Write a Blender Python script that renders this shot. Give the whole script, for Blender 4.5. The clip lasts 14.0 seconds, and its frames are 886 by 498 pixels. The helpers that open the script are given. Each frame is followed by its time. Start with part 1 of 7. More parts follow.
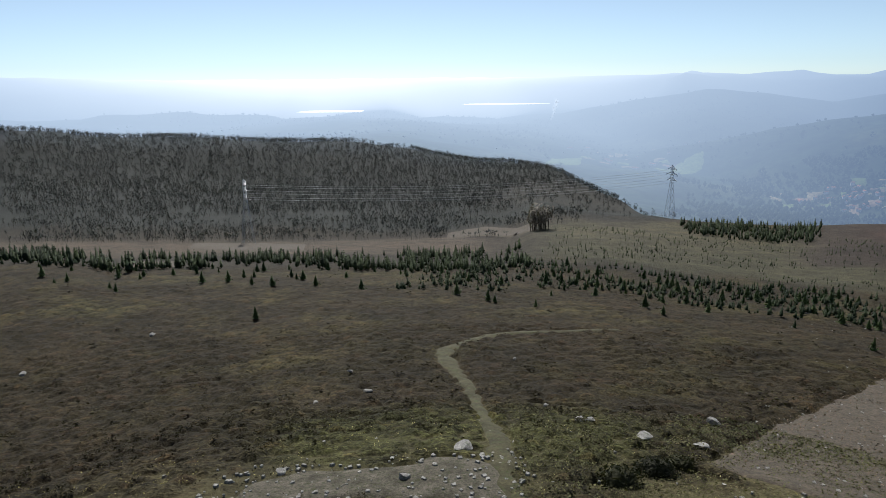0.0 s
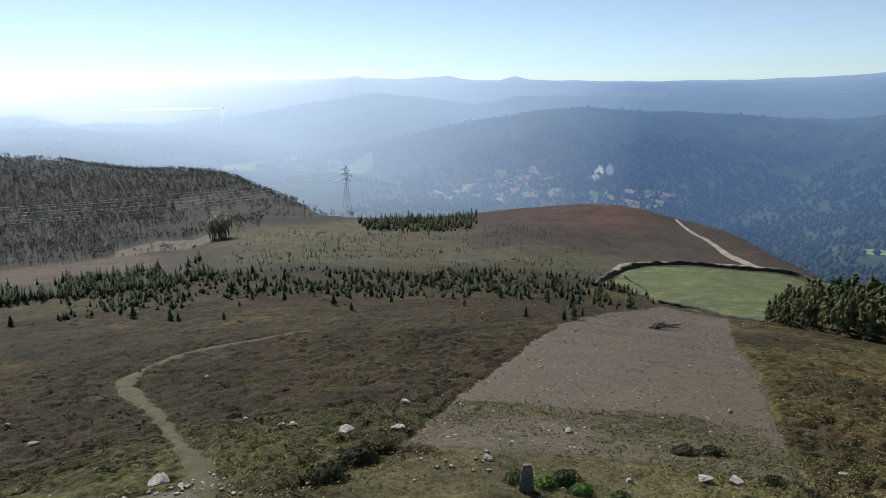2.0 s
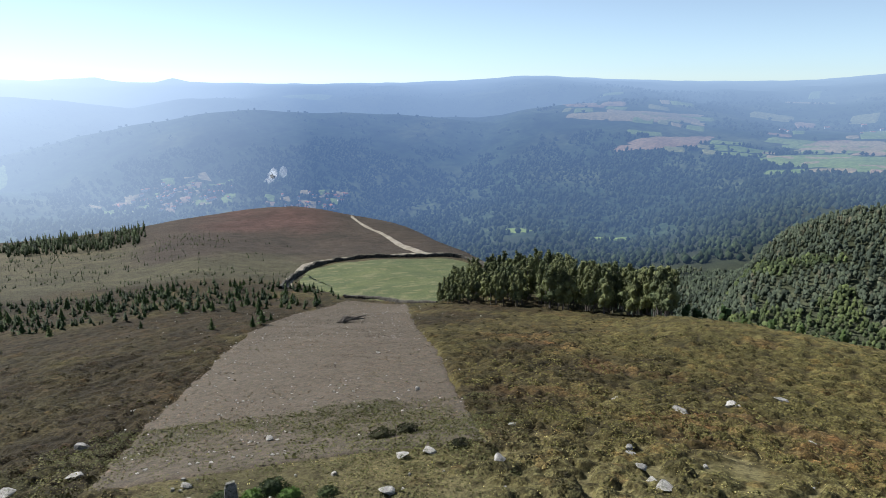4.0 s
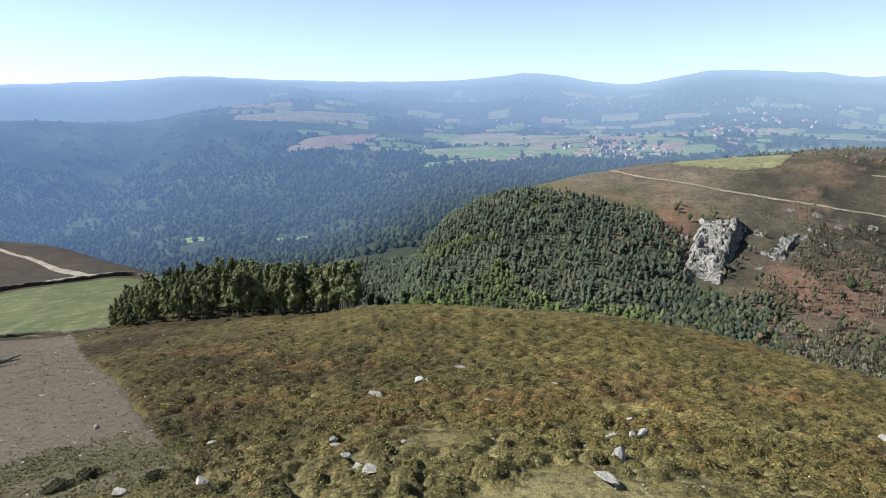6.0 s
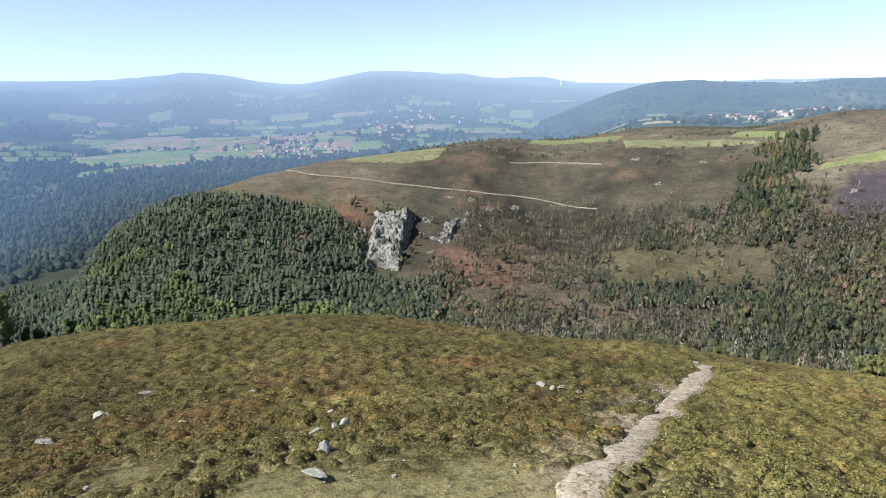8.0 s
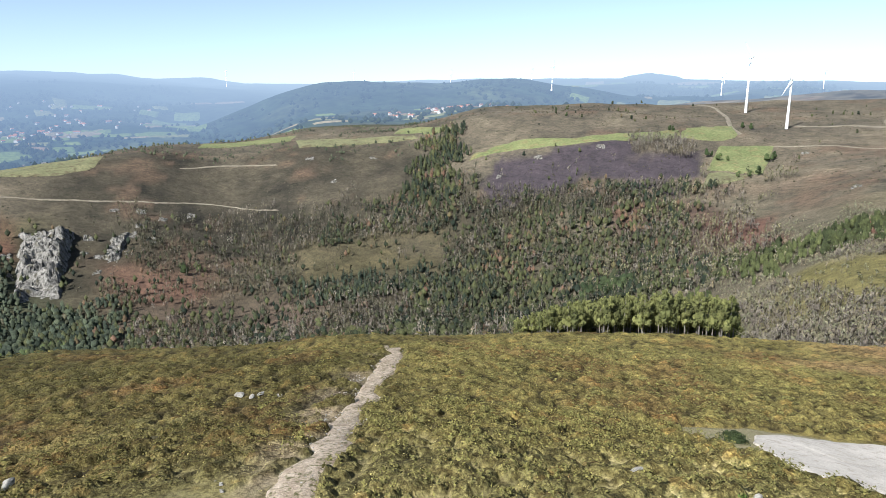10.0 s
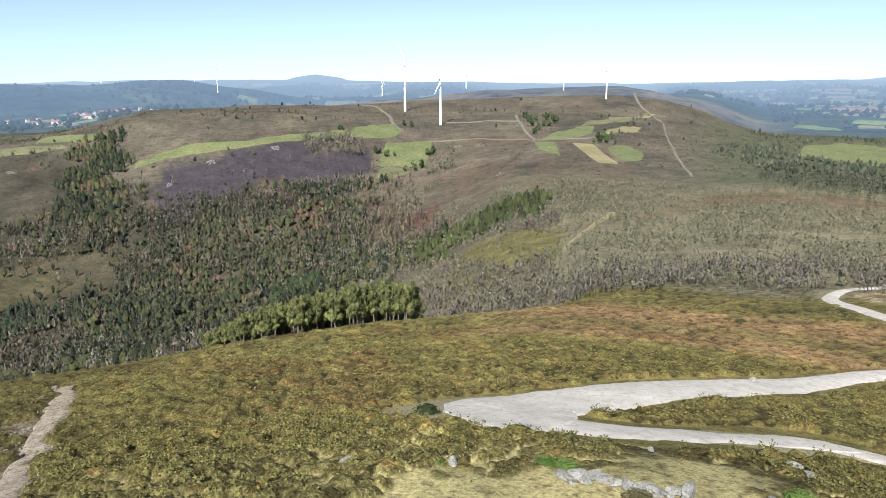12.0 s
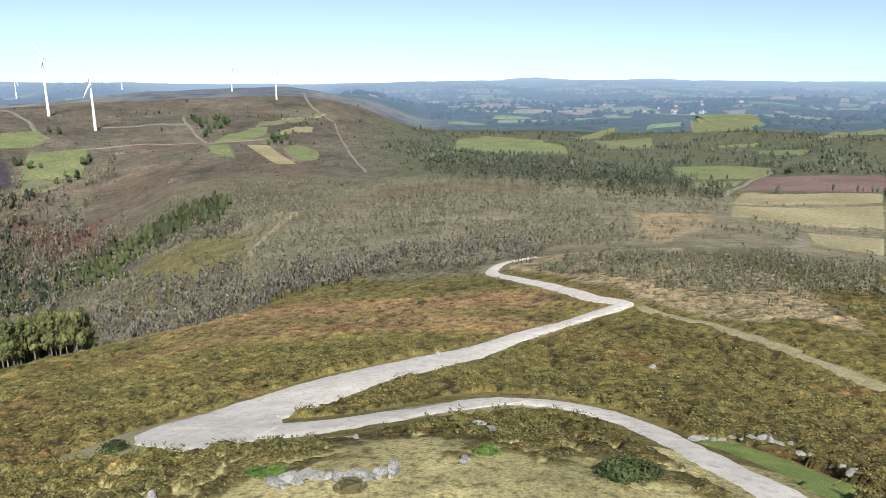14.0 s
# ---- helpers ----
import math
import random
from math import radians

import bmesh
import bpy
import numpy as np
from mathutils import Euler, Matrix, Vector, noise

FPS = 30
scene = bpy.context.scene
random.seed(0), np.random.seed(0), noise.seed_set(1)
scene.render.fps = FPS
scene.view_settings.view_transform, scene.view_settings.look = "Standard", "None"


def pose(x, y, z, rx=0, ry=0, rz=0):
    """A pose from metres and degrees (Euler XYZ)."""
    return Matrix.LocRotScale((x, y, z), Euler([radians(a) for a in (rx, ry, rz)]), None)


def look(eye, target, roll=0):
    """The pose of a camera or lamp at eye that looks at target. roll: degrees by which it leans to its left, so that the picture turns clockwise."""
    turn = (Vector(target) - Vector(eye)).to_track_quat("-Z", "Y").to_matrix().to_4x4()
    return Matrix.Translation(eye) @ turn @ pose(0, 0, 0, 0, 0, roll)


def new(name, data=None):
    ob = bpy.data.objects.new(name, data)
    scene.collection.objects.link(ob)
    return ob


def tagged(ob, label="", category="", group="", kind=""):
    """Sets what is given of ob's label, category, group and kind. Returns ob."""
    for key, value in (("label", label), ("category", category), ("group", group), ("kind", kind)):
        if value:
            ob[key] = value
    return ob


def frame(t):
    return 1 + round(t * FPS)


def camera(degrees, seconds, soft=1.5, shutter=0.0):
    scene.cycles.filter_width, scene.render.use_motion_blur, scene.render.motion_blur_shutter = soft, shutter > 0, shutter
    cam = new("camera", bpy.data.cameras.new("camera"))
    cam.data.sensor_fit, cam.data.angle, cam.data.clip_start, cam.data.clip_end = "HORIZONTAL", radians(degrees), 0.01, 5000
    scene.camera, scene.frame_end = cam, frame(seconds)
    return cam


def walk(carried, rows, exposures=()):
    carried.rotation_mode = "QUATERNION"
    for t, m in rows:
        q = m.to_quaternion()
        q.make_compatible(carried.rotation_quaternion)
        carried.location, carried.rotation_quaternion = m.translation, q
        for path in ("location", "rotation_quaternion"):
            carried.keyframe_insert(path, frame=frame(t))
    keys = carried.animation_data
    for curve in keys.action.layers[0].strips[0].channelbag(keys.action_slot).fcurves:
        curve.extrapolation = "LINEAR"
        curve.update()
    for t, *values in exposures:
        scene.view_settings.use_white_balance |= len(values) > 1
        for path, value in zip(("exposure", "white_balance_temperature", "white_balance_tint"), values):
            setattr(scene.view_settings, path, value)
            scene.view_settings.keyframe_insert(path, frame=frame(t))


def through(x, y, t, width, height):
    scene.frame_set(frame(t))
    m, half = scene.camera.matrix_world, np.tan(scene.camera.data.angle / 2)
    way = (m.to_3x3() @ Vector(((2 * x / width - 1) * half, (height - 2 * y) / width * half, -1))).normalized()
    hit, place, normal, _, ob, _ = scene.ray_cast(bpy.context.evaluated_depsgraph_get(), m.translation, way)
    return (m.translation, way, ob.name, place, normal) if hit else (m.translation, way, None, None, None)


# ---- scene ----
# ---- camera: a drone that hovers over the summit and turns ----
cam = camera(64.72, 14.0, soft=0.85)


def heading(yaw, pitch, lean):
    return pose(0, 0, 22.0) @ pose(0, 0, 0, 90 + pitch, 0, yaw) @ pose(0, 0, 0, 0, 0, lean)


PATH = [
    (0.0, heading(0.00, -13.79, -0.84)),
    (0.5, heading(-6.52, -13.76, -0.65)),
    (1.0, heading(-13.08, -13.75, -0.50)),
    (1.5, heading(-19.65, -13.74, -0.42)),
    (2.0, heading(-26.18, -13.74, -0.36)),
    (2.5, heading(-32.74, -13.74, -0.30)),
    (3.0, heading(-39.35, -13.72, -0.21)),
    (5.5, heading(-72.26, -13.59, -0.04)),
    (6.0, heading(-78.80, -13.61, -0.07)),
    (6.5, heading(-85.33, -13.60, -0.06)),
    (7.0, heading(-91.85, -13.62, 0.04)),
    (7.5, heading(-98.42, -13.60, 0.13)),
    (8.0, heading(-104.98, -13.60, 0.08)),
    (10.5, heading(-137.61, -13.46, 0.03)),
    (11.0, heading(-144.14, -13.42, -0.01)),
    (11.5, heading(-150.63, -13.40, -0.05)),
    (12.0, heading(-157.13, -13.41, -0.08)),
    (12.5, heading(-163.66, -13.41, -0.12)),
    (13.0, heading(-170.13, -13.41, -0.11)),
    (13.5, heading(-176.57, -13.43, -0.13)),
    (14.0, heading(-183.08, -13.39, -0.10)),
]
walk(cam, PATH, [(0.0, 0.44, 6150, 10), (1.5, 0.6, 6150, 10), (3.0, 0.8, 6150, 10), (5.5, 1.25, 6200, 10), (8.0, 1.25, 6200, 10), (11.0, 1.1, 6180, 10), (14.0, 0.93, 6200, 10)])

# ---- light: low clear sun ahead of the first view, blue sky ----
SUN_BEARING, SUN_HEIGHT = -8.0, 40.0
world = bpy.data.worlds.new("sky")
scene.world = world
world.use_nodes = True
wn, wl = world.node_tree.nodes, world.node_tree.links
sky = wn.new("ShaderNodeTexSky")
sky.sky_type, sky.sun_disc = "NISHITA", False
sky.sun_elevation, sky.sun_rotation = radians(SUN_HEIGHT), radians(SUN_BEARING)
sky.altitude, sky.air_density, sky.dust_density, sky.ozone_density = 2600, 0.8, 1.0, 2.2
wn["Background"].inputs["Strength"].default_value = 0.066
pale = wn.new("ShaderNodeHueSaturation")
pale.inputs["Saturation"].default_value = 0.62
cool = wn.new("ShaderNodeMix")
cool.data_type, cool.blend_type = "RGBA", "MULTIPLY"
cool.inputs[0].default_value, cool.inputs[7].default_value = 1.0, (0.91, 1.02, 1.05, 1)
wl.new(sky.outputs[0], pale.inputs["Color"])
wl.new(pale.outputs[0], cool.inputs[6])
wl.new(cool.outputs[2], wn["Background"].inputs["Color"])

sun = new("sun", bpy.data.lights.new("sun", "SUN"))
sun.data.energy, sun.data.angle, sun.data.color = 5.0, radians(0.55), (1.0, 0.965, 0.89)
sa, se = radians(SUN_BEARING), radians(SUN_HEIGHT)
sun.matrix_world = look((100 * math.sin(sa) * math.cos(se), 100 * math.cos(sa) * math.cos(se), 100 * math.sin(se)), (0, 0, 0))

# ---- materials ----
class Nodes:
    """A node material under construction."""

    def __init__(self, name):
        self.mat = bpy.data.materials.new(name)
        self.mat.use_nodes = True
        self.tree = self.mat.node_tree
        self.bsdf = self.tree.nodes["Principled BSDF"]
        self.out = self.tree.nodes["Material Output"]

    def add(self, kind, operation="", attribute_name="", data_type="", blend_type=""):
        n = self.tree.nodes.new("ShaderNode" + kind)
        if operation:
            n.operation = operation
        if attribute_name:
            n.attribute_name = attribute_name
        if data_type:
            n.data_type, n.blend_type = data_type, blend_type
        return n

    def link(self, a, b):
        self.tree.links.new(a, b)

    def noise(self, scale, detail=4, rough=0.6, where="Object"):
        t = self.add("TexCoord")
        n = self.add("TexNoise")
        n.inputs["Scale"].default_value, n.inputs["Detail"].default_value, n.inputs["Roughness"].default_value = scale, detail, rough
        self.link(t.outputs[where], n.inputs["Vector"])
        return n.outputs["Fac"]

    def ramp(self, fac, *stops):
        r = self.add("ValToRGB")
        e = r.color_ramp.elements
        while len(e) < len(stops):
            e.new(0.5)
        for k, (at, colour) in zip(e, stops):
            k.position, k.color = at, (*colour, 1)
        self.link(fac, r.inputs[0])
        return r.outputs[0]

    def mix(self, fac, a, b, how="MIX"):
        m = self.add("Mix", data_type="RGBA", blend_type=how)
        for value, socket in ((fac, m.inputs[0]), (a, m.inputs[6]), (b, m.inputs[7])):
            if isinstance(value, (int, float)):
                socket.default_value = value
            elif isinstance(value, tuple):
                socket.default_value = (*value, 1)
            else:
                self.link(value, socket)
        return m.outputs[2]

    def math(self, how, a, b=0.0):
        m = self.add("Math", operation=how)
        for value, socket in ((a, m.inputs[0]), (b, m.inputs[1])):
            if isinstance(value, (int, float)):
                socket.default_value = value
            else:
                self.link(value, socket)
        return m.outputs[0]

    def bump(self, fac, strength, distance):
        b = self.add("Bump")
        b.inputs["Strength"].default_value, b.inputs["Distance"].default_value = strength, distance
        self.link(fac, b.inputs["Height"])
        self.link(b.outputs[0], self.bsdf.inputs["Normal"])

    def done(self, colour=None, rough=0.9, metal=0.0, spec=0.2):
        if isinstance(colour, tuple):
            self.bsdf.inputs["Base Color"].default_value = (*colour, 1)
        elif colour is not None:
            self.link(colour, self.bsdf.inputs["Base Color"])
        self.bsdf.inputs["Roughness"].default_value = rough
        self.bsdf.inputs["Metallic"].default_value = metal
        self.bsdf.inputs["Specular IOR Level"].default_value = spec
        return self.mat


def speckled(name, a, b, coarse, fine, rough=0.9, bump=0.0, depth=0.05, c=None, spec=0.2, metal=0.0, far=False, even=1.0):
    """Two colours in patches, with a finer grain over them."""
    n = Nodes(name)
    big, small = n.noise(coarse, 5), n.noise(fine, 4, 0.7)
    col = n.ramp(big, (0.35, a), (0.68, b))
    if c:
        col = n.mix(n.ramp(n.noise(coarse * 3.1, 3), (0.52, (0, 0, 0)), (0.66, (1, 1, 1))), col, c)
    col = n.mix(1.0, col, n.ramp(small, (0.34, (1 - 0.4 * even,) * 3), (0.66, (1 + 0.35 * even,) * 3)), "MULTIPLY")
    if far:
        return painted_haze(n, col)
    if bump:
        n.bump(small, bump, depth)
    return n.done(col, rough, metal, spec)


def painted_haze(n, colour, gleam=False, valley=False):
    """Closes a far material with painted haze: emission mixed in by distance, brighter towards the sun."""
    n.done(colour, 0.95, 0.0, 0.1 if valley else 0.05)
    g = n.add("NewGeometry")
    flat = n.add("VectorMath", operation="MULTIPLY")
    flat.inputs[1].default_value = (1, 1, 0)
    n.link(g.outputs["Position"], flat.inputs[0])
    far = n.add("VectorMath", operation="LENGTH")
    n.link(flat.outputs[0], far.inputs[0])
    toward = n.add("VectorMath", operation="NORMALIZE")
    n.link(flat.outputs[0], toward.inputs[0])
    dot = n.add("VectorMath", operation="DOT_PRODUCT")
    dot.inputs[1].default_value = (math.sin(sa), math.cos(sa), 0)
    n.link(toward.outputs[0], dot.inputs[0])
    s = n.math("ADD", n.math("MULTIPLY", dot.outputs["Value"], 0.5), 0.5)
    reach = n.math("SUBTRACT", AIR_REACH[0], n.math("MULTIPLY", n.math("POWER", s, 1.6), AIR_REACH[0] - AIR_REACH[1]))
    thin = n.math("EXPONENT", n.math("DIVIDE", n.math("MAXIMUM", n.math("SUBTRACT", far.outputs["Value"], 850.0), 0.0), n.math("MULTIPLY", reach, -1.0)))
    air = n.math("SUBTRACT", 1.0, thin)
    if valley:                                   # no painted haze over the high ground away from the sun
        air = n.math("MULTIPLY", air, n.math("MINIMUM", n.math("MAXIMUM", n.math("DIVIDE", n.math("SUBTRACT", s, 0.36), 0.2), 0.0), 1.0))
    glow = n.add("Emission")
    # fixed near-white glow, left in place for the water's painted glint
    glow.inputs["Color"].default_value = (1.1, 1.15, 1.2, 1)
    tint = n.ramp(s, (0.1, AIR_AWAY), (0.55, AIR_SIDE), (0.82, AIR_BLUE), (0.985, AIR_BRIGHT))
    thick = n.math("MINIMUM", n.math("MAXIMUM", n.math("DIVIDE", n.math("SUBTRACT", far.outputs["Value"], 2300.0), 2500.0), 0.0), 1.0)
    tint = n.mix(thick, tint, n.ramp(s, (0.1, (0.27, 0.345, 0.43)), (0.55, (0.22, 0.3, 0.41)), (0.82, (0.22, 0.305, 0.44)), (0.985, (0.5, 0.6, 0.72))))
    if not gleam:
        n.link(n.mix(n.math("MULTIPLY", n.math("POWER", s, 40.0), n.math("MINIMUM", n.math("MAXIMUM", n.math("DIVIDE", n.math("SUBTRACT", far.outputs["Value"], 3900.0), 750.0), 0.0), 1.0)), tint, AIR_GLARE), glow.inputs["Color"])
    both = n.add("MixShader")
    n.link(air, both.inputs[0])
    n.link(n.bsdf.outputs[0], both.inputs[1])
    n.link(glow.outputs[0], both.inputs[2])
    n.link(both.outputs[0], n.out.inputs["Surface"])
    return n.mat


# reach and emission colours of the painted haze, from away to straight towards the sun
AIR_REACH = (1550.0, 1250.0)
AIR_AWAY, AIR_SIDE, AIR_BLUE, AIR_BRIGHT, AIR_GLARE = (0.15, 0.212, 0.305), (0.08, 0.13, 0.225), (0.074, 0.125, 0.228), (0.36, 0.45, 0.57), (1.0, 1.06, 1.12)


def land_colour(n, small, coarse):
    c = n.add("Attribute", attribute_name="cover").outputs["Color"]
    c = n.mix(1.0, c, n.ramp(n.noise(small, 3, 0.6), (0.36, (0.66, 0.65, 0.64)), (0.5, (1.0, 1.0, 1.0)), (0.64, (1.25, 1.25, 1.22))), "MULTIPLY")
    c = n.mix(1.0, c, n.ramp(n.noise(small * 0.31, 3, 0.6), (0.34, (0.5, 0.48, 0.46)), (0.47, (1.03, 1.03, 1.03)), (0.66, (1.15, 1.15, 1.12))), "MULTIPLY")
    c = n.mix(1.0, c, n.ramp(n.noise(small * 0.05, 4, 0.7), (0.36, (0.72, 0.72, 0.71)), (0.5, (1.0, 1.0, 1.0)), (0.64, (1.22, 1.2, 1.18))), "MULTIPLY")
    return n.mix(1.0, c, n.ramp(n.noise(coarse, 4), (0.3, (0.72, 0.75, 0.74)), (0.7, (1.25, 1.22, 1.2))), "MULTIPLY")


def ground_material():
    """Soil and low growth; where heath grows, tufts with shade darkened into the colour between them."""
    n = Nodes("heath_ground")
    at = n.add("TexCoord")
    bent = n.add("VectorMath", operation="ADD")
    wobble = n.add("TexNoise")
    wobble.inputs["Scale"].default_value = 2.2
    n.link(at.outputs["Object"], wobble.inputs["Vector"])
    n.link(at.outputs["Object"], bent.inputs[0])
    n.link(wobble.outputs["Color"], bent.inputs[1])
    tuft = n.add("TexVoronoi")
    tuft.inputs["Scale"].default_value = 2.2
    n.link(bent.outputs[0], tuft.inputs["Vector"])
    # cell edges coloured dark to stand in for shade between tufts
    gap_shade = n.ramp(tuft.outputs["Distance"], (0.12, (1.2, 1.2, 1.2)), (0.36, (1.0, 1.0, 1.0)), (0.62, (0.6, 0.57, 0.54)))
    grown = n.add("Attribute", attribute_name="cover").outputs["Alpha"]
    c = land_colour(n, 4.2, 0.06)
    c = n.mix(grown, c, n.mix(1.0, c, gap_shade, "MULTIPLY"))
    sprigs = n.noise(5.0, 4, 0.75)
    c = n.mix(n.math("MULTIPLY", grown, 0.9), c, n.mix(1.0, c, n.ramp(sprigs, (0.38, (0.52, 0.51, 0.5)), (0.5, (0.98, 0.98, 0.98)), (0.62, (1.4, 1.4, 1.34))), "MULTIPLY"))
    n.bump(n.math("SUBTRACT", n.math("ADD", n.noise(4.0, 4, 0.7), n.math("MULTIPLY", sprigs, 0.7)), n.math("MULTIPLY", n.math("MULTIPLY", tuft.outputs["Distance"], grown), 1.0)), 0.8, 0.16)
    # ground beyond 850 m gets the haze emission too
    return painted_haze(n, c, valley=True)


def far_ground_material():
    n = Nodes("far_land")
    return painted_haze(n, land_colour(n, 0.04, 0.008))


def leaf(name, dark, light, per="attr", far=False, warm=None, grit=0.0, through=0.16):
    """Foliage: colour by tree, a little by leaf, some light through the leaves."""
    n = Nodes(name)
    who = n.add("Attribute", attribute_name="shade").outputs["Fac"] if per == "attr" else n.add("ObjectInfo").outputs["Random"]
    stops = [(0.1, dark), (0.8, light)] + ([(1.0, warm)] if warm else [])
    col = n.ramp(who, *stops)
    one = n.add("NewGeometry").outputs["Random Per Island"]
    col = n.mix(1.0, col, n.ramp(one, (0.0, (0.78, 0.78, 0.78)), (1.0, (1.24, 1.24, 1.2))), "MULTIPLY")
    if grit:
        col = n.mix(1.0, col, n.ramp(n.noise(grit, 3, 0.65), (0.36, (0.6, 0.6, 0.62)), (0.5, (1.0, 1.0, 1.0)), (0.64, (1.3, 1.28, 1.22))), "MULTIPLY")
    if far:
        return painted_haze(n, col)
    if grit:
        n.bump(n.noise(grit * 1.4, 4, 0.7), 0.6, 0.3 / grit)
    mat = n.done(col, 0.8, 0, 0.12)
    t = n.add("BsdfTranslucent")
    n.link(n.mix(1.0, col, (1.0, 1.1, 0.6), "MULTIPLY"), t.inputs["Color"])
    m = n.add("MixShader")
    m.inputs[0].default_value = through
    n.link(n.bsdf.outputs[0], m.inputs[1])
    n.link(t.outputs[0], m.inputs[2])
    n.link(m.outputs[0], n.out.inputs["Surface"])
    return mat


def streaked_rock():
    """Cleft rock: pale upright slabs with dark joints and lichen."""
    n = Nodes("cliff_rock")
    t = n.add("TexCoord")
    squeeze = n.add("Mapping")
    squeeze.inputs["Scale"].default_value = (1.0, 1.0, 0.28)
    n.link(t.outputs["Object"], squeeze.inputs["Vector"])
    streak = n.add("TexNoise")
    streak.inputs["Scale"].default_value, streak.inputs["Detail"].default_value, streak.inputs["Roughness"].default_value = 0.45, 6, 0.7
    n.link(squeeze.outputs[0], streak.inputs["Vector"])
    col = n.ramp(streak.outputs["Fac"], (0.38, (0.03, 0.029, 0.027)), (0.48, (0.125, 0.12, 0.11)), (0.64, (0.27, 0.258, 0.24)))
    col = n.mix(n.ramp(n.noise(0.11, 4), (0.55, (0, 0, 0)), (0.66, (1, 1, 1))), col, (0.075, 0.068, 0.04))
    n.bump(streak.outputs["Fac"], 1.0, 1.2)
    return n.done(col, 0.95, 0, 0.15)


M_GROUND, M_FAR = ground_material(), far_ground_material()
M_GRAVEL = speckled("pale_gravel", (0.4, 0.365, 0.326), (0.51, 0.47, 0.425), 0.4, 9.0, 0.95, 0.4, 0.03, (0.34, 0.308, 0.268), even=0.45)
M_STONY = speckled("stony_track", (0.23, 0.18, 0.132), (0.4, 0.335, 0.27), 0.9, 6.0, 0.95, 0.9, 0.08, (0.09, 0.085, 0.035))
M_STONYGRASS = speckled("stony_grass", (0.04, 0.035, 0.022), (0.11, 0.095, 0.073), 1.1, 7.0, 0.95, 0.9, 0.09, (0.04, 0.042, 0.017))
M_VERGE = speckled("dry_verge", (0.18, 0.156, 0.09), (0.275, 0.238, 0.148), 0.8, 6.0, 0.95, 0.7, 0.06, (0.15, 0.15, 0.06))
M_PATH = speckled("trodden_grass", (0.032, 0.029, 0.013), (0.064, 0.055, 0.026), 0.6, 5.0, 0.95, 0.6, 0.06, (0.045, 0.05, 0.018))
M_FARPATH = speckled("pale_track", (0.13, 0.112, 0.085), (0.21, 0.186, 0.148), 0.1, 1.0)
M_MOWN = speckled("mown_scrub", (0.045, 0.036, 0.027), (0.094, 0.073, 0.054), 1.7, 7.0, 0.95, 0.8, 0.06, (0.06, 0.054, 0.032))
M_MEADOW = speckled("meadow_grass", (0.038, 0.05, 0.015), (0.07, 0.079, 0.027), 0.07, 2.0, 0.9, 0.4, 0.05, (0.1, 0.097, 0.045))
M_GREEN = speckled("green_pasture", (0.1, 0.12, 0.05), (0.158, 0.17, 0.075), 0.03, 0.4, c=(0.15, 0.135, 0.065))
M_STRAW = speckled("dry_pasture", (0.18, 0.155, 0.08), (0.27, 0.235, 0.13), 0.015, 0.5)
M_PLOUGH = speckled("ploughed_soil", (0.11, 0.07, 0.06), (0.16, 0.105, 0.085), 0.02, 0.5)
M_PALE = speckled("pale_pasture", (0.112, 0.114, 0.06), (0.165, 0.163, 0.086), 0.03, 0.4, c=(0.09, 0.078, 0.045))
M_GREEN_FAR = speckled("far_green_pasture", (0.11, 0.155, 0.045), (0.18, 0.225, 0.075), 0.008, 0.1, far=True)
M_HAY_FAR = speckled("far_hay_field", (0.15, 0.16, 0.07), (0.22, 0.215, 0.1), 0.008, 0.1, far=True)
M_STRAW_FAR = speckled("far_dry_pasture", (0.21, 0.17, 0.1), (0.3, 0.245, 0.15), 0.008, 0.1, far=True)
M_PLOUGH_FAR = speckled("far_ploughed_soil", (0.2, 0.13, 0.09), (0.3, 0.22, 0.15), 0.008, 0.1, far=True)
M_ROCK = speckled("granite", (0.16, 0.151, 0.139), (0.33, 0.315, 0.29), 1.6, 14.0, 0.9, 0.6, 0.05, (0.12, 0.12, 0.095))
# granite darkened to stand in for the standing stone's shaded face
M_GRANITE_SHADED = speckled("shaded_granite", (0.085, 0.08, 0.072), (0.19, 0.18, 0.165), 1.6, 14.0, 0.9, 0.6, 0.05, (0.07, 0.07, 0.05))
M_CLIFF = streaked_rock()
M_WALL = speckled("dry_stone", (0.028, 0.026, 0.022), (0.08, 0.073, 0.06), 0.8, 6.0, 0.95)
M_BARK = speckled("bark", (0.06, 0.052, 0.045), (0.14, 0.125, 0.11), 0.8, 5.0)
M_STEEL = speckled("galvanised_steel", (0.4, 0.41, 0.42), (0.5, 0.51, 0.52), 0.5, 4.0, 0.5, metal=0.4, spec=0.4)
M_WHITE = speckled("white_paint", (0.76, 0.77, 0.78), (0.82, 0.82, 0.82), 0.15, 1.5, 0.45, spec=0.4)
M_LIME = speckled("limewash", (0.4, 0.38, 0.35), (0.62, 0.6, 0.56), 0.1, 0.8, far=True)
M_TILE = speckled("clay_tiles", (0.34, 0.13, 0.07), (0.44, 0.2, 0.12), 0.2, 1.5, far=True)
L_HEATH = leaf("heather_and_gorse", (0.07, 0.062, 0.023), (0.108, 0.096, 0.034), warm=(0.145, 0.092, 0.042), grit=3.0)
# heather's own brown, lowered further to stand in for backlit bushes
L_HEATHER_BACKLIT = leaf("brown_heather_backlit", (0.022, 0.0175, 0.008), (0.04, 0.033, 0.014), warm=(0.05, 0.045, 0.018), grit=3.0)
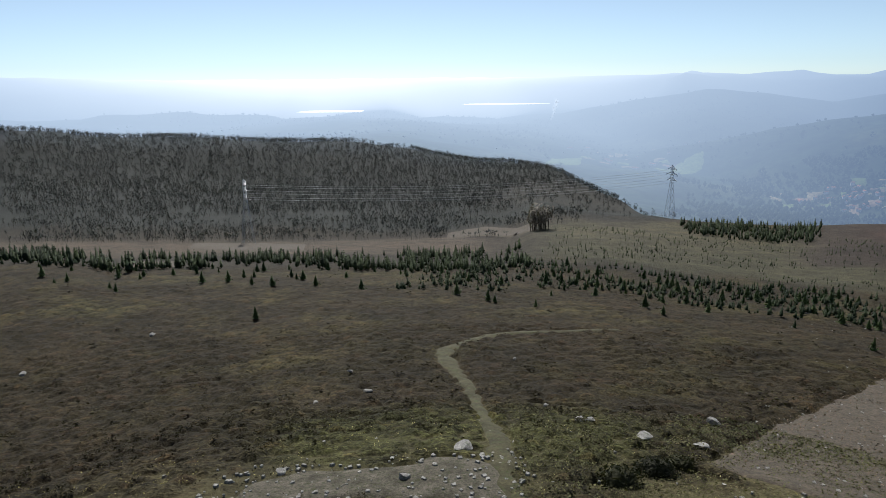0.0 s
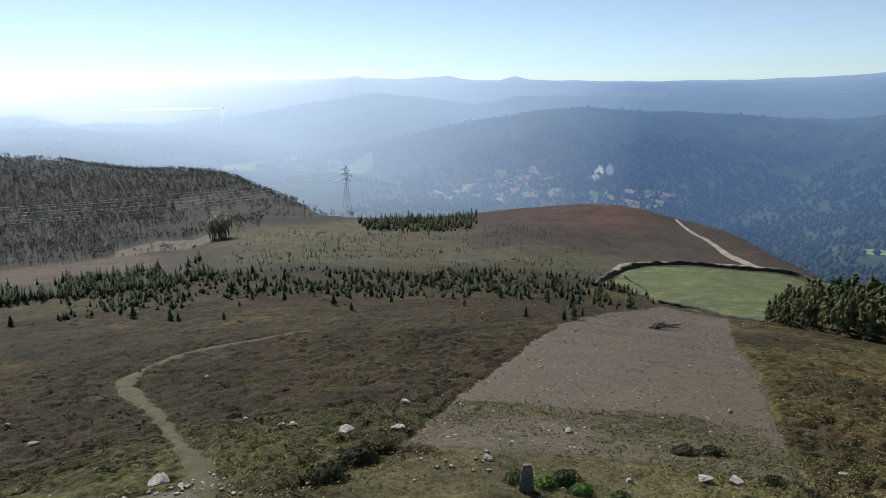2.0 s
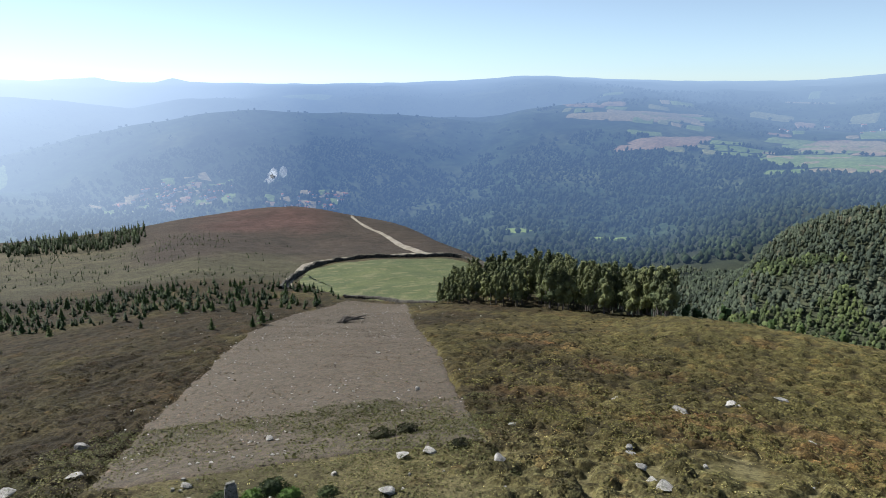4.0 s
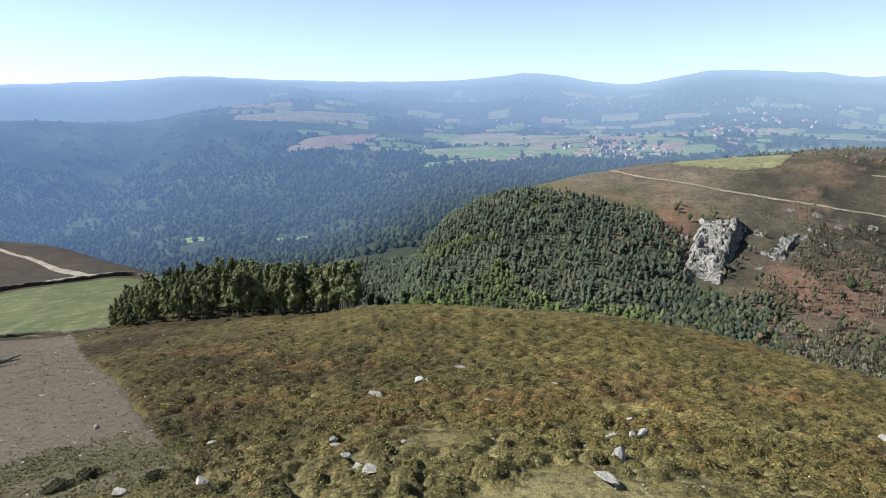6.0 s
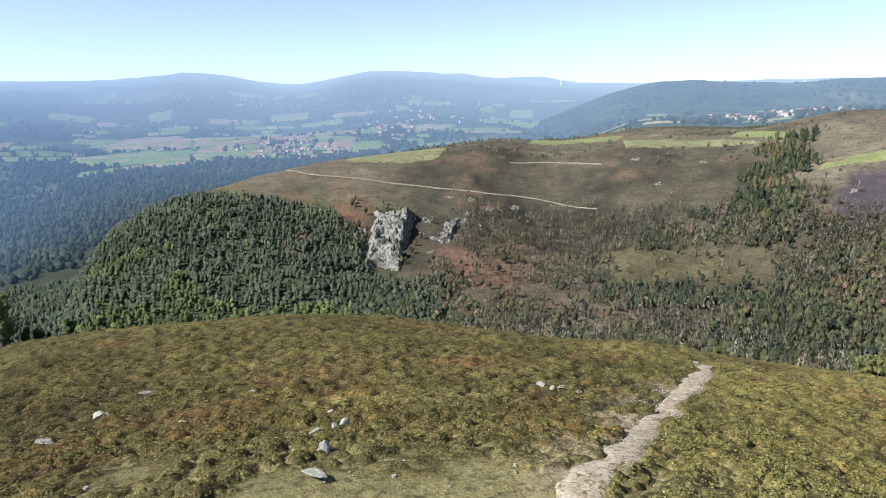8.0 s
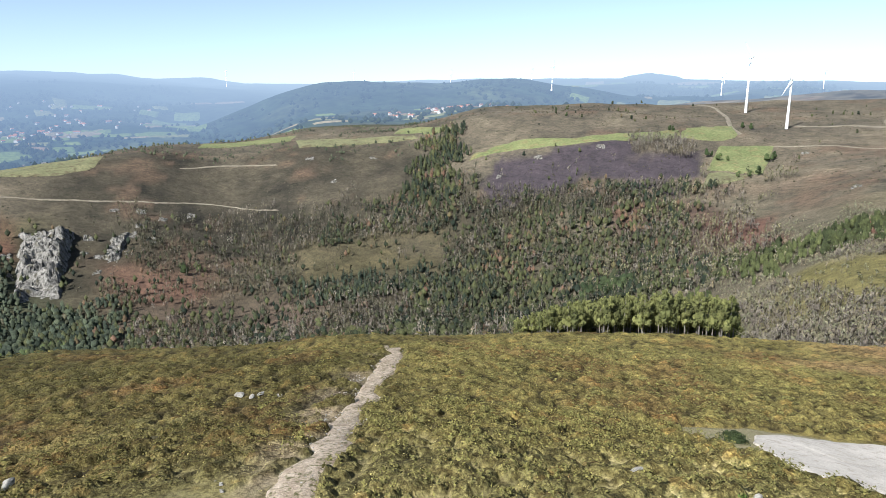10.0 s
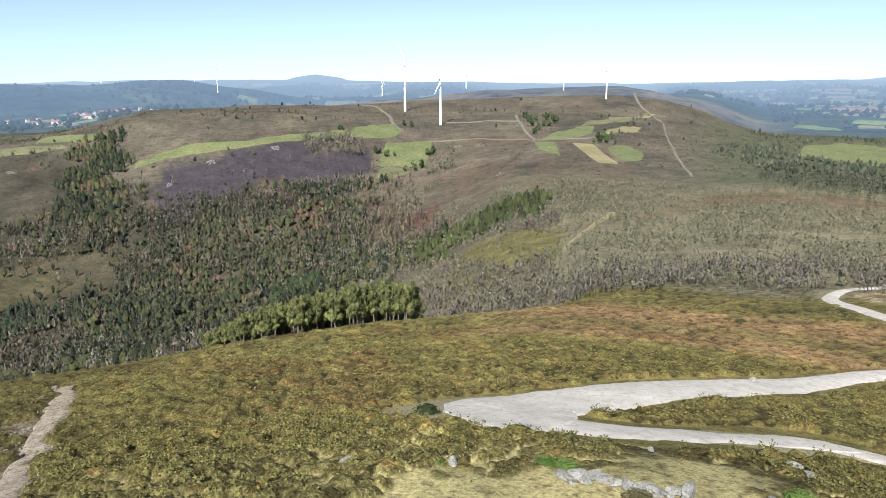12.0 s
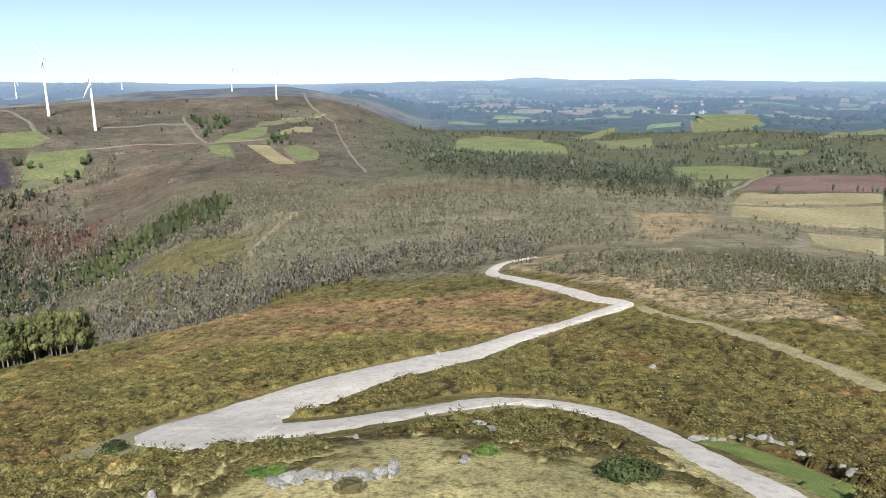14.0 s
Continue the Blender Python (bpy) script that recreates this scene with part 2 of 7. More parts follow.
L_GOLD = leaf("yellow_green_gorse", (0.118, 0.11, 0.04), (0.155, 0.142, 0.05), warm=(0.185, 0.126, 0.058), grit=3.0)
L_TUFT = leaf("short_grass", (0.045, 0.047, 0.019), (0.1, 0.094, 0.038), warm=(0.1, 0.078, 0.042))
L_GRASS = leaf("dry_grass", (0.24, 0.21, 0.085), (0.38, 0.33, 0.15))
L_PINE = leaf("pine_needles", (0.02, 0.031, 0.016), (0.045, 0.06, 0.028), grit=2.0)
L_PINE_ONE = leaf("young_pine_needles", (0.025, 0.045, 0.015), (0.055, 0.08, 0.025), per="object")
L_EUC = leaf("eucalyptus_leaves", (0.072, 0.085, 0.042), (0.14, 0.15, 0.066), per="object", grit=1.8, through=0.1)
L_WOOD = leaf("mixed_woodland", (0.018, 0.025, 0.018), (0.066, 0.071, 0.032), warm=(0.112, 0.07, 0.05), grit=1.1, through=0.1)
L_BROAD = leaf("green_broadleaf", (0.036, 0.05, 0.024), (0.078, 0.097, 0.037), grit=1.1, through=0.1)
L_BARE = leaf("leafless_twigs", (0.08, 0.068, 0.06), (0.19, 0.168, 0.146), warm=(0.13, 0.11, 0.065), grit=1.6, through=0.1)
# water whose sun glint is painted as steady emission
water = Nodes("glinting_estuary_water")
M_WATER = painted_haze(water, water.ramp(water.noise(0.01), (0.4, (0.7, 0.72, 0.74)), (0.6, (0.8, 0.8, 0.8))), gleam=True)
L_STUBBLE = leaf("cut_stubble", (0.026, 0.02, 0.014), (0.15, 0.112, 0.085), warm=(0.06, 0.06, 0.026))
L_DARK = leaf("dark_conifers", (0.031, 0.041, 0.031), (0.063, 0.077, 0.051), warm=(0.075, 0.073, 0.05), grit=1.1, through=0.1)
# sapling grey-green with extra blue put in for thin haze
L_SAP = leaf("blue_grey_saplings", (0.125, 0.125, 0.082), (0.21, 0.203, 0.138), warm=(0.2, 0.165, 0.12), grit=1.6, through=0.1)
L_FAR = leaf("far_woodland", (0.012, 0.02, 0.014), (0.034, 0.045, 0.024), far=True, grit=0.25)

M_POLE = speckled("pale_trunk", (0.14, 0.125, 0.11), (0.24, 0.22, 0.195), 0.4, 2.0)
L_LIGHT = leaf("light_eucalyptus", (0.085, 0.093, 0.036), (0.14, 0.145, 0.055), per="object", grit=2.2, through=0.1)
L_POLE = leaf("sparse_grey_olive_crowns", (0.04, 0.042, 0.03), (0.115, 0.107, 0.07), warm=(0.14, 0.098, 0.077), grit=1.3, through=0.1)
L_WOODONE = leaf("dark_green_leaves", (0.03, 0.045, 0.02), (0.06, 0.08, 0.032), per="object", grit=1.3, through=0.1)
# dark wood with the hill's bluish haze put into its base colour
L_HILL = leaf("haze_blue_hill_wood", (0.025, 0.031, 0.033), (0.041, 0.047, 0.046), warm=(0.047, 0.044, 0.041), grit=1.1, through=0.1)
# wood green lightened and greyed to stand in for haze over the farmland
L_FARM = leaf("grey_green_farm_woods", (0.04, 0.05, 0.035), (0.09, 0.1, 0.066), warm=(0.12, 0.105, 0.075), grit=1.0, through=0.1)
L_SCRUB = leaf("low_ridge_scrub", (0.045, 0.044, 0.03), (0.085, 0.077, 0.055), warm=(0.1, 0.075, 0.06), grit=1.0, through=0.1)
L_FRINGE = leaf("valley_green_leaves", (0.03, 0.038, 0.018), (0.066, 0.076, 0.032), grit=1.2, through=0.1)
L_GOLD_NEAR = leaf("olive_gorse", (0.11, 0.103, 0.038), (0.155, 0.142, 0.05), warm=(0.18, 0.126, 0.058), grit=3.0)
L_POLE_PALE = leaf("sparse_pale_crowns", (0.1, 0.098, 0.06), (0.21, 0.195, 0.12), warm=(0.2, 0.15, 0.11), grit=1.3, through=0.1)
M_FRESH = speckled("fresh_grass", (0.1, 0.135, 0.03), (0.16, 0.185, 0.05), 0.4, 5.0, 0.95, 0.6, 0.06)
L_TALLHEATH = leaf("tall_dark_heather", (0.018, 0.019, 0.009), (0.034, 0.034, 0.015), per="object", grit=4.0)
# ---- the lie of the land: ridges and valleys by bearing (degrees clockwise from +y) and distance ----
EYE = 22.0
PROFILES = []


def profile(bearing, *stations):
    """Heights along one bearing: the summit's own slope, then the given (distance, height) stations."""
    PROFILES.append((bearing, ((0, 2.0), (15, 1.6), (33, 0.2), (62, -8.0), (95, -15.5)) + stations + ((4990, stations[-1][1] - 30),)))


profile(-33, (180, -20.6), (320, -43.8), (480, -61), (700, -62), (950, -31.6), (1300, -150), (2400, -200), (3800, -115), (4700, 59.1))
profile(-25, (180, -24.5), (320, -49.4), (480, -68), (700, -70), (950, -45.0), (1300, -150), (2400, -200), (3800, -130), (4700, 34.8))
profile(-15, (180, -28.1), (320, -54.5), (480, -76), (700, -81), (950, -52.8), (1300, -150), (2400, -190), (3800, -160), (4700, 22))
profile(-5, (180, -29.7), (320, -56.9), (480, -79), (680, -86), (940, -66), (1300, -150), (2400, -156), (3600, -165), (4700, 20))
profile(5, (190, -32.7), (330, -58.9), (480, -79), (660, -87), (900, -88), (1250, -170), (2300, -209), (3300, -206), (4700, 18))
profile(8, (200, -33.9), (330, -52.9), (480, -72), (650, -81), (850, -87), (1250, -180), (2200, -231), (3200, -208), (4700, 18))
profile(14, (220, -37.2), (350, -55.2), (460, -70), (580, -85), (700, -96), (1150, -250), (2100, -267), (3200, -227), (4700, 18))
profile(19.6, (230, -41.0), (350, -57.3), (440, -68), (480, -72), (700, -150), (1100, -280), (2200, -289), (3200, -218), (4700, 27.7))
profile(26, (230, -41.8), (340, -57.7), (420, -66), (480, -72), (700, -170), (1200, -300), (2200, -311), (3200, -206), (4700, 2.5))
profile(33, (200, -36.6), (300, -50.4), (400, -59.4), (480, -66), (700, -170), (1200, -300), (2200, -335), (3200, -130), (4700, 5.5))
profile(40, (185, -35.9), (270, -49.5), (380, -61), (470, -62), (700, -170), (1200, -300), (2100, -348), (3200, -112), (4700, -3.8))
profile(47, (170, -33.8), (260, -47.5), (350, -59.6), (440, -65), (650, -170), (1100, -290), (1900, -334), (3000, -112), (4700, -2.0))
profile(53, (165, -31.9), (240, -45.0), (300, -54.2), (350, -61), (600, -200), (1000, -290), (1700, -325), (2800, -173), (4700, 14.2))
profile(60, (150, -29.0), (190, -37.8), (230, -47.0), (270, -56.3), (600, -220), (1000, -270), (1600, -294), (2600, -125), (4700, 42.6))
profile(67, (140, -26.4), (170, -34.5), (200, -43.7), (260, -75), (500, -180), (900, -230), (1500, -297), (2600, -108), (4700, 18.9))
profile(73, (125, -20.2), (150, -27.8), (200, -60.0), (300, -110), (500, -170), (900, -212), (1500, -257), (2600, -152), (4700, 11.3))
profile(80, (120, -19.1), (140, -24.7), (200, -60.0), (420, -150), (750, -123), (950, -190), (1500, -205), (2600, -172), (4700, 17.7))
profile(86, (120, -19.5), (140, -25.1), (200, -60.0), (450, -150), (800, -97), (1000, -170), (1500, -195), (2600, -162), (4700, 60))
profile(93, (120, -19.7), (138, -24.8), (200, -62), (480, -145), (900, -88), (1100, -125), (1600, -185), (2600, -161), (4700, -8.3))
profile(100, (119, -21.8), (135, -24.9), (200, -62), (560, -152), (950, -82), (1150, -105), (1700, -175), (2700, -131), (4700, 75))
profile(107, (114, -22.4), (130, -25.6), (200, -68), (540, -153), (1050, -75), (1250, -90), (1800, -160), (2800, -123), (4700, 47.5))
profile(114, (110, -22.2), (125, -25.4), (200, -70), (540, -158), (1150, -72), (1350, -90), (1900, -150), (3000, -106), (4700, 6.7))
profile(121, (106, -20.2), (120, -23.0), (200, -72), (520, -146), (1150, -62), (1300, -62), (2000, -76), (3200, -78), (4700, 1.9))
profile(128, (106, -20.6), (120, -23.5), (200, -72), (500, -143), (1150, -54.5), (1350, -57.6), (1900, -61), (3200, -46.8), (4700, 25.1))
profile(135, (110, -22.0), (125, -25.1), (200, -72), (480, -140), (1100, -27.6), (1300, -27.7), (1900, -41.8), (3000, -32.9), (4700, 35.7))
profile(142, (113, -21.9), (128, -25.0), (200, -70), (450, -132), (1050, -21.9), (1300, -20.2), (1900, -75), (3000, -22.1), (4700, 35.8))
profile(150, (114, -21.4), (130, -24.4), (190, -60.0), (420, -114), (1050, -29.9), (1400, -17.9), (2000, -90), (3000, -21.9), (4700, 24.9))
profile(157, (123, -23.2), (140, -26.5), (190, -55.0), (400, -89), (1050, -39.3), (1500, -5.2), (2100, -90), (3000, -9.5), (4700, 22.8))
profile(164, (132, -24.1), (150, -27.6), (190, -52.0), (430, -60), (1050, -34.2), (1700, 10.2), (2300, -90), (3300, -60.0), (4700, 18.1))
profile(170, (145, -25.8), (165, -29.5), (220, -40.4), (450, -54.3), (1050, -34.1), (1700, 16.3), (2300, -100), (3300, -80), (4700, 13.5))
profile(176, (167, -29.6), (190, -33.9), (250, -42.4), (500, -55.4), (1050, -53.6), (1500, -13.7), (2300, -17.1), (3500, -11.2), (4700, 16.1))
profile(182, (185, -32.1), (210, -36.9), (280, -44.4), (520, -50.1), (1000, -67), (1500, -69), (2300, -55.1), (3500, -14.2), (4700, 27.4))
profile(190, (185, -29.9), (210, -34.3), (280, -41.6), (540, -51.6), (1000, -78), (1500, -69), (2300, -55.1), (3500, -14.8), (4700, 33.4))
profile(198, (176, -23.8), (200, -27.2), (260, -36.6), (540, -56.2), (900, -76), (1500, -67), (2300, -53.6), (3500, -14.6), (4700, 32.0))
profile(206, (150, -20.5), (170, -23.4), (230, -30.2), (480, -53.5), (850, -73), (1500, -63), (2300, -50.6), (3500, -13.8), (4700, 27.0))
profile(213, (132, -17.9), (150, -20.3), (200, -26.0), (420, -52.4), (800, -68), (1500, -62), (2300, -50.0), (3500, -17.1), (4700, 22.6))
profile(240, (120, -20), (160, -27), (230, -38), (480, -60), (850, -75), (1500, -70), (2300, -55), (3500, -25), (4700, 10))
profile(285, (140, -22), (220, -34), (330, -48), (520, -62), (900, -70), (1500, -90), (2300, -110), (3700, -90), (4700, 30))


def hermite(xs, ys, x):
    """Smooth interpolation that overshoots nowhere; xs and ys are (stations, columns), x one value a column."""
    h, dy = np.diff(xs, axis=0), np.diff(ys, axis=0)
    s = dy / h
    m = np.zeros_like(ys)
    w1, w2 = 2 * h[1:] + h[:-1], h[1:] + 2 * h[:-1]
    same = s[1:] * s[:-1] > 0
    a, b = np.where(same, s[:-1], 1), np.where(same, s[1:], 1)
    m[1:-1] = np.where(same, (w1 + w2) / (w1 / a + w2 / b), 0)
    m[0], m[-1] = s[0], s[-1]
    k = np.clip((xs[1:-1] <= x).sum(axis=0), 0, len(xs) - 2)
    c = np.arange(xs.shape[1])
    hk = h[k, c]
    u = np.clip((x - xs[k, c]) / hk, 0, 1)
    return (ys[k, c] * (1 + 2 * u) * (1 - u) ** 2 + m[k, c] * hk * u * (1 - u) ** 2
            + ys[k + 1, c] * u * u * (3 - 2 * u) + m[k + 1, c] * hk * u * u * (u - 1))


def bearing_table():
    """The stations at every quarter degree."""
    b = np.array([p[0] for p in PROFILES], float)
    v = np.array([p[1] for p in PROFILES], float)
    b = np.concatenate([b[-3:] - 360, b, b[:3] + 360])
    v = np.concatenate([v[-3:], v, v[:3]])
    q = np.arange(0, 360, 0.25)
    q = np.where(q > 300, q - 360, q)
    out = np.zeros((len(q), v.shape[1], 2))
    for i in range(v.shape[1]):
        for j in range(2):
            out[:, i, j] = hermite(np.repeat(b[:, None], len(q), 1), np.repeat(v[:, i, j][:, None], len(q), 1), q)
    return out


TABLE = bearing_table()


def lattice(ix, iy, seed):
    h = (ix.astype(np.int64) * 374761393 + iy.astype(np.int64) * 668265263 + seed * 974634777) & 0x7FFFFFFF
    h = ((h ^ (h >> 13)) * 1274126177) & 0x7FFFFFFF
    return ((h ^ (h >> 16)) & 0xFFFF) / 65535.0


def grain(x, y, size, seed=0):
    """Value noise from -1 to 1 with cells of that size in metres."""
    x, y = np.asarray(x, float) / size, np.asarray(y, float) / size
    ix, iy = np.floor(x), np.floor(y)
    u, v = x - ix, y - iy
    u, v = u * u * (3 - 2 * u), v * v * (3 - 2 * v)
    a, b = lattice(ix, iy, seed), lattice(ix + 1, iy, seed)
    c, d = lattice(ix, iy + 1, seed), lattice(ix + 1, iy + 1, seed)
    return 2 * ((a * (1 - u) + b * u) * (1 - v) + (c * (1 - u) + d * u) * v) - 1


def smooth(e0, e1, x):
    u = np.clip((x - e0) / (e1 - e0), 0, 1)
    return u * u * (3 - 2 * u)


RIDGES = []


def ridge(distance, fall, hollow, *crest):
    """A far range: its distance, fall a metre, the hollow behind it and (bearing, crest height) along it."""
    RIDGES.append((distance, fall, hollow, crest))


ridge(3500, 0.3, 60, (-31, -260), (-30, -219), (-28.5, -173), (-25.5, -127), (-19.7, -113), (-16, -127), (-13.4, -152), (-10, -223))
ridge(3700, 0.25, 40, (-10, -260), (-6.4, -202), (-3.7, -173), (-0.9, -156), (2.3, -150), (5.4, -170))
ridge(3600, 0.25, 60, (-1.5, -260), (2.7, -209), (5.7, -178), (9.6, -150), (13.2, -122), (16.8, -86), (20.5, -55), (24, -70), (30, -120), (36, -190))
ridge(2700, 0.3, 0, (6.7, -361), (9.4, -312), (13.5, -273), (19.7, -217), (25, -165), (29.5, -128), (33, -106), (37, -91), (41, -92), (46, -102), (51, -118), (56, -138), (60, -155), (65, -175))
ridge(2900, 0.3, 80, (29.2, -246), (35.5, -187), (41, -149), (46.9, -126), (51.8, -118), (57, -116), (63, -124))
ridge(4300, 0.3, 0, (3.2, -190), (6, -165), (9, -143), (12, -103), (14.6, -75), (16.3, -51), (17.6, -8), (18.8, 20), (20.2, 5), (22, -20))
ridge(4600, 0.3, 0, (16.2, -57), (17, -30), (18.2, 17), (19.3, 43), (20.6, 17), (22.6, 9), (24.7, 29), (26.8, 32), (29.4, 0), (30.7, 10), (31.9, 34), (33.4, -1), (35.2, -9))
ridge(4650, 0.3, 0, (81.1, 3), (83.4, 39), (85, 67), (86.7, 49), (88.8, 6))
ridge(4600, 0.3, 0, (95, -18), (97.6, 34), (100.3, 81), (103.4, 69), (106.6, 59), (109.3, 32), (112.9, 41), (116.1, 4))
ridge(2600, 0.2, 30, (110, -150), (114, -95), (118, -40), (121.7, 3), (124.5, 22), (127.3, 28), (130.7, 18), (134.2, 30), (137.7, 26), (140.4, 8), (144, -14), (148, -45), (152, -90))
ridge(4300, 0.25, 0, (144, 15), (145.5, 41), (147.1, 61), (148.7, 44), (150.2, 18))
ridge(4750, 0.25, 0, (186.5, 20), (188.3, 45), (190.5, 55), (193.2, 40), (196.2, 32), (198.7, 46), (200.4, 49), (202.8, 28))


def with_ridges(b, r, z):
    """Lifts the spurs and peaks of the far ranges out of the plain land."""
    b = np.where(b > 300, b - 360, b)
    for d, fall, hollow, crest in RIDGES:
        cb, cz = [c[0] for c in crest], [c[1] for c in crest]
        on = smooth(cb[0] - 3, cb[0] + 1, b) * (1 - smooth(cb[-1] - 1, cb[-1] + 3, b))
        top = np.interp(b, cb, cz) - (1 - on) * 150
        if hollow:
            u = np.clip((r - d) / 700, 0, 1)
            z = z - hollow * on * np.sin(u * math.pi) ** 2
        away = np.abs(r - d)
        z = np.maximum(z, top - fall * np.sqrt(away ** 2 + 40.0 ** 2) + fall * 40)
    return z


def land_shape(b, r):
    """Height of the bare land at bearings b and distances r."""
    b, r = np.broadcast_arrays(np.asarray(b, float), np.asarray(r, float))
    shape = b.shape
    b, r = b.ravel() % 360, r.ravel()
    q = b * 4
    i = np.floor(q).astype(int) % 1440
    u = (q - np.floor(q))[:, None, None]
    t = TABLE[i] * (1 - u) + TABLE[(i + 1) % 1440] * u
    return with_ridges(b, r, hermite(t[:, :, 0].T, t[:, :, 1].T, r)).reshape(shape)


def land(x, y):
    """Height of the ground at x, y, with its unevenness."""
    x, y = np.asarray(x, float), np.asarray(y, float)
    r, b = np.hypot(x, y), np.degrees(np.arctan2(x, y))
    z = land_shape(b, r)
    z = z + grain(x, y, 2.2, 1) * 0.045 * (1 - smooth(150, 400, r)) + grain(x, y, 9, 2) * 0.22 * smooth(15, 50, r)
    z = z + grain(x, y, 38, 3) * 1.2 * smooth(200, 600, r) + grain(x, y, 120, 4) * 5 * smooth(450, 1100, r)
    return z + grain(x, y, 330, 5) * 16 * smooth(1400, 2600, r) * (1 - smooth(3600, 4600, r)) + grain(x, y, 700, 6) * 12 * smooth(2000, 4000, r) * (1 - smooth(4200, 4650, r))


def domes(x, y, size, seed, narrow=0.5, broad=1.0):
    """Rounded bushes growing into each other: their height from 0 to 1, and a chance number for the bush."""
    gx, gy = np.floor(x / size), np.floor(y / size)
    top, who = np.zeros(len(x)), np.zeros(len(x))
    for i in (-1, 0, 1):
        for j in (-1, 0, 1):
            cx, cy = gx + i, gy + j
            px, py = (cx + lattice(cx, cy, seed)) * size, (cy + lattice(cx, cy, seed + 1)) * size
            tall, rad = 0.35 + 0.65 * lattice(cx, cy, seed + 2), size * (narrow + (broad - narrow) * lattice(cx, cy, seed + 3))
            h = tall * np.sqrt(np.maximum(0, 1 - ((x - px) ** 2 + (y - py) ** 2) / rad ** 2))
            who = np.where(h > top, lattice(cx, cy, seed + 4), who)
            top = np.maximum(top, h)
    return top, who


def spot(bearing, d, up=0.0):
    """The point on the ground at that bearing and distance."""
    a = radians(bearing)
    x, y = d * math.sin(a), d * math.cos(a)
    return Vector((x, y, float(land(x, y)) + up))

# ---- building tools ----
def mesh_of(name, verts, quads, mats, slot=None, shade=None, flat=True, normals=None):
    """A mesh of quads, or of triangles, from arrays."""
    verts, quads = np.asarray(verts, np.float32), np.asarray(quads, np.int32)
    me = bpy.data.meshes.new(name)
    me.vertices.add(len(verts))
    me.vertices.foreach_set("co", verts.ravel())
    me.loops.add(quads.size)
    me.loops.foreach_set("vertex_index", quads.ravel())
    me.polygons.add(len(quads))
    me.polygons.foreach_set("loop_start", np.arange(0, quads.size, quads.shape[1], dtype=np.int32))
    me.polygons.foreach_set("use_smooth", np.full(len(quads), not flat))
    for m in mats:
        me.materials.append(m)
    if slot is not None:
        me.polygons.foreach_set("material_index", np.asarray(slot, np.int32))
    if shade is not None:
        me.attributes.new("shade", "FLOAT", "POINT").data.foreach_set("value", np.asarray(shade, np.float32))
    me.update(calc_edges=True)
    if normals is not None:
        me.attributes.new("custom_normal", "FLOAT_VECTOR", "POINT").data.foreach_set("vector", np.asarray(normals, np.float32).ravel())
    return me


def solid(name, bm, mat, smooth_faces=False):
    me = bpy.data.meshes.new(name)
    bm.to_mesh(me)
    bm.free()
    me.materials.append(mat)
    if smooth_faces:
        me.polygons.foreach_set("use_smooth", [True] * len(me.polygons))
    return me


def part(name, data, parent, label=""):
    ob = new(name, data)
    ob.parent = parent
    return tagged(ob, label)


def empty_at(name, place):
    ob = new(name)
    ob.empty_display_size = 0.5
    ob.location = place
    return ob


BUILT_OVER = []


def resample(line, n):
    line = np.asarray(line, float)
    s = np.concatenate([[0], np.cumsum(np.hypot(*np.diff(line, axis=0).T))])
    q = np.linspace(0, s[-1], n)
    if len(line) < 3:
        return np.stack([np.interp(q, s, line[:, k]) for k in (0, 1)], 1)
    cols = []
    for k in (0, 1):
        m = np.gradient(line[:, k], s)
        i = np.clip(np.searchsorted(s, q, side="right") - 1, 0, len(s) - 2)
        h = s[i + 1] - s[i]
        u = (q - s[i]) / h
        cols.append(line[i, k] * (1 + 2 * u) * (1 - u) ** 2 + m[i] * h * u * (1 - u) ** 2 + line[i + 1, k] * u * u * (3 - 2 * u) + m[i + 1] * h * u * u * (u - 1))
    return np.stack(cols, 1)


def xy(points):
    """Bearings and distances to plan coordinates."""
    p = np.asarray(points, float)
    a = np.radians(p[:, 0])
    return np.stack([p[:, 1] * np.sin(a), p[:, 1] * np.cos(a)], 1)


def sheet(name, a, b, mat, n, m, lift=None, ragged=0.0, keep_clear=True, level=False):
    """A strip of ground cover between two plan lines, laid on the land."""
    a, b = resample(a, n), resample(b, n)
    if ragged:
        for line, s in ((a, 21), (b, 22)):
            line += ragged * np.stack([grain(line[:, 0], line[:, 1], ragged * 2.5, s), grain(line[:, 0], line[:, 1], ragged * 2.5, s + 5)], 1)
    if keep_clear:
        BUILT_OVER.append(np.concatenate([a, b[::-1]]))
    u = np.linspace(0, 1, m)[:, None, None]
    g = (a[None] * (1 - u) + b[None] * u).reshape(-1, 2)
    r = np.hypot(g[:, 0], g[:, 1])
    z = land(g[:, 0], g[:, 1]) + (0.1 + r * 0.0009 if lift is None else lift)
    edge = np.zeros((m, n), bool)
    edge[0], edge[-1], edge[:, 0], edge[:, -1] = True, True, True, True
    z = z - np.where(edge.ravel(), 0.25 + r * 0.001, 0)
    if level:
        z = np.full(len(r), lift)
    i = (np.arange(m - 1)[:, None] * n + np.arange(n - 1)[None]).ravel()
    return new(name, mesh_of(name, np.column_stack([g, z]), np.stack([i, i + 1, i + n + 1, i + n], 1), [mat], flat=False))


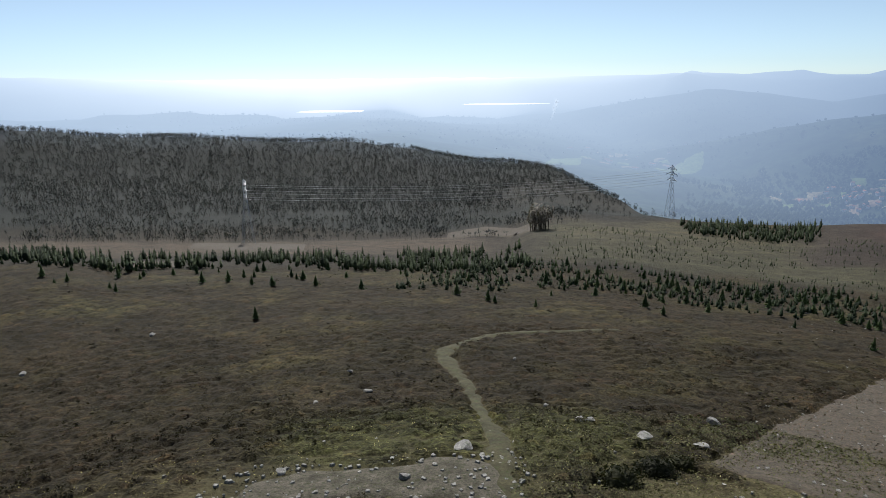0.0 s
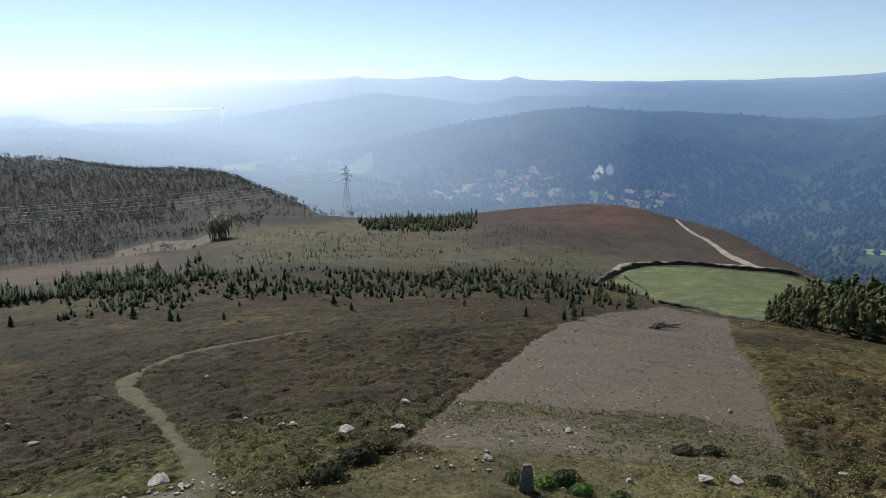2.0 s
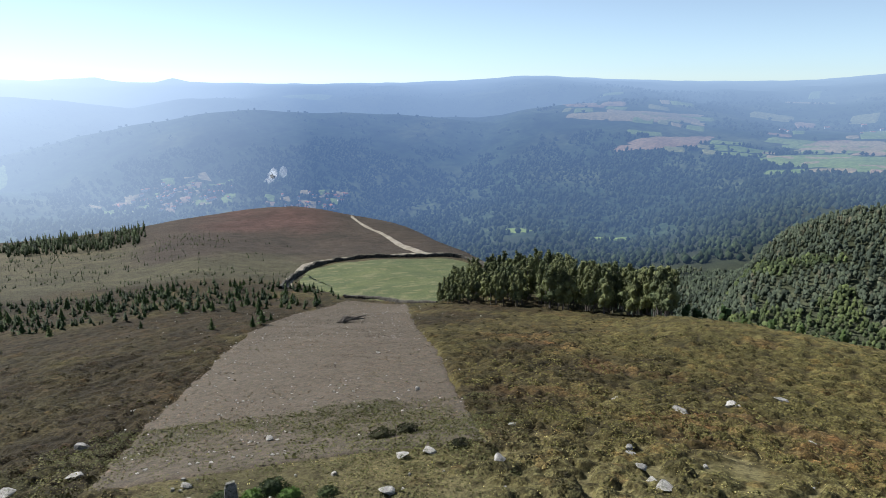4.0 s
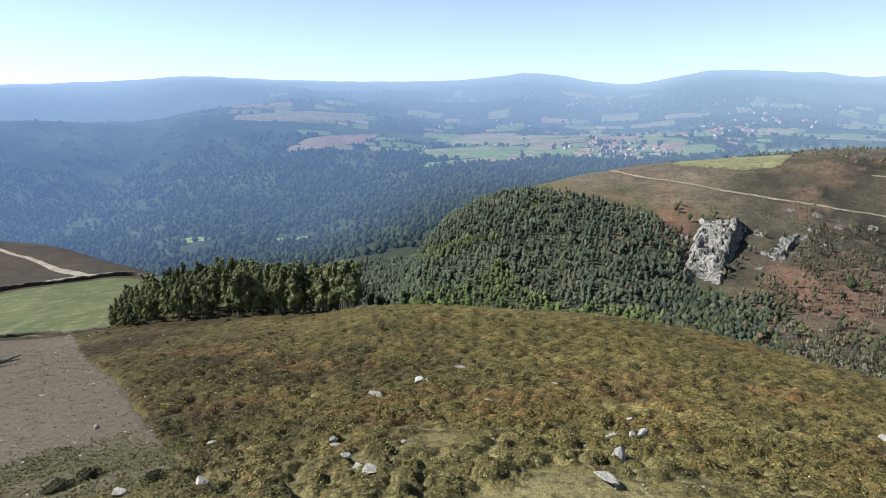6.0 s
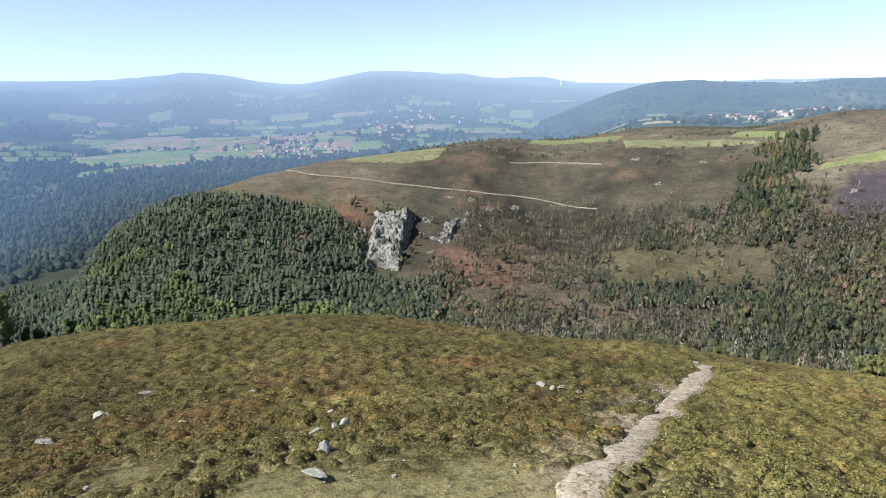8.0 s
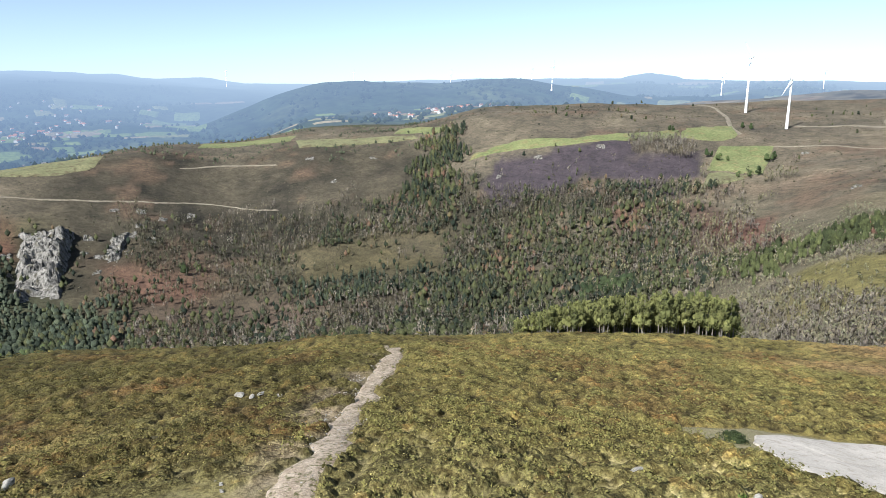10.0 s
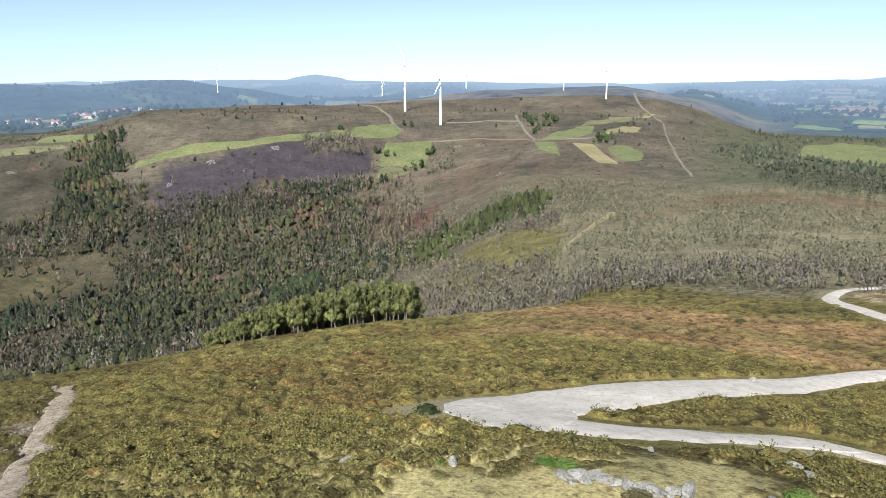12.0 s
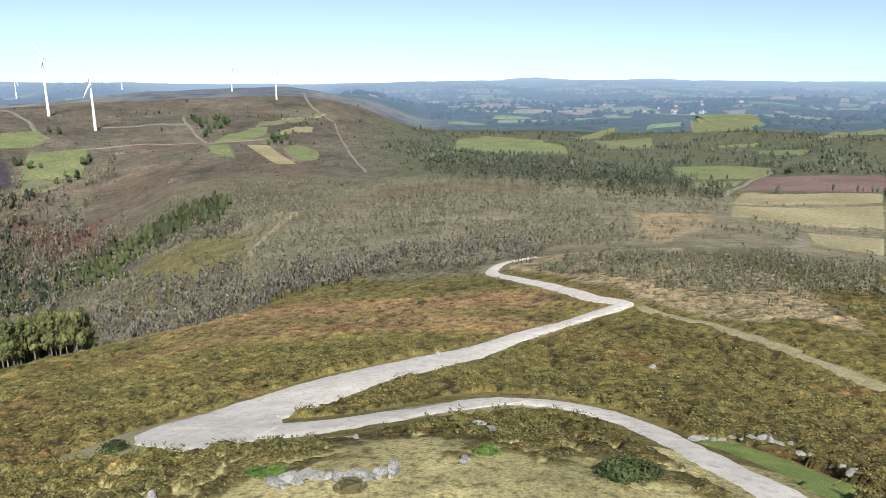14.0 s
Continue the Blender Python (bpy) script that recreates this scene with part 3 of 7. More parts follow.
def ribbon(name, line, width, mat, n, m=5, ragged=0.15, lift=None, shift=0.0):
    """A road or path along bearings and distances, of that width in metres (or widths along it)."""
    c = resample(xy(line), n)
    t = np.gradient(c, axis=0)
    t /= np.hypot(t[:, 0], t[:, 1])[:, None]
    w = np.interp(np.linspace(0, 1, n), np.linspace(0, 1, len(np.atleast_1d(width))), np.atleast_1d(width))[:, None] / 2
    side = np.stack([t[:, 1], -t[:, 0]], 1)
    c, side = c + side * shift, side * w
    return sheet(name, c - side, c + side, mat, n, m, lift, ragged)


def free(x, y):
    """Where no road, path or field lies."""
    ok = np.ones(len(x), bool)
    for poly in BUILT_OVER:
        x0, y0 = poly.min(0)
        x1, y1 = poly.max(0)
        k = np.nonzero((x > x0) & (x < x1) & (y > y0) & (y < y1))[0]
        if len(k) == 0:
            continue
        inside = np.zeros(len(k), bool)
        px, py = x[k], y[k]
        ax, ay = poly[-1]
        for bx, by in poly:
            if ay != by:
                inside ^= ((ay > py) != (by > py)) & (px < (bx - ax) * (py - ay) / (by - ay) + ax)
            ax, ay = bx, by
        ok[k[inside]] = False
    return ok


def leaf_quads(rng, centres, size, outward=None, loose=0.7):
    """A small four-cornered leaf clump at each centre, facing roughly away from the crown's heart."""
    n = len(centres)
    face = rng.normal(size=(n, 3))
    if outward is not None:
        away = centres - outward
        away /= np.linalg.norm(away, axis=1)[:, None] + 1e-6
        face = away + loose * face / np.linalg.norm(face, axis=1)[:, None]
    face /= np.linalg.norm(face, axis=1)[:, None]
    d = np.cross(face, rng.normal(size=(n, 3)))
    d /= np.linalg.norm(d, axis=1)[:, None]
    e = np.cross(face, d)
    s = np.broadcast_to(np.asarray(size), (n,))[:, None]
    k = rng.uniform(0.6, 1.25, (n, 4, 1))
    v = np.stack([centres - d * s, centres - e * s * 0.75, centres + d * s, centres + e * s * 0.75], 1)
    v = centres[:, None] + (v - centres[:, None]) * k
    return v.reshape(-1, 3), np.arange(4 * n).reshape(-1, 4)


def leaf_tris(rng, centres, size, outward, loose=0.7, stretch=1.0):
    """The same with three-cornered clumps, for woods that stand far off."""
    v, _ = leaf_quads(rng, centres, np.asarray(size) * 1.25, outward, loose)
    v = v.reshape(-1, 4, 3)[:, :3]
    v = centres[:, None] + (v - centres[:, None]) * (1 / stretch ** 0.5, 1 / stretch ** 0.5, stretch)
    return v.reshape(-1, 3), np.arange(3 * len(centres)).reshape(-1, 3)


def stem(height, r0, r1, sides=4, bend=0.0):
    """A tapered stem of quads."""
    a = np.arange(sides) * 2 * math.pi / sides
    rows = []
    for f in (0.0, 1.0):
        r = r0 + (r1 - r0) * f
        rows.append(np.column_stack([np.cos(a) * r + bend * f * f, np.sin(a) * r, np.full(sides, height * f)]))
    q = [[i, (i + 1) % sides, sides + (i + 1) % sides, sides + i] for i in range(sides)]
    return np.concatenate(rows), np.array(q)


def lump(rng, centre, radius, rough=False):
    """A rough heart of a crown, of twenty sides or of eight."""
    if rough:
        v = np.array([(1, 0, 0), (0, 1, 0), (-1, 0, 0), (0, -1, 0), (0, 0, 1), (0, 0, -1)])
        f = np.array([(0, 1, 4), (1, 2, 4), (2, 3, 4), (3, 0, 4), (1, 0, 5), (2, 1, 5), (3, 2, 5), (0, 3, 5)])
        return np.asarray(centre) + v * np.asarray(radius) * rng.uniform(0.8, 1.35, (6, 1)), f
    p = (1 + 5 ** 0.5) / 2
    v = np.array([(-1, p, 0), (1, p, 0), (-1, -p, 0), (1, -p, 0), (0, -1, p), (0, 1, p), (0, -1, -p), (0, 1, -p), (p, 0, -1), (p, 0, 1), (-p, 0, -1), (-p, 0, 1)]) / 1.9
    f = np.array([(0, 11, 5), (0, 5, 1), (0, 1, 7), (0, 7, 10), (0, 10, 11), (1, 5, 9), (5, 11, 4), (11, 10, 2), (10, 7, 6), (7, 1, 8), (3, 9, 4), (3, 4, 2), (3, 2, 6), (3, 6, 8), (3, 8, 9), (4, 9, 5), (2, 4, 11), (6, 2, 10), (8, 6, 7), (9, 8, 1)])
    return np.asarray(centre) + v * np.asarray(radius) * rng.uniform(0.72, 1.22, (12, 1)), f


def joined(*pieces):
    """Vertices and faces of several pieces in one."""
    V, F, base = [], [], 0
    for v, f in pieces:
        V.append(v)
        F.append(f + base)
        base += len(v)
    return np.concatenate(V), np.concatenate(F)


def tree_shape(seed, kind, leaves):
    """A plant one metre high: (stem, crown), each as vertices and quads."""
    rng = np.random.default_rng(seed)
    if kind == "pine":
        h = rng.uniform(0.08, 1.0, leaves) ** 0.85
        rad = (1.05 - h) * 0.25 * rng.uniform(0.35, 1.0, leaves)
        a = rng.uniform(0, 2 * math.pi, leaves)
        c = np.column_stack([np.cos(a) * rad, np.sin(a) * rad, h])
        heart = np.column_stack([np.zeros(leaves), np.zeros(leaves), h - 0.15])
        a6 = np.arange(6) * math.pi / 3
        rows = [np.column_stack([np.cos(a6 + j) * w, np.sin(a6 + j) * w, np.full(6, z)]) * rng.uniform(0.85, 1.15, (6, 1)) for j, (w, z) in enumerate(((0.04, 0.12), (0.12, 0.2), (0.08, 0.5), (0.01, 0.93)))]
        cone = np.concatenate(rows), np.array([[6 * j + i, 6 * j + (i + 1) % 6, 6 * j + 6 + (i + 1) % 6, 6 * j + 6 + i] for j in range(3) for i in range(6)])
        return stem(0.9, 0.022, 0.005, 4), joined(cone, leaf_quads(rng, c, (0.05 + 0.1 * (1.05 - h)) * 3.6 / math.sqrt(leaves), heart, 0.8))
    if kind == "tall":
        level = np.sort(np.append(rng.uniform(0.27, 0.84, 10), (0.92, 0.86)))
        girth = np.interp(level, [0.27, 0.5, 0.75, 0.95], [0.07, 0.088, 0.062, 0.03])
        lobes = np.column_stack([rng.normal(0, 0.55, (12, 2)) * girth[:, None], level])
        hearts = [lump(rng, p, np.array((0.7, 0.7, 1.1)) * w) for p, w in zip(lobes, girth)]
        k = rng.integers(0, 12, leaves)
        away = rng.normal(0, 1, (leaves, 3))
        away *= (rng.uniform(0.75, 1.1, leaves) / np.linalg.norm(away, axis=1))[:, None]
        c = lobes[k] + away * (1.0, 1.0, 1.35) * girth[k][:, None]
        return stem(0.85, 0.012, 0.005, 4, rng.normal(0, 0.02)), joined(*hearts, leaf_tris(rng, c, rng.uniform(0.3, 0.6, leaves) / math.sqrt(leaves), lobes[k] - (0, 0, 0.03), 0.6, 1.4))
    if kind == "bare":
        c = rng.normal(0, 1, (leaves, 3)) * (0.11, 0.11, 0.19) + (0, 0, 0.66)
        return stem(0.95, 0.014, 0.005, 3), leaf_tris(rng, c, rng.uniform(0.2, 0.4, leaves) / math.sqrt(leaves), np.array((0, 0, 0.5)), 0.9, 1.6)
    if kind == "pole":
        h = rng.uniform(0.36, 1.0, leaves)
        c = np.column_stack([rng.normal(0, 1, (leaves, 2)) * (0.035 + 0.09 * (1.05 - h))[:, None], h])
        heart = np.column_stack([np.zeros(leaves), np.zeros(leaves), h - 0.1])
        return stem(0.95, 0.013, 0.005, 3, rng.normal(0, 0.04)), leaf_tris(rng, c, rng.uniform(0.22, 0.42, leaves) / math.sqrt(leaves), heart, 0.8, 1.5)
    if kind == "bush":
        a, u = rng.uniform(0, 2 * math.pi, leaves), rng.uniform(0.0, 1, leaves)
        rad = np.sqrt(1 - u * u) * rng.uniform(0.55, 1.12, leaves)
        c = np.column_stack([np.cos(a) * rad * 0.66, np.sin(a) * rad * 0.66, u * 0.85 * rng.uniform(0.8, 1.2, leaves)])
        return None, leaf_quads(rng, c, rng.uniform(0.5, 1.3, leaves) * 0.52 / math.sqrt(leaves), np.array((0, 0, 0.05)), 1.0)
    if kind == "clump":
        c = rng.normal(0, 1, (leaves, 3)) * (0.2, 0.2, 0.2) + (0, 0, 0.6)
        return None, joined(lump(rng, (0, 0, 0.45), (0.36, 0.36, 0.5), leaves < 3), leaf_tris(rng, c, rng.uniform(0.12, 0.2, leaves), np.array((0, 0, 0.4)), 0.7))
    if kind == "sprig":
        a, rad = rng.uniform(0, 2 * math.pi, leaves), np.sqrt(rng.uniform(0, 1, leaves)) * 0.9
        c = np.column_stack([np.cos(a) * rad, np.sin(a) * rad, rng.uniform(0.1, 0.8, leaves) * (1.1 - rad * 0.7)])
        v, q = leaf_quads(rng, c, rng.uniform(0.12, 0.26, leaves), np.array((0, 0, -0.6)), 0.8)
        m = np.repeat(c, 4, 0)
        return None, (m + (v - m) * (0.75, 0.75, 1.2), q)
    if kind == "shrub":
        a, u = rng.uniform(0, 2 * math.pi, leaves), rng.uniform(0.1, 1, leaves)
        rad = np.sqrt(1 - u * u) * rng.uniform(0.75, 1.1, leaves)
        c = np.column_stack([np.cos(a) * rad * 0.7, np.sin(a) * rad * 0.7, u * 0.75])
        return None, joined(lump(rng, (0, 0, 0.25), (0.52, 0.52, 0.42)), leaf_tris(rng, c, rng.uniform(0.9, 2.0, leaves) / math.sqrt(leaves), np.array((0, 0, 0.1)), 0.9))
    count = 1 if leaves < 8 else 2 if leaves < 20 else 3
    hearts = [lump(rng, (rng.normal(0, 0.1) * (j > 0), rng.normal(0, 0.1) * (j > 0), 0.56 if count == 1 else 0.42 + 0.36 * j / (count - 1)), (0.3 - 0.06 * j, 0.3 - 0.06 * j, (0.4 if count == 1 else 0.27) - 0.02 * j), count == 1) for j in range(count)]
    leaves = max(4, leaves // 2)
    lobes = np.column_stack([rng.normal(0, 0.17, 7), rng.normal(0, 0.17, 7), rng.uniform(0.35, 0.85, 7)])
    k = rng.integers(0, 7, leaves)
    away = rng.normal(size=(leaves, 3))
    away /= np.linalg.norm(away, axis=1)[:, None]
    c = lobes[k] + away * 0.15
    heart = 0.5 * lobes[k] + 0.5 * np.array((0, 0, 0.45))
    return stem(0.55, 0.02, 0.01, 3), joined(*hearts, leaf_tris(rng, c, rng.uniform(0.5, 1.0, leaves) * 0.4 / math.sqrt(leaves + 4), heart, 0.6))


def scatter_points(seed, n, b0, b1, d0, d1, clump=0.0, clump_size=30, clump_seed=9, density=None, avoid=True, blur=True):
    rng = np.random.default_rng(seed)
    b = rng.uniform(b0, b1, n)
    d = np.sqrt(rng.uniform(d0 * d0, d1 * d1, n))
    a = np.radians(b)
    x, y = d * np.sin(a), d * np.cos(a)
    wander = 1.6 * grain(x, y, d0 * 0.09 + 4, seed + 50) + 0.9 * grain(x, y, d0 * 0.03 + 2, seed + 51)
    soft = np.minimum((b - b0) / ((b1 - b0) * 0.05), (b1 - b) / ((b1 - b0) * 0.05))
    soft = np.minimum(soft, np.minimum((d - d0) / ((d1 - d0) * 0.08), (d1 - d) / ((d1 - d0) * 0.08))) if blur else np.full(n, 9.0)
    keep = free(x, y) if avoid else np.ones(n, bool)
    keep &= soft + wander > 0.9
    if clump:
        g = grain(x, y, clump_size, clump_seed) * 0.7 + grain(x, y, clump_size * 0.4, clump_seed + 1) * 0.5
        keep &= g > rng.uniform(-1, 1, n) * 0.35 + (clump - 0.5) * 1.2
    if density is not None:
        keep &= rng.uniform(0, 1, n) < density(b, d)
    return x[keep], y[keep]


def woods(name, label, category, kind, leaves, mats, x, y, low, high, seed, wide=1.0, sink=0.1, variants=5):
    """Many plants in one mesh."""
    rng = np.random.default_rng(seed)
    z = land(x, y) + heath(x, y)[0] - sink
    which = rng.integers(0, variants, len(x))
    V, Q, S, H, N, base = [], [], [], [], [], 0
    heart = {"bush": (0, 0, -0.15), "sprig": (0, 0, -1.0), "tree": (0, 0, 0.3), "clump": (0, 0, 0.3), "pole": (0, 0, 0.4), "bare": (0, 0, 0.4), "pine": (0, 0, 0.2)}[kind]
    for k in range(variants):
        stem_part, crown = tree_shape(seed * 31 + k, kind, leaves)
        pv, pq = crown
        slot = np.zeros(len(pq), int)
        if stem_part is not None:
            stem_faces = stem_part[1]
            if pq.shape[1] == 3:
                stem_faces = np.concatenate([stem_faces[:, (0, 1, 2)], stem_faces[:, (0, 2, 3)]])
            pq = np.concatenate([pq, stem_faces + len(pv)])
            pv = np.concatenate([pv, stem_part[0]])
            slot = np.concatenate([slot, np.ones(len(stem_faces), int)])
        i = np.nonzero(which == k)[0]
        m = len(i)
        if m == 0:
            continue
        h = rng.uniform(low, high, m) * rng.uniform(0.85, 1.1, m)
        w = h * wide * rng.uniform(0.8, 1.25, m)
        a = rng.uniform(0, 2 * math.pi, m)
        ca, sn = np.cos(a)[:, None], np.sin(a)[:, None]
        X = (pv[None, :, 0] * ca - pv[None, :, 1] * sn) * w[:, None] + x[i][:, None]
        Y = (pv[None, :, 0] * sn + pv[None, :, 1] * ca) * w[:, None] + y[i][:, None]
        Z = pv[None, :, 2] * h[:, None] + z[i][:, None]
        V.append(np.stack([X, Y, Z], 2).reshape(-1, 3))
        Q.append((pq[None] + (np.arange(m) * len(pv))[:, None, None]).reshape(-1, pq.shape[1]) + base)
        S.append(np.tile(slot, m))
        tone = np.clip(0.45 + 0.3 * grain(x[i], y[i], 45, seed) + 0.25 * grain(x[i], y[i], 8, seed + 7) + rng.normal(0, 0.12 if kind == "bush" else 0.22, m), 0, 1)
        H.append(np.repeat(tone, len(pv)))
        away = (pv - heart) * (1, 1, 0.5 if kind in ("pole", "pine", "bare") else 1)
        away = away / (np.linalg.norm(away, axis=1)[:, None] + 1e-6)
        N.append(np.stack([away[None, :, 0] * ca - away[None, :, 1] * sn, away[None, :, 0] * sn + away[None, :, 1] * ca, np.repeat(away[None, :, 2], m, 0)], 2).reshape(-1, 3))
        base += m * len(pv)
    ob = new(name, mesh_of(name, np.concatenate(V), np.concatenate(Q), mats, np.concatenate(S), np.concatenate(H), kind == "bush", None if kind == "bush" else np.concatenate(N)))
    return tagged(ob, label, category, kind="stuff")

# ---- roads, paths, fields ----
LOWER = [(216, 37), (211.5, 41.2), (208, 44.5), (204.8, 48.8), (198.6, 59), (192.8, 63.2), (187.4, 63.2), (181.8, 58.3), (175.8, 53.5), (169.9, 52.5), (165, 55), (161.5, 60)]
UPPER = [(160.5, 58), (163.8, 61.5), (167.2, 65.2), (171, 68.9), (175.9, 76), (182.4, 86), (187.8, 99.5), (193.5, 118), (197, 128), (198.2, 133), (196.2, 139), (192.5, 160), (188.6, 191), (187.2, 212), (188.6, 232), (191, 239)]
tagged(ribbon("verge", LOWER, (7.4, 7.4, 7.6, 8, 10, 12, 10), M_VERGE, 150, 4, 0.5, 0.03), "dry straw-coloured grass along the gravel road", "verge", kind="structure")
tagged(ribbon("verge", UPPER, (12, 12, 10, 8.4, 7.6, 7.6, 7.6, 8, 7.6, 7.6, 7.6), M_VERGE, 190, 4, 0.5, 0.12), "dry straw-coloured grass along the gravel road", "verge", kind="structure")
tagged(ribbon("road", LOWER,
              (4.6, 4.6, 4.6, 4.8, 4.8, 4.8, 5.0, 5.5, 7, 9, 8), M_GRAVEL, 150, 6, 0.25), "pale gravel hill road with worn wheel tracks", "road", kind="structure")
tagged(ribbon("road", UPPER,
              (10, 10, 8, 5.6, 4.8, 4.8, 4.8, 4.8, 5.4, 5, 4.8, 4.8), M_GRAVEL, 190, 6, 0.25, 0.25), "pale gravel road climbing in a hairpin", "road", kind="structure")
tagged(sheet("verge", xy([(149.1, 58.6), (153.5, 60.6), (157, 65), (163, 69)]), xy([(149.6, 56.6), (153.4, 54.5), (157.4, 52.5), (161, 46.5)]), M_VERGE, 50, 12, 0.06, 0.7), "dry pale grass beside the turning place", "verge", kind="structure")
tagged(sheet("turning_place", xy([(156.8, 60.5), (161.4, 65.6), (167.4, 69.3), (172.3, 74)]), xy([(157.3, 57.5), (160.6, 49.5), (164.4, 47.5), (168, 51.2), (169.2, 57.7), (172.4, 67.5)]), M_GRAVEL, 70, 26, 0.2, 0.5), "wide turning place of pale gravel at the bend", "road", kind="structure")
tagged(ribbon("track", [(117.4, 31), (118.4, 35), (120.6, 40.5), (122.7, 54), (124.9, 70), (126.5, 84), (126, 112)], (3.4, 3.2, 2.6, 2.5, 2.6, 2.8, 1.5), M_STONY, 110, 7, 0.9), "eroded stony track through the heath", "track", kind="structure")
tagged(ribbon("footpath", [(6.2, 30), (5.7, 33.5), (4.9, 40), (3.1, 53), (2.1, 66), (0.6, 78), (-0.1, 86.5), (2.1, 97), (5.6, 103.5), (10.4, 108), (15, 113.5)], (1.7, 1.6, 1.5, 1.7, 2.4, 3.0, 3.2, 2.8, 2.4), M_PATH, 160, 5, 0.55), "trodden grassy footpath across the heath", "path", kind="structure")
tagged(ribbon("ridge_path", [(92.2, 905), (94.5, 852), (99.1, 832), (103.8, 824), (108.4, 830), (112.9, 838), (117.7, 800)], (2.5, 3, 3, 4.5, 3, 2.5, 2), M_FARPATH, 120, 3, 1.3, 0.9), "pale dirt track along the ridge", "track", kind="structure")
tagged(ribbon("dome_path", [(44.9, 452), (46.2, 406), (47.6, 380), (49.0, 345), (50.7, 313), (51.4, 302)], (2.5, 3, 3.5, 4, 6, 5), M_FARPATH, 60, 3, 0.4, 0.5), "pale dirt track over the brown hill", "track", kind="structure")
tagged(ribbon("grassy_ride", [(171.1, 430), (169.9, 391), (168.3, 347), (167, 310)], (6, 5, 4, 3), M_STRAW, 40, 3, 0.8, 0.5), "dry grassy ride through the scrub", "track", kind="structure")
tagged(sheet("mown_strip", xy([(22, 42), (26.7, 60), (32.2, 87), (36.9, 127), (40.1, 153), (44.2, 181)]), xy([(57, 42), (54.9, 57), (53.6, 70), (52.3, 89), (50.3, 124), (49.5, 170)]), M_MOWN, 200, 60, 0.1, 0.45),
       "strip of freshly mown grey-brown scrub", "clearing", kind="structure")
tagged(sheet("meadow", xy([(44.3, 187), (49.4, 172), (52, 166)]), xy([(40.2, 228), (42.5, 270), (47.7, 283), (53, 290), (57, 262)]), M_MEADOW, 50, 40, 0.3, 0.8), "bright green enclosed meadow", "field", kind="structure")
tagged(sheet("gravel_patch", xy([(-21, 33.5), (-10, 33), (0, 32.5), (7, 32)]), xy([(-20, 36), (-13, 38.2), (-6, 38.2), (0, 39), (6, 37)]), M_STONYGRASS, 60, 12, 0.09, 0.9), "patch of bare gravel on the summit", "gravel", kind="structure")
tagged(sheet("verge", xy([(204.6, 53.5), (208.5, 50.5), (212, 45), (216, 41.5)]), xy([(205, 57), (209, 57), (212, 54.5), (217, 50)]), M_FRESH, 40, 8, 0.1, 0.4), "fresh green grass verge beside the road", "grass", kind="structure")
tagged(ribbon("fire_break", [(199.3, 131), (202, 125.5), (205, 121.5), (211, 109), (218, 99)], (3.2, 3.5, 4, 4), M_VERGE, 90, 5, 1.0), "pale grassy strip between heath and scrub", "track", kind="structure")
tagged(ribbon("old_path", [(118.6, 47), (113, 52), (108, 56.5), (103, 60), (97, 63), (92, 66)], (1.5, 1.3, 1.2, 0.9), M_PATH, 60, 3, 0.6), "faint grassy path through the gorse", "path", kind="structure")
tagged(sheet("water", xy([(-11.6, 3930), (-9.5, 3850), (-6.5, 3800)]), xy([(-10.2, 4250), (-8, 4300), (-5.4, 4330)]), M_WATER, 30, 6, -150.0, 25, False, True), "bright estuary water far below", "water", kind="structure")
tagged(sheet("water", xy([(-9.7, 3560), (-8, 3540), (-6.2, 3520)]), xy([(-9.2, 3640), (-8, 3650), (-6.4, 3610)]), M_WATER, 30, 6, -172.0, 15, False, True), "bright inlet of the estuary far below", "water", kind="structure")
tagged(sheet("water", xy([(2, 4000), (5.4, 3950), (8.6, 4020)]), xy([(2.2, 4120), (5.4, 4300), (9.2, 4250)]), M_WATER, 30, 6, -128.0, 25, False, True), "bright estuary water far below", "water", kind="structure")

FIELD_KINDS = {
    "straw": ("dry_field", "dry straw-coloured pasture", M_STRAW, M_STRAW_FAR),
    "green": ("green_field", "bright green grazed pasture", M_GREEN, M_GREEN_FAR),
    "plough": ("ploughed_field", "bare reddish-brown ploughed field", M_PLOUGH, M_PLOUGH_FAR),
    "pasture": ("hay_field", "pale yellow-green hay field", M_PALE, M_HAY_FAR),
    "meadow2": ("pale_field", "pale green hillside pasture", M_PALE, M_PALE),
    "mown2": ("mown_clearing", "grey mown clearing in the moor", M_MOWN, M_MOWN),
}


def field(kind, near, far):
    name, label, close_mat, far_mat = FIELD_KINDS[kind]
    d = near[0][1]
    ob = sheet(name, xy(near), xy(far), far_mat if d > 1350 else close_mat, 26 if d < 1350 else 12, 12 if d < 1350 else 5, None, min(d * 0.006, 9.0))
    return tagged(ob, label, "field", kind="structure")


field("straw", [(62.4, 2575), (68.5, 2574), (72.4, 2776)], [(63.1, 2647), (67.4, 2810), (72.7, 2962)])
field("plough", [(67.1, 2253), (68.9, 2180), (73, 2384)], [(67.8, 2303), (71.3, 2433), (73.9, 2505)])
field("green", [(76.2, 2114), (80.2, 1981), (85.3, 1867)], [(78.1, 2235), (81.2, 2293), (85.3, 2158)])
field("straw", [(79.2, 2357), (81.2, 2348), (85.3, 2176)], [(79.8, 2548), (82.1, 2605), (85.3, 2538)])
field("green", [(83, 2616), (85.3, 2612)], [(83.2, 2893), (85.3, 2967)])
field("green", [(57.1, 1502), (59.5, 1432)], [(57.6, 1520), (60.3, 1479)])
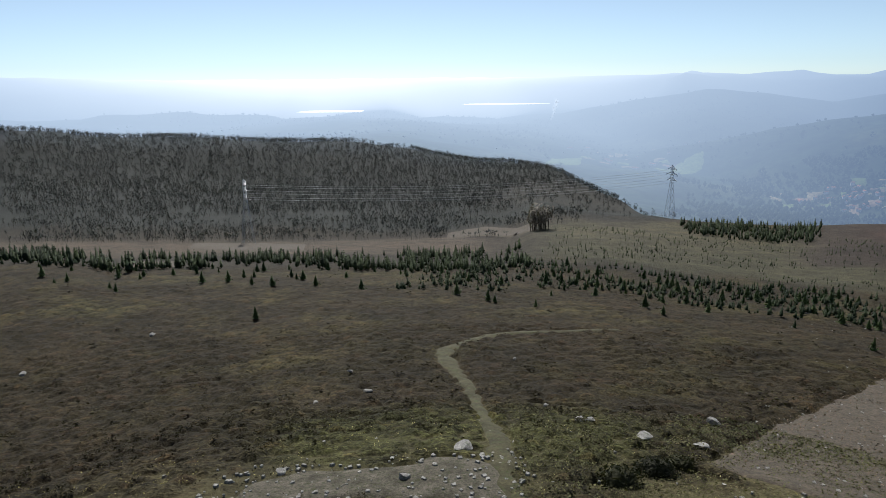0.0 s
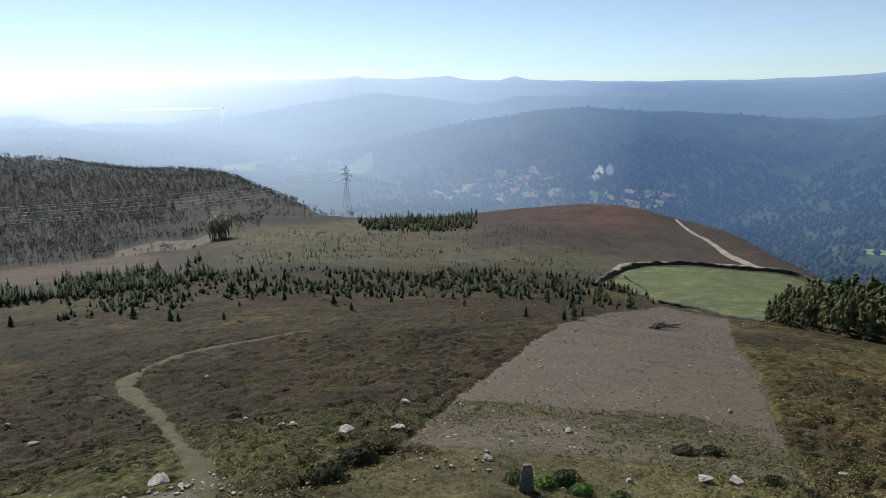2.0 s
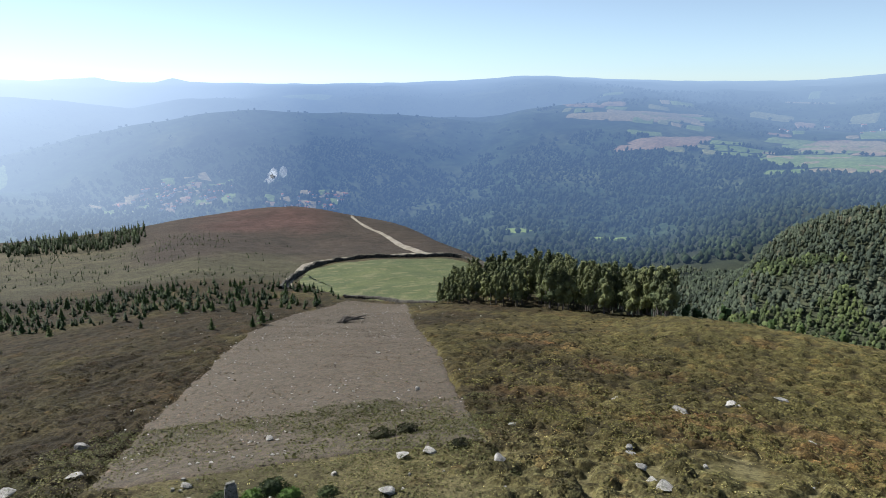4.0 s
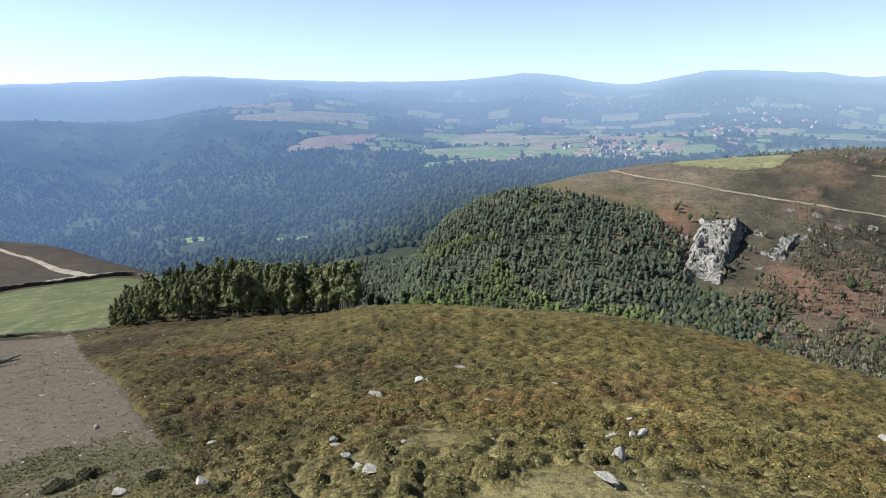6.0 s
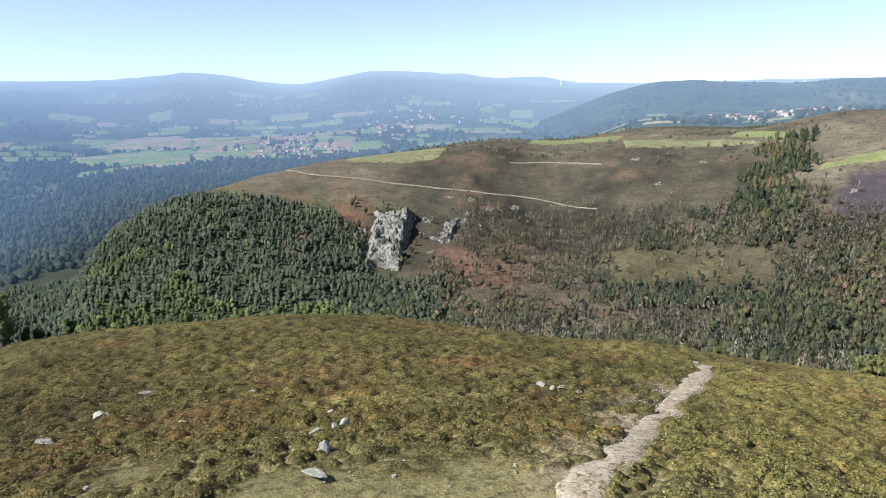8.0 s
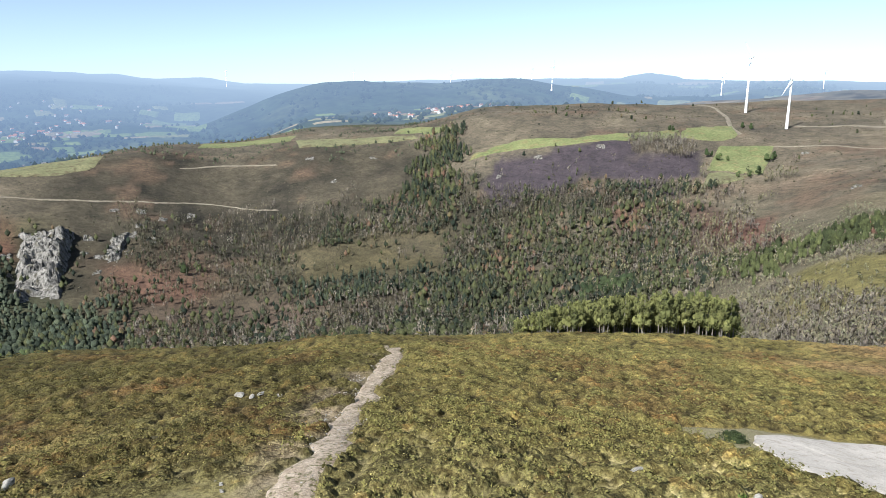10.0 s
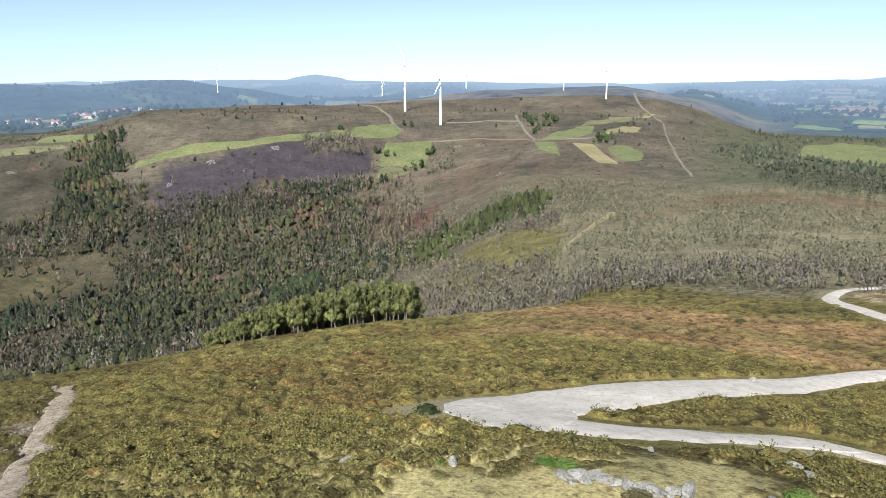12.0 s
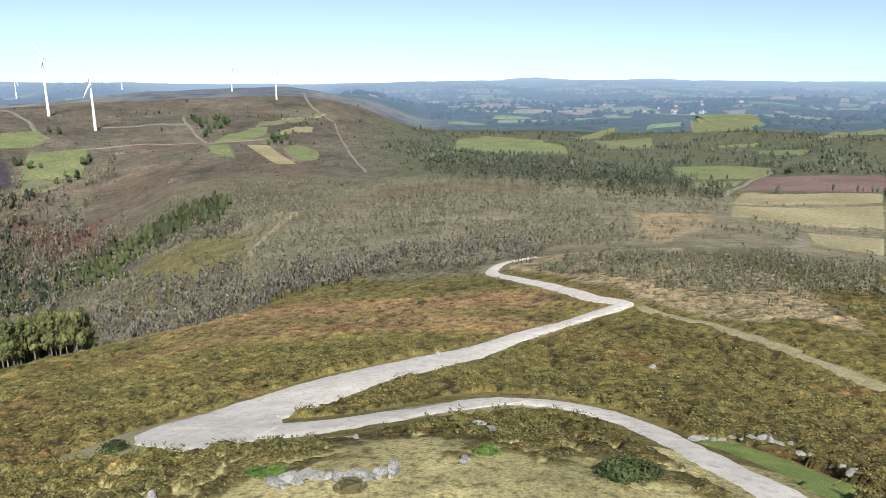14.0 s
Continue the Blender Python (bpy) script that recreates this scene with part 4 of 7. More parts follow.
field("green", [(64.6, 1381), (67.5, 1428)], [(65, 1447), (67.8, 1462)])
field("green", [(85.3, 2004), (88.4, 1940), (91.2, 1976)], [(85.3, 2207), (88.7, 2135), (91.5, 2159)])
field("straw", [(85.3, 2230), (89.3, 2196)], [(85.3, 2538), (92.4, 2694)])
field("green", [(93.3, 2244), (98.7, 2182)], [(94.5, 2339), (97.5, 2287)])
field("green", [(97.8, 2006), (99.9, 2031)], [(97.5, 2160), (100.2, 2154)])
field("straw", [(95.5, 2027), (97.4, 2013)], [(95.5, 2140), (97.8, 2119)])
field("meadow2", [(96.7, 915), (102.3, 905), (104.8, 938)], [(97.6, 990), (101.1, 1040), (105.3, 1010)])
field("straw", [(102.7, 2361), (105.4, 2495)], [(102.9, 2570), (105.4, 2582)])
field("green", [(8.3, 2059), (11.2, 2242)], [(9, 2363), (11.4, 2452)])
field("green", [(17.7, 2237), (20.7, 2474)], [(18.6, 2532), (20.4, 2630)])
field("green", [(39.7, 3703), (43.4, 3574)], [(40.3, 3754), (44, 3725)])
field("mown2", [(-20.7, 348), (-16, 330), (-11.5, 324)], [(-20.2, 394), (-15.9, 395), (-11.4, 371)])
field("mown2", [(0.3, 393), (3.6, 415), (7.8, 377)], [(0.5, 444), (3.6, 471), (7.8, 424)])
field("mown2", [(-24.9, 218), (-21.2, 221)], [(-24.2, 260), (-21.2, 268)])
field("green", [(111.9, 1085), (113.9, 1100), (116.1, 1110), (119.0, 1100)], [(112.3, 1180), (115.0, 1200), (116.8, 1210), (119.3, 1200)])
field("meadow2", [(119.5, 1042), (122.9, 1031), (126.2, 1039), (129.2, 1026)], [(119.4, 1126), (122.5, 1098), (126.2, 1077), (128.7, 1058)])
field("green", [(127.3, 1086), (129.2, 1056), (131.6, 1006)], [(127.7, 1234), (129.2, 1110), (131.4, 1048)])
field("green", [(133.0, 856), (135.3, 866), (138.0, 858), (140.3, 855)], [(133.4, 867), (135.3, 884), (137.6, 896), (141.2, 873)])
field("green", [(139.8, 851), (143.0, 857), (147.2, 872), (149.7, 906)], [(140.3, 873), (143.5, 881), (146.7, 908), (149.7, 944)])
field("green", [(149.7, 898), (152.2, 900), (153.9, 948)], [(149.7, 944), (151.7, 996), (153.2, 1028)])
field("green", [(152.0, 781), (154.0, 777), (155.8, 764)], [(152.4, 884), (154.0, 892), (156.0, 897)])
field("meadow2", [(151.4, 710), (152.5, 728), (154.1, 747)], [(151.8, 771), (152.9, 779), (154.9, 770)])
field("green", [(165.2, 863), (167.0, 845), (169.1, 887)], [(165.8, 899), (167.7, 959), (169.6, 1014)])
field("straw", [(169.3, 873), (171.1, 945), (172.9, 1045)], [(170.4, 946), (171.8, 1051), (173.0, 1093)])
field("meadow2", [(168.1, 974), (170.3, 1045), (173.1, 1197)], [(168.4, 1027), (170.3, 1096), (173.4, 1246)])
field("straw", [(169.9, 1047), (171.7, 1135), (173.8, 1231)], [(169.9, 1071), (171.7, 1161), (173.8, 1244)])
field("green", [(164.8, 762), (166.7, 698)], [(164.4, 834), (166.3, 815)])
field("straw", [(169.8, 649), (171.4, 653)], [(167.6, 810), (169.0, 809)])
field("plough", [(170.8, 697), (171.6, 662)], [(169.8, 772), (170.3, 766)])
field("green", [(171.1, 667), (172.1, 680), (173.3, 724)], [(170.3, 773), (171.6, 804), (173.1, 762)])
field("green", [(183.6, 996), (186.4, 974), (190.4, 1018), (193.6, 1027)], [(184.4, 1215), (186.4, 1273), (190.4, 1210), (193.0, 1093)])
field("green", [(183.5, 1602), (185.7, 1549), (186.8, 1552)], [(183.4, 1742), (185.0, 1718), (186.4, 1648)])
field("green", [(201.1, 748), (203.2, 715), (205.7, 747), (207.5, 756)], [(201.2, 861), (204.2, 877), (206.7, 874), (208.4, 859)])
field("green", [(202.9, 581), (205.8, 673)], [(202.6, 676), (206.4, 723)])
field("green", [(202.5, 1293), (205.0, 1331), (207.7, 1487)], [(202.5, 1641), (204.5, 2010), (206.6, 2005)])
field("green", [(196.1, 1095), (199.6, 1088)], [(195.2, 1246), (199.7, 1291)])
field("green", [(193.4, 1189), (196.8, 1401)], [(194.2, 1324), (196.6, 1487)])
field("green", [(204.4, 1130), (207.2, 1154)], [(204.7, 1179), (207.5, 1182)])
field("green", [(199.0, 1459), (201.6, 1561)], [(199.3, 1588), (201.8, 1628)])
field("straw", [(188.1, 1911), (190.7, 1942), (194.9, 2130)], [(188.5, 2040), (190.7, 2097), (196.1, 2292)])
field("green", [(194.9, 2178), (200.8, 2149)], [(195.3, 2280), (198.8, 2325)])
field("plough", [(205.9, 587), (210.9, 623), (215.6, 680)], [(207.6, 781), (211.4, 794), (215.5, 828)])
field("straw", [(205.6, 469), (211.0, 526), (215.7, 578)], [(206.3, 582), (210.9, 609), (215.6, 668)])
field("straw", [(205.7, 378), (211.1, 407), (216.0, 423)], [(205.6, 461), (211.0, 513), (215.8, 562)])
field("straw", [(211.6, 304), (213.9, 282), (216.2, 278)], [(211.0, 357), (213.7, 371), (216.0, 378)])
field("green", [(206.8, 1009), (210.6, 983)], [(207.2, 1100), (210.9, 1088)])
field("meadow2", [(211.2, 1297), (215.1, 1449)], [(211.5, 1408), (215.1, 1553)])
# the patchwork of small fields on the far plain
patch = random.Random(31)
for b0, b1, d0, d1, keep in ((66, 76, 2180, 2420, 0.5), (61, 73, 2560, 2900, 0.55), (77, 103, 1900, 2500, 0.72), (76, 96, 2500, 3000, 0.35), (101, 111, 2300, 3200, 0.3), (62, 118, 3050, 3900, 0.1), (112, 128, 1500, 1800, 0.2), (183, 217, 1700, 3900, 0.36), (140, 183, 2000, 3800, 0.2), (120, 140, 1500, 2000, 0.16)):
    d = d0
    while d < d1:
        deep = d * patch.uniform(0.03, 0.055)
        b = b0 + patch.uniform(0, 1.5)
        while b < b1:
            w = patch.choice((0.7, 1.2, 1.8, 2.8)) * patch.uniform(0.8, 1.3)
            if patch.random() < keep:
                skew = patch.uniform(-0.3, 0.3)
                field(patch.choice(("straw", "green", "green", "pasture", "plough")), [(b, d * (1 + patch.uniform(-0.006, 0.006))), (b + w, d * (1 + patch.uniform(-0.006, 0.006)))], [(b + skew, d + deep * patch.uniform(0.75, 0.95)), (b + w + skew, d + deep * patch.uniform(0.75, 0.95))])
            b += w + patch.uniform(0.05, 0.3)
        d += deep
for b0, b1, d0, d1, count in ((11.5, 18, 2380, 2700, 14), (25.5, 36, 1985, 2170, 40), (38, 46, 1890, 2010, 14)):
    for _ in range(count):
        b, d = patch.uniform(b0, b1), d0 * (d1 / d0) ** patch.random()
        w, deep, lean = patch.uniform(0.25, 0.7), patch.uniform(0.007, 0.018), patch.uniform(-0.2, 0.2)
        field(patch.choice(("straw", "straw", "green", "green", "plough")), [(b - w, d), (b + w, d * (1 + patch.uniform(-0.02, 0.02)))], [(b - w + lean, d * (1 + deep)), (b + w * patch.uniform(0.6, 1) + lean, d * (1 + deep * patch.uniform(0.7, 1.2)))])
for line, wide in (([(150.7, 1367), (152.1, 1197), (152.8, 1119), (153.2, 1013), (153.9, 950)], 7), ([(172.1, 1467), (172.8, 1277), (174.4, 1177)], 6), ([(174.4, 1177), (174.8, 1026), (175.7, 750), (176.9, 623)], 3.5), ([(157.3, 1044), (159.6, 1036), (161.1, 1040), (163.3, 1030)], 7), ([(161.1, 1043), (163.2, 1025)], 22),
                   ([(163, 1131), (163.4, 993), (164, 906), (164.6, 855)], 5), ([(164.6, 855), (166.6, 838), (169.6, 850)], 3.5), ([(156.2, 893), (159, 890), (164.2, 862)], 2.5), ([(205.1, 532), (206.7, 701), (208.4, 829)], 6), ([(209.2, 263), (210.5, 275), (210.9, 305), (210.4, 316)], 6),
                   ([(39.3, 214), (40.2, 252), (42.3, 289), (45.8, 298), (49.9, 307), (54, 310)], 4), ([(110.4, 961), (114, 978), (117.8, 957)], 5), ([(202.7, 1380), (202.5, 1500), (202.4, 1647)], 7)):
    tagged(ribbon("farm_track", line, wide, M_FARPATH, 40, 3, 0.5, None), "pale unpaved farm track", "track", kind="structure")

# ---- the ground ----
def cover(x, y):
    """Base colour of the land by what grows on it, with backlit darkening put in sunwards."""
    r, b = np.hypot(x, y), np.degrees(np.arctan2(x, y))
    b = np.where(b < -110, b + 360, b)
    wb = b + (grain(x, y, 35, 31) * 14 + grain(x, y, 9, 32) * 4) / np.maximum(r, 30) * 8
    wr = r * (1 + 0.06 * grain(x, y, 50, 33) + 0.03 * grain(x, y, 14, 34))
    col = np.empty((len(x), 3))
    # brown to golden growth by bearing, sunward side darkened as if backlit
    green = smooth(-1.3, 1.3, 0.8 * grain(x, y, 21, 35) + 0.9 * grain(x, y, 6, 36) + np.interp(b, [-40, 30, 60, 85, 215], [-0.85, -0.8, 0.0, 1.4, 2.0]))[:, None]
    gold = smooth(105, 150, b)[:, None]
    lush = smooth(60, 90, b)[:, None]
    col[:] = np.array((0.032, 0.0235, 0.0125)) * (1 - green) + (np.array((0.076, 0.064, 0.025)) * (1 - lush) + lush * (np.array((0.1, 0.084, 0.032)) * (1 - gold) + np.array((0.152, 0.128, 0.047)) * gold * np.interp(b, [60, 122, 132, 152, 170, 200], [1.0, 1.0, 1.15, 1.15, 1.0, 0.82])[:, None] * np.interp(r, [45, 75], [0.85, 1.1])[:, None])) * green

    def zone(colour, b0, b1, r0, r1, sb=2.0, sr=0.06, most=1.0):
        m = smooth(b0 - sb, b0 + sb, wb) * (1 - smooth(b1 - sb, b1 + sb, wb)) * smooth(r0 * (1 - sr), r0 * (1 + sr), wr) * (1 - smooth(r1 * (1 - sr), r1 * (1 + sr), wr)) * most
        col[:] = col * (1 - m[:, None]) + np.array(colour) * m[:, None]

    def patch_of(colour, outline, most=1.0):
        m = np.zeros(len(x))
        for jx, jy in ((0, 0), (0.25, 0.006), (-0.25, 0.004), (0.1, -0.006), (-0.12, -0.004)):
            p, q = wb + jx, wr * (1 + jy)
            inside = np.zeros(len(x), bool)
            ab, ad = outline[-1]
            for bb, bd in outline:
                if ad != bd:
                    inside ^= ((ad > q) != (bd > q)) & (p < (bb - ab) * (q - ad) / (bd - ad) + ab)
                ab, ad = bb, bd
            m += inside * 0.2 * most
        col[:] = col * (1 - m[:, None]) + np.array(colour) * m[:, None]

    zone((0.075, 0.066, 0.034), -40, 60, 1, 44, 4, 0.3, 0.5)
    zone((0.15, 0.133, 0.065), 60, 220, 1, 40, 4, 0.3, 0.5)          # worn summit grass
    zone((0.08, 0.085, 0.025), -14, 20, 38, 56, 4, 0.12, 0.5)
    zone((0.27, 0.17, 0.088), 158, 192, 106, 122, 5, 0.05, 0.75)
    zone((0.27, 0.17, 0.088), 162, 194, 128, 152, 5, 0.05, 0.85)     # bracken by the road
    zone((0.13, 0.075, 0.03), 84, 102, 52, 66, 3, 0.1, 0.5)
    zone((0.17, 0.145, 0.06), 91, 112, 58, 63, 3, 0.04, 0.8)
    rust = (smooth(0.3, 0.75, 0.8 * grain(x, y, 11, 57) + 0.45 * grain(x, y, 3.5, 58)) * smooth(50, 64, b) * smooth(40, 52, r) * (1 - smooth(150, 200, r)) * 0.55)[:, None]
    col[:] = col * (1 - rust) + np.array((0.135, 0.078, 0.036)) * rust
    zone((0.032, 0.027, 0.02), -60, 20, 215, 520, 3, 0.08)            # leafless wood below the pylon
    zone((0.075, 0.058, 0.044), -50, 4, 300, 400, 3, 0.06, 0.8)
    zone((0.05, 0.046, 0.028), 8, 42, 235, 430, 3, 0.07)               # pale moor
    zone((0.064, 0.056, 0.034), 10, 26, 330, 450, 3, 0.07, 0.7)
    zone((0.037, 0.029, 0.023), 28, 58, 300, 560, 2, 0.05)            # red-brown dome
    zone((0.064, 0.034, 0.03), 33, 43, 400, 470, 3, 0.05, 0.7)
    zone((0.018, 0.025, 0.018), 19, 66, 520, 1400, 2, 0.06)
    zone((0.026, 0.028, 0.026), -60, 19, 480, 1300, 2, 0.06)          # wooded hill
    zone((0.036, 0.032, 0.026), 4, 19, 560, 740, 3, 0.08, 0.7)
    zone((0.05, 0.056, 0.034), 62, 152, 170, 760, 6, 0.1)
    zone((0.056, 0.048, 0.035), 100, 160, 330, 790, 3, 0.1, 0.9)      # open wood with brown undergrowth
    zone((0.1, 0.084, 0.055), 146, 160, 330, 720, 4, 0.1, 0.8)
    zone((0.06, 0.053, 0.03), 119, 131, 560, 665, 1.5, 0.1, 0.9)
    zone((0.14, 0.078, 0.06), 104.5, 112, 590, 650, 1.5, 0.06, 0.75)
    zone((0.12, 0.085, 0.07), 105, 121, 350, 560, 2.5, 0.08, 0.6)
    zone((0.022, 0.026, 0.014), 58, 86, 600, 1500, 3, 0.06)
    zone((0.092, 0.08, 0.062), 88, 195, 760, 1700, 3, 0.05)           # brown ridge, greyed and blued in base colour for thin haze
    zone((0.075, 0.05, 0.035), 103, 112, 610, 740, 2, 0.08, 0.12)
    zone((0.15, 0.08, 0.06), 96, 99, 680, 755, 0.6, 0.05, 0.8)
    zone((0.047, 0.042, 0.032), 100, 131, 690, 1030, 3, 0.06, 0.9)
    # upper slopes carry the same haze greying in their colour
    zone((0.1, 0.086, 0.066), 147, 190, 600, 1000, 3, 0.05)
    zone((0.1, 0.052, 0.04), 146, 168, 650, 715, 2, 0.05, 0.4)
    zone((0.1, 0.088, 0.066), 140, 195, 400, 700, 3, 0.06, 0.9)
    zone((0.16, 0.142, 0.095), 147, 180, 215, 430, 5, 0.06)
    zone((0.16, 0.142, 0.095), 174, 222, 215, 560, 4, 0.06)           # scrub hump, blue lifted in base colour for thin haze
    zone((0.13, 0.115, 0.05), 157, 166, 300, 400, 2, 0.06, 0.8)
    zone((0.105, 0.075, 0.04), 176, 190, 450, 520, 3, 0.05, 0.6)
    upland = (smooth(88, 94, b) * (1 - smooth(188, 194, b)) * smooth(560, 640, r) * (1 - smooth(1500, 1700, r)))[:, None]
    mottle = (0.3 * grain(x, y, 70, 71) + 0.25 * grain(x, y, 24, 72) + 0.2 * grain(x, y, 9, 73))[:, None]
    col[:] = col * (1 + upland * mottle * np.array((1.0, 0.95, 0.85)))
    ferny = (smooth(0.35, 0.7, 0.8 * grain(x, y, 48, 74) + 0.5 * grain(x, y, 15, 75)) * 0.55)[:, None] * upland
    col[:] = col * (1 - ferny) + np.array((0.12, 0.082, 0.06)) * ferny
    patch_of((0.05, 0.042, 0.05), ((133.9, 784), (136.4, 831), (138.9, 850), (140.4, 856), (145.5, 844), (146.8, 828), (151, 806), (151.5, 745), (150.6, 725), (146.7, 718), (139.3, 715), (134.8, 759)))  # burnt heather
    patch_of((0.07, 0.046, 0.038), ((143.7, 683), (145.7, 594), (147.3, 505), (158, 505), (153.6, 627), (148.6, 709)), 0.8)
    patch_of((0.13, 0.055, 0.045), ((162.8, 494), (164.6, 472), (164.4, 446), (162.5, 465)), 0.8)
    patch_of((0.1, 0.052, 0.042), ((152, 600), (158, 560), (158, 520), (152, 560)), 0.7)
    patch_of((0.13, 0.115, 0.05), ((157.8, 438), (162, 399), (167.5, 352), (166.3, 314), (162.5, 309), (159.3, 380)))
    patch_of((0.31, 0.245, 0.155), ((188.6, 217), (191.6, 244), (202, 255), (206, 211), (212, 160), (216, 130), (203.3, 132), (198.3, 138), (194.2, 154)), 0.9)  # dry clearing by the road
    patch_of((0.26, 0.2, 0.12), ((198.3, 415), (204.6, 397), (204, 308), (200.7, 268), (199.5, 305)), 0.85)
    patch_of((0.14, 0.1, 0.07), ((166, 330), (176.6, 460), (183.8, 475), (192, 515), (192, 480), (183.8, 440), (176.6, 420)), 0.6)
    zone((0.085, 0.088, 0.055), 178, 225, 560, 1400, 3, 0.05)
    far = smooth(1250, 1500, r)[:, None] * (1 - smooth(130, 150, b) * (1 - smooth(178, 186, b)) * (1 - smooth(1700, 1900, r)))[:, None]
    wood = np.array((0.026, 0.04, 0.022)) + np.array((0.03, 0.028, 0.012)) * smooth(0.0, 0.9, grain(x, y, 160, 37))[:, None]
    col[:] = col * (1 - far) + wood * far
    tops = smooth(3600, 4400, r)[:, None]
    return col * (1 - tops) + np.array((0.05, 0.056, 0.035)) * tops


def worn(x, y):
    """Trodden stony ground along the near side of the track, from 0 to 1."""
    r, b = np.hypot(x, y), np.degrees(np.arctan2(x, y)) % 360
    off = (b - np.interp(r, [36, 41, 54, 66, 76, 86], [115.5, 117.6, 119.8, 122, 124.2, 125.6])) / np.interp(r, [36, 60, 86], [3.0, 2.4, 1.2])
    return np.exp(-off ** 2) * smooth(30, 38, r) * (1 - smooth(82, 92, r)) * smooth(-0.5, 0.25, grain(x, y, 3.1, 67) + 0.6 * grain(x, y, 1.2, 68))


def heath(x, y):
    """Height of the heather and gorse canopy over the soil, and a tone for each bush."""
    r = np.hypot(x, y)
    h, tone = np.zeros(len(x)), np.full(len(x), 0.5)
    k = np.nonzero((r > 20) & (r < 270))[0]
    small, who = domes(x[k], y[k], 1.2, 41, 0.36, 0.62)
    big, who2 = domes(x[k], y[k], 2.3, 47, 0.34, 0.58)
    knobs = domes(x[k], y[k], 0.5, 53)[0] * (1 - smooth(90, 150, r[k]))
    cover_share = smooth(-0.9, 0.1, grain(x[k], y[k], 11, 38) + 0.6 * grain(x[k], y[k], 4, 39) + np.interp(r[k], [20, 34, 46, 62], [-0.9, -0.6, 0.3, 0.9]) + 0.7 * np.exp(-((np.degrees(np.arctan2(x[k], y[k])) % 360 - 142) / 22) ** 2))
    bb = np.degrees(np.arctan2(x[k], y[k])) % 360
    bb = bb + 2.5 * grain(x[k], y[k], 3.5, 43) + 1.5 * grain(x[k], y[k], 1.3, 44)
    edge = np.interp(bb, [144, 150, 160, 178, 206], [30, 37.5, 38.5, 42, 42])
    lawn = smooth(144, 150, bb) * (1 - smooth(200, 206, bb)) * (1 - smooth(edge - 3, edge + 0.5, r[k] + 2.2 * grain(x[k], y[k], 3.0, 45) + 1.2 * grain(x[k], y[k], 1.2, 46)))
    on = cover_share * (1 - lawn) * (1 - smooth(200, 265, r[k])) * free(x[k], y[k])
    body = np.maximum(0.7 * small, 0.92 * big)
    h[k] = body * (0.8 + 0.35 * knobs) * on * np.interp((bb + 60) % 360, [24, 110, 125], [0.72, 0.78, 1.0]) * (1 - 0.9 * worn(x[k], y[k]))
    tone[k] = 0.55 * who + 0.45 * who2
    return h, tone


def heath_share(x, y):
    """Where bushes close over the ground, from 0 to 1."""
    r = np.hypot(x, y)
    return smooth(40, 50, r) * (1 - smooth(200, 262, r)) * free(x, y)


def land_sheet(name, rings, mat, step):
    b = np.concatenate([np.arange(-36, 219, step), np.arange(219, 323.9, 2.0)])
    n = len(b)
    B, Rr = np.meshgrid(np.radians(b), rings)
    x, y = (Rr * np.sin(B)).ravel(), (Rr * np.cos(B)).ravel()
    h, tone = heath(x, y)
    z = land(x, y) + h
    i = np.arange(n)
    row = (np.arange(len(rings) - 1) * n)[:, None]
    q = np.stack([row + i, row + n + i, row + n + (i + 1) % n, row + (i + 1) % n], 2).reshape(-1, 4)
    me = mesh_of(name, np.column_stack([x, y, z]), q, [mat], flat=False)
    c = cover(x, y)
    k = smooth(0.02, 0.12, h)[:, None]
    c = c * (1 - k) + c * (0.8 + 0.4 * tone[:, None]) * np.where(tone[:, None] > 0.7, (1.08, 0.96, 0.9), (0.98, 1.01, 1.0)) * k
    # soil coloured dark where the canopy is low, as shade between bushes
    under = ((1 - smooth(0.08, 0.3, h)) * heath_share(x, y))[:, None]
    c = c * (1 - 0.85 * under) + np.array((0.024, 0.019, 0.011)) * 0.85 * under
    # soil tone by bearing: pale lawn, backlit darkening put in towards the sun
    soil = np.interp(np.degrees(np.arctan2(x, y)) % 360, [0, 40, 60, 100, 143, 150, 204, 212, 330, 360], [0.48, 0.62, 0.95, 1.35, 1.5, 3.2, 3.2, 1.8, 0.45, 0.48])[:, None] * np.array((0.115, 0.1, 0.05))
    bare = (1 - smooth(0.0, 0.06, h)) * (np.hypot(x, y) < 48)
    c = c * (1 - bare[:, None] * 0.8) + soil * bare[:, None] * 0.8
    trod = worn(x, y)[:, None] * 0.85
    c = c * (1 - trod) + np.array((0.235, 0.19, 0.135)) * trod
    far_off = np.hypot(x, y)
    grown = np.where(far_off < 60, smooth(0.03, 0.2, h), smooth(0.0, 0.1, h)) * (1 - smooth(220, 265, far_off)) * np.interp(far_off, [45, 80, 130], [1.0, 0.7, 0.45])
    turn = np.degrees(np.arctan2(x, y)) % 360
    grown = grown * (1 - smooth(156, 160, turn) * (1 - smooth(190, 195, turn)) * smooth(100, 108, far_off))
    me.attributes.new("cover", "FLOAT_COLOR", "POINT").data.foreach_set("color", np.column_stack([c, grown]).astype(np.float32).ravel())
    return new(name, me)


RINGS = np.concatenate([[0.0], np.arange(3, 24, 3.0), np.arange(24, 28, 0.5), np.arange(28, 60, 0.26), np.arange(60, 112, 0.5), np.arange(112, 165, 0.9), np.arange(165, 262, 1.8), np.exp(np.linspace(math.log(262), math.log(1400), 80))])
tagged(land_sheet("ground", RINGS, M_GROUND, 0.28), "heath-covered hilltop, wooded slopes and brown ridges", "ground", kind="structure")
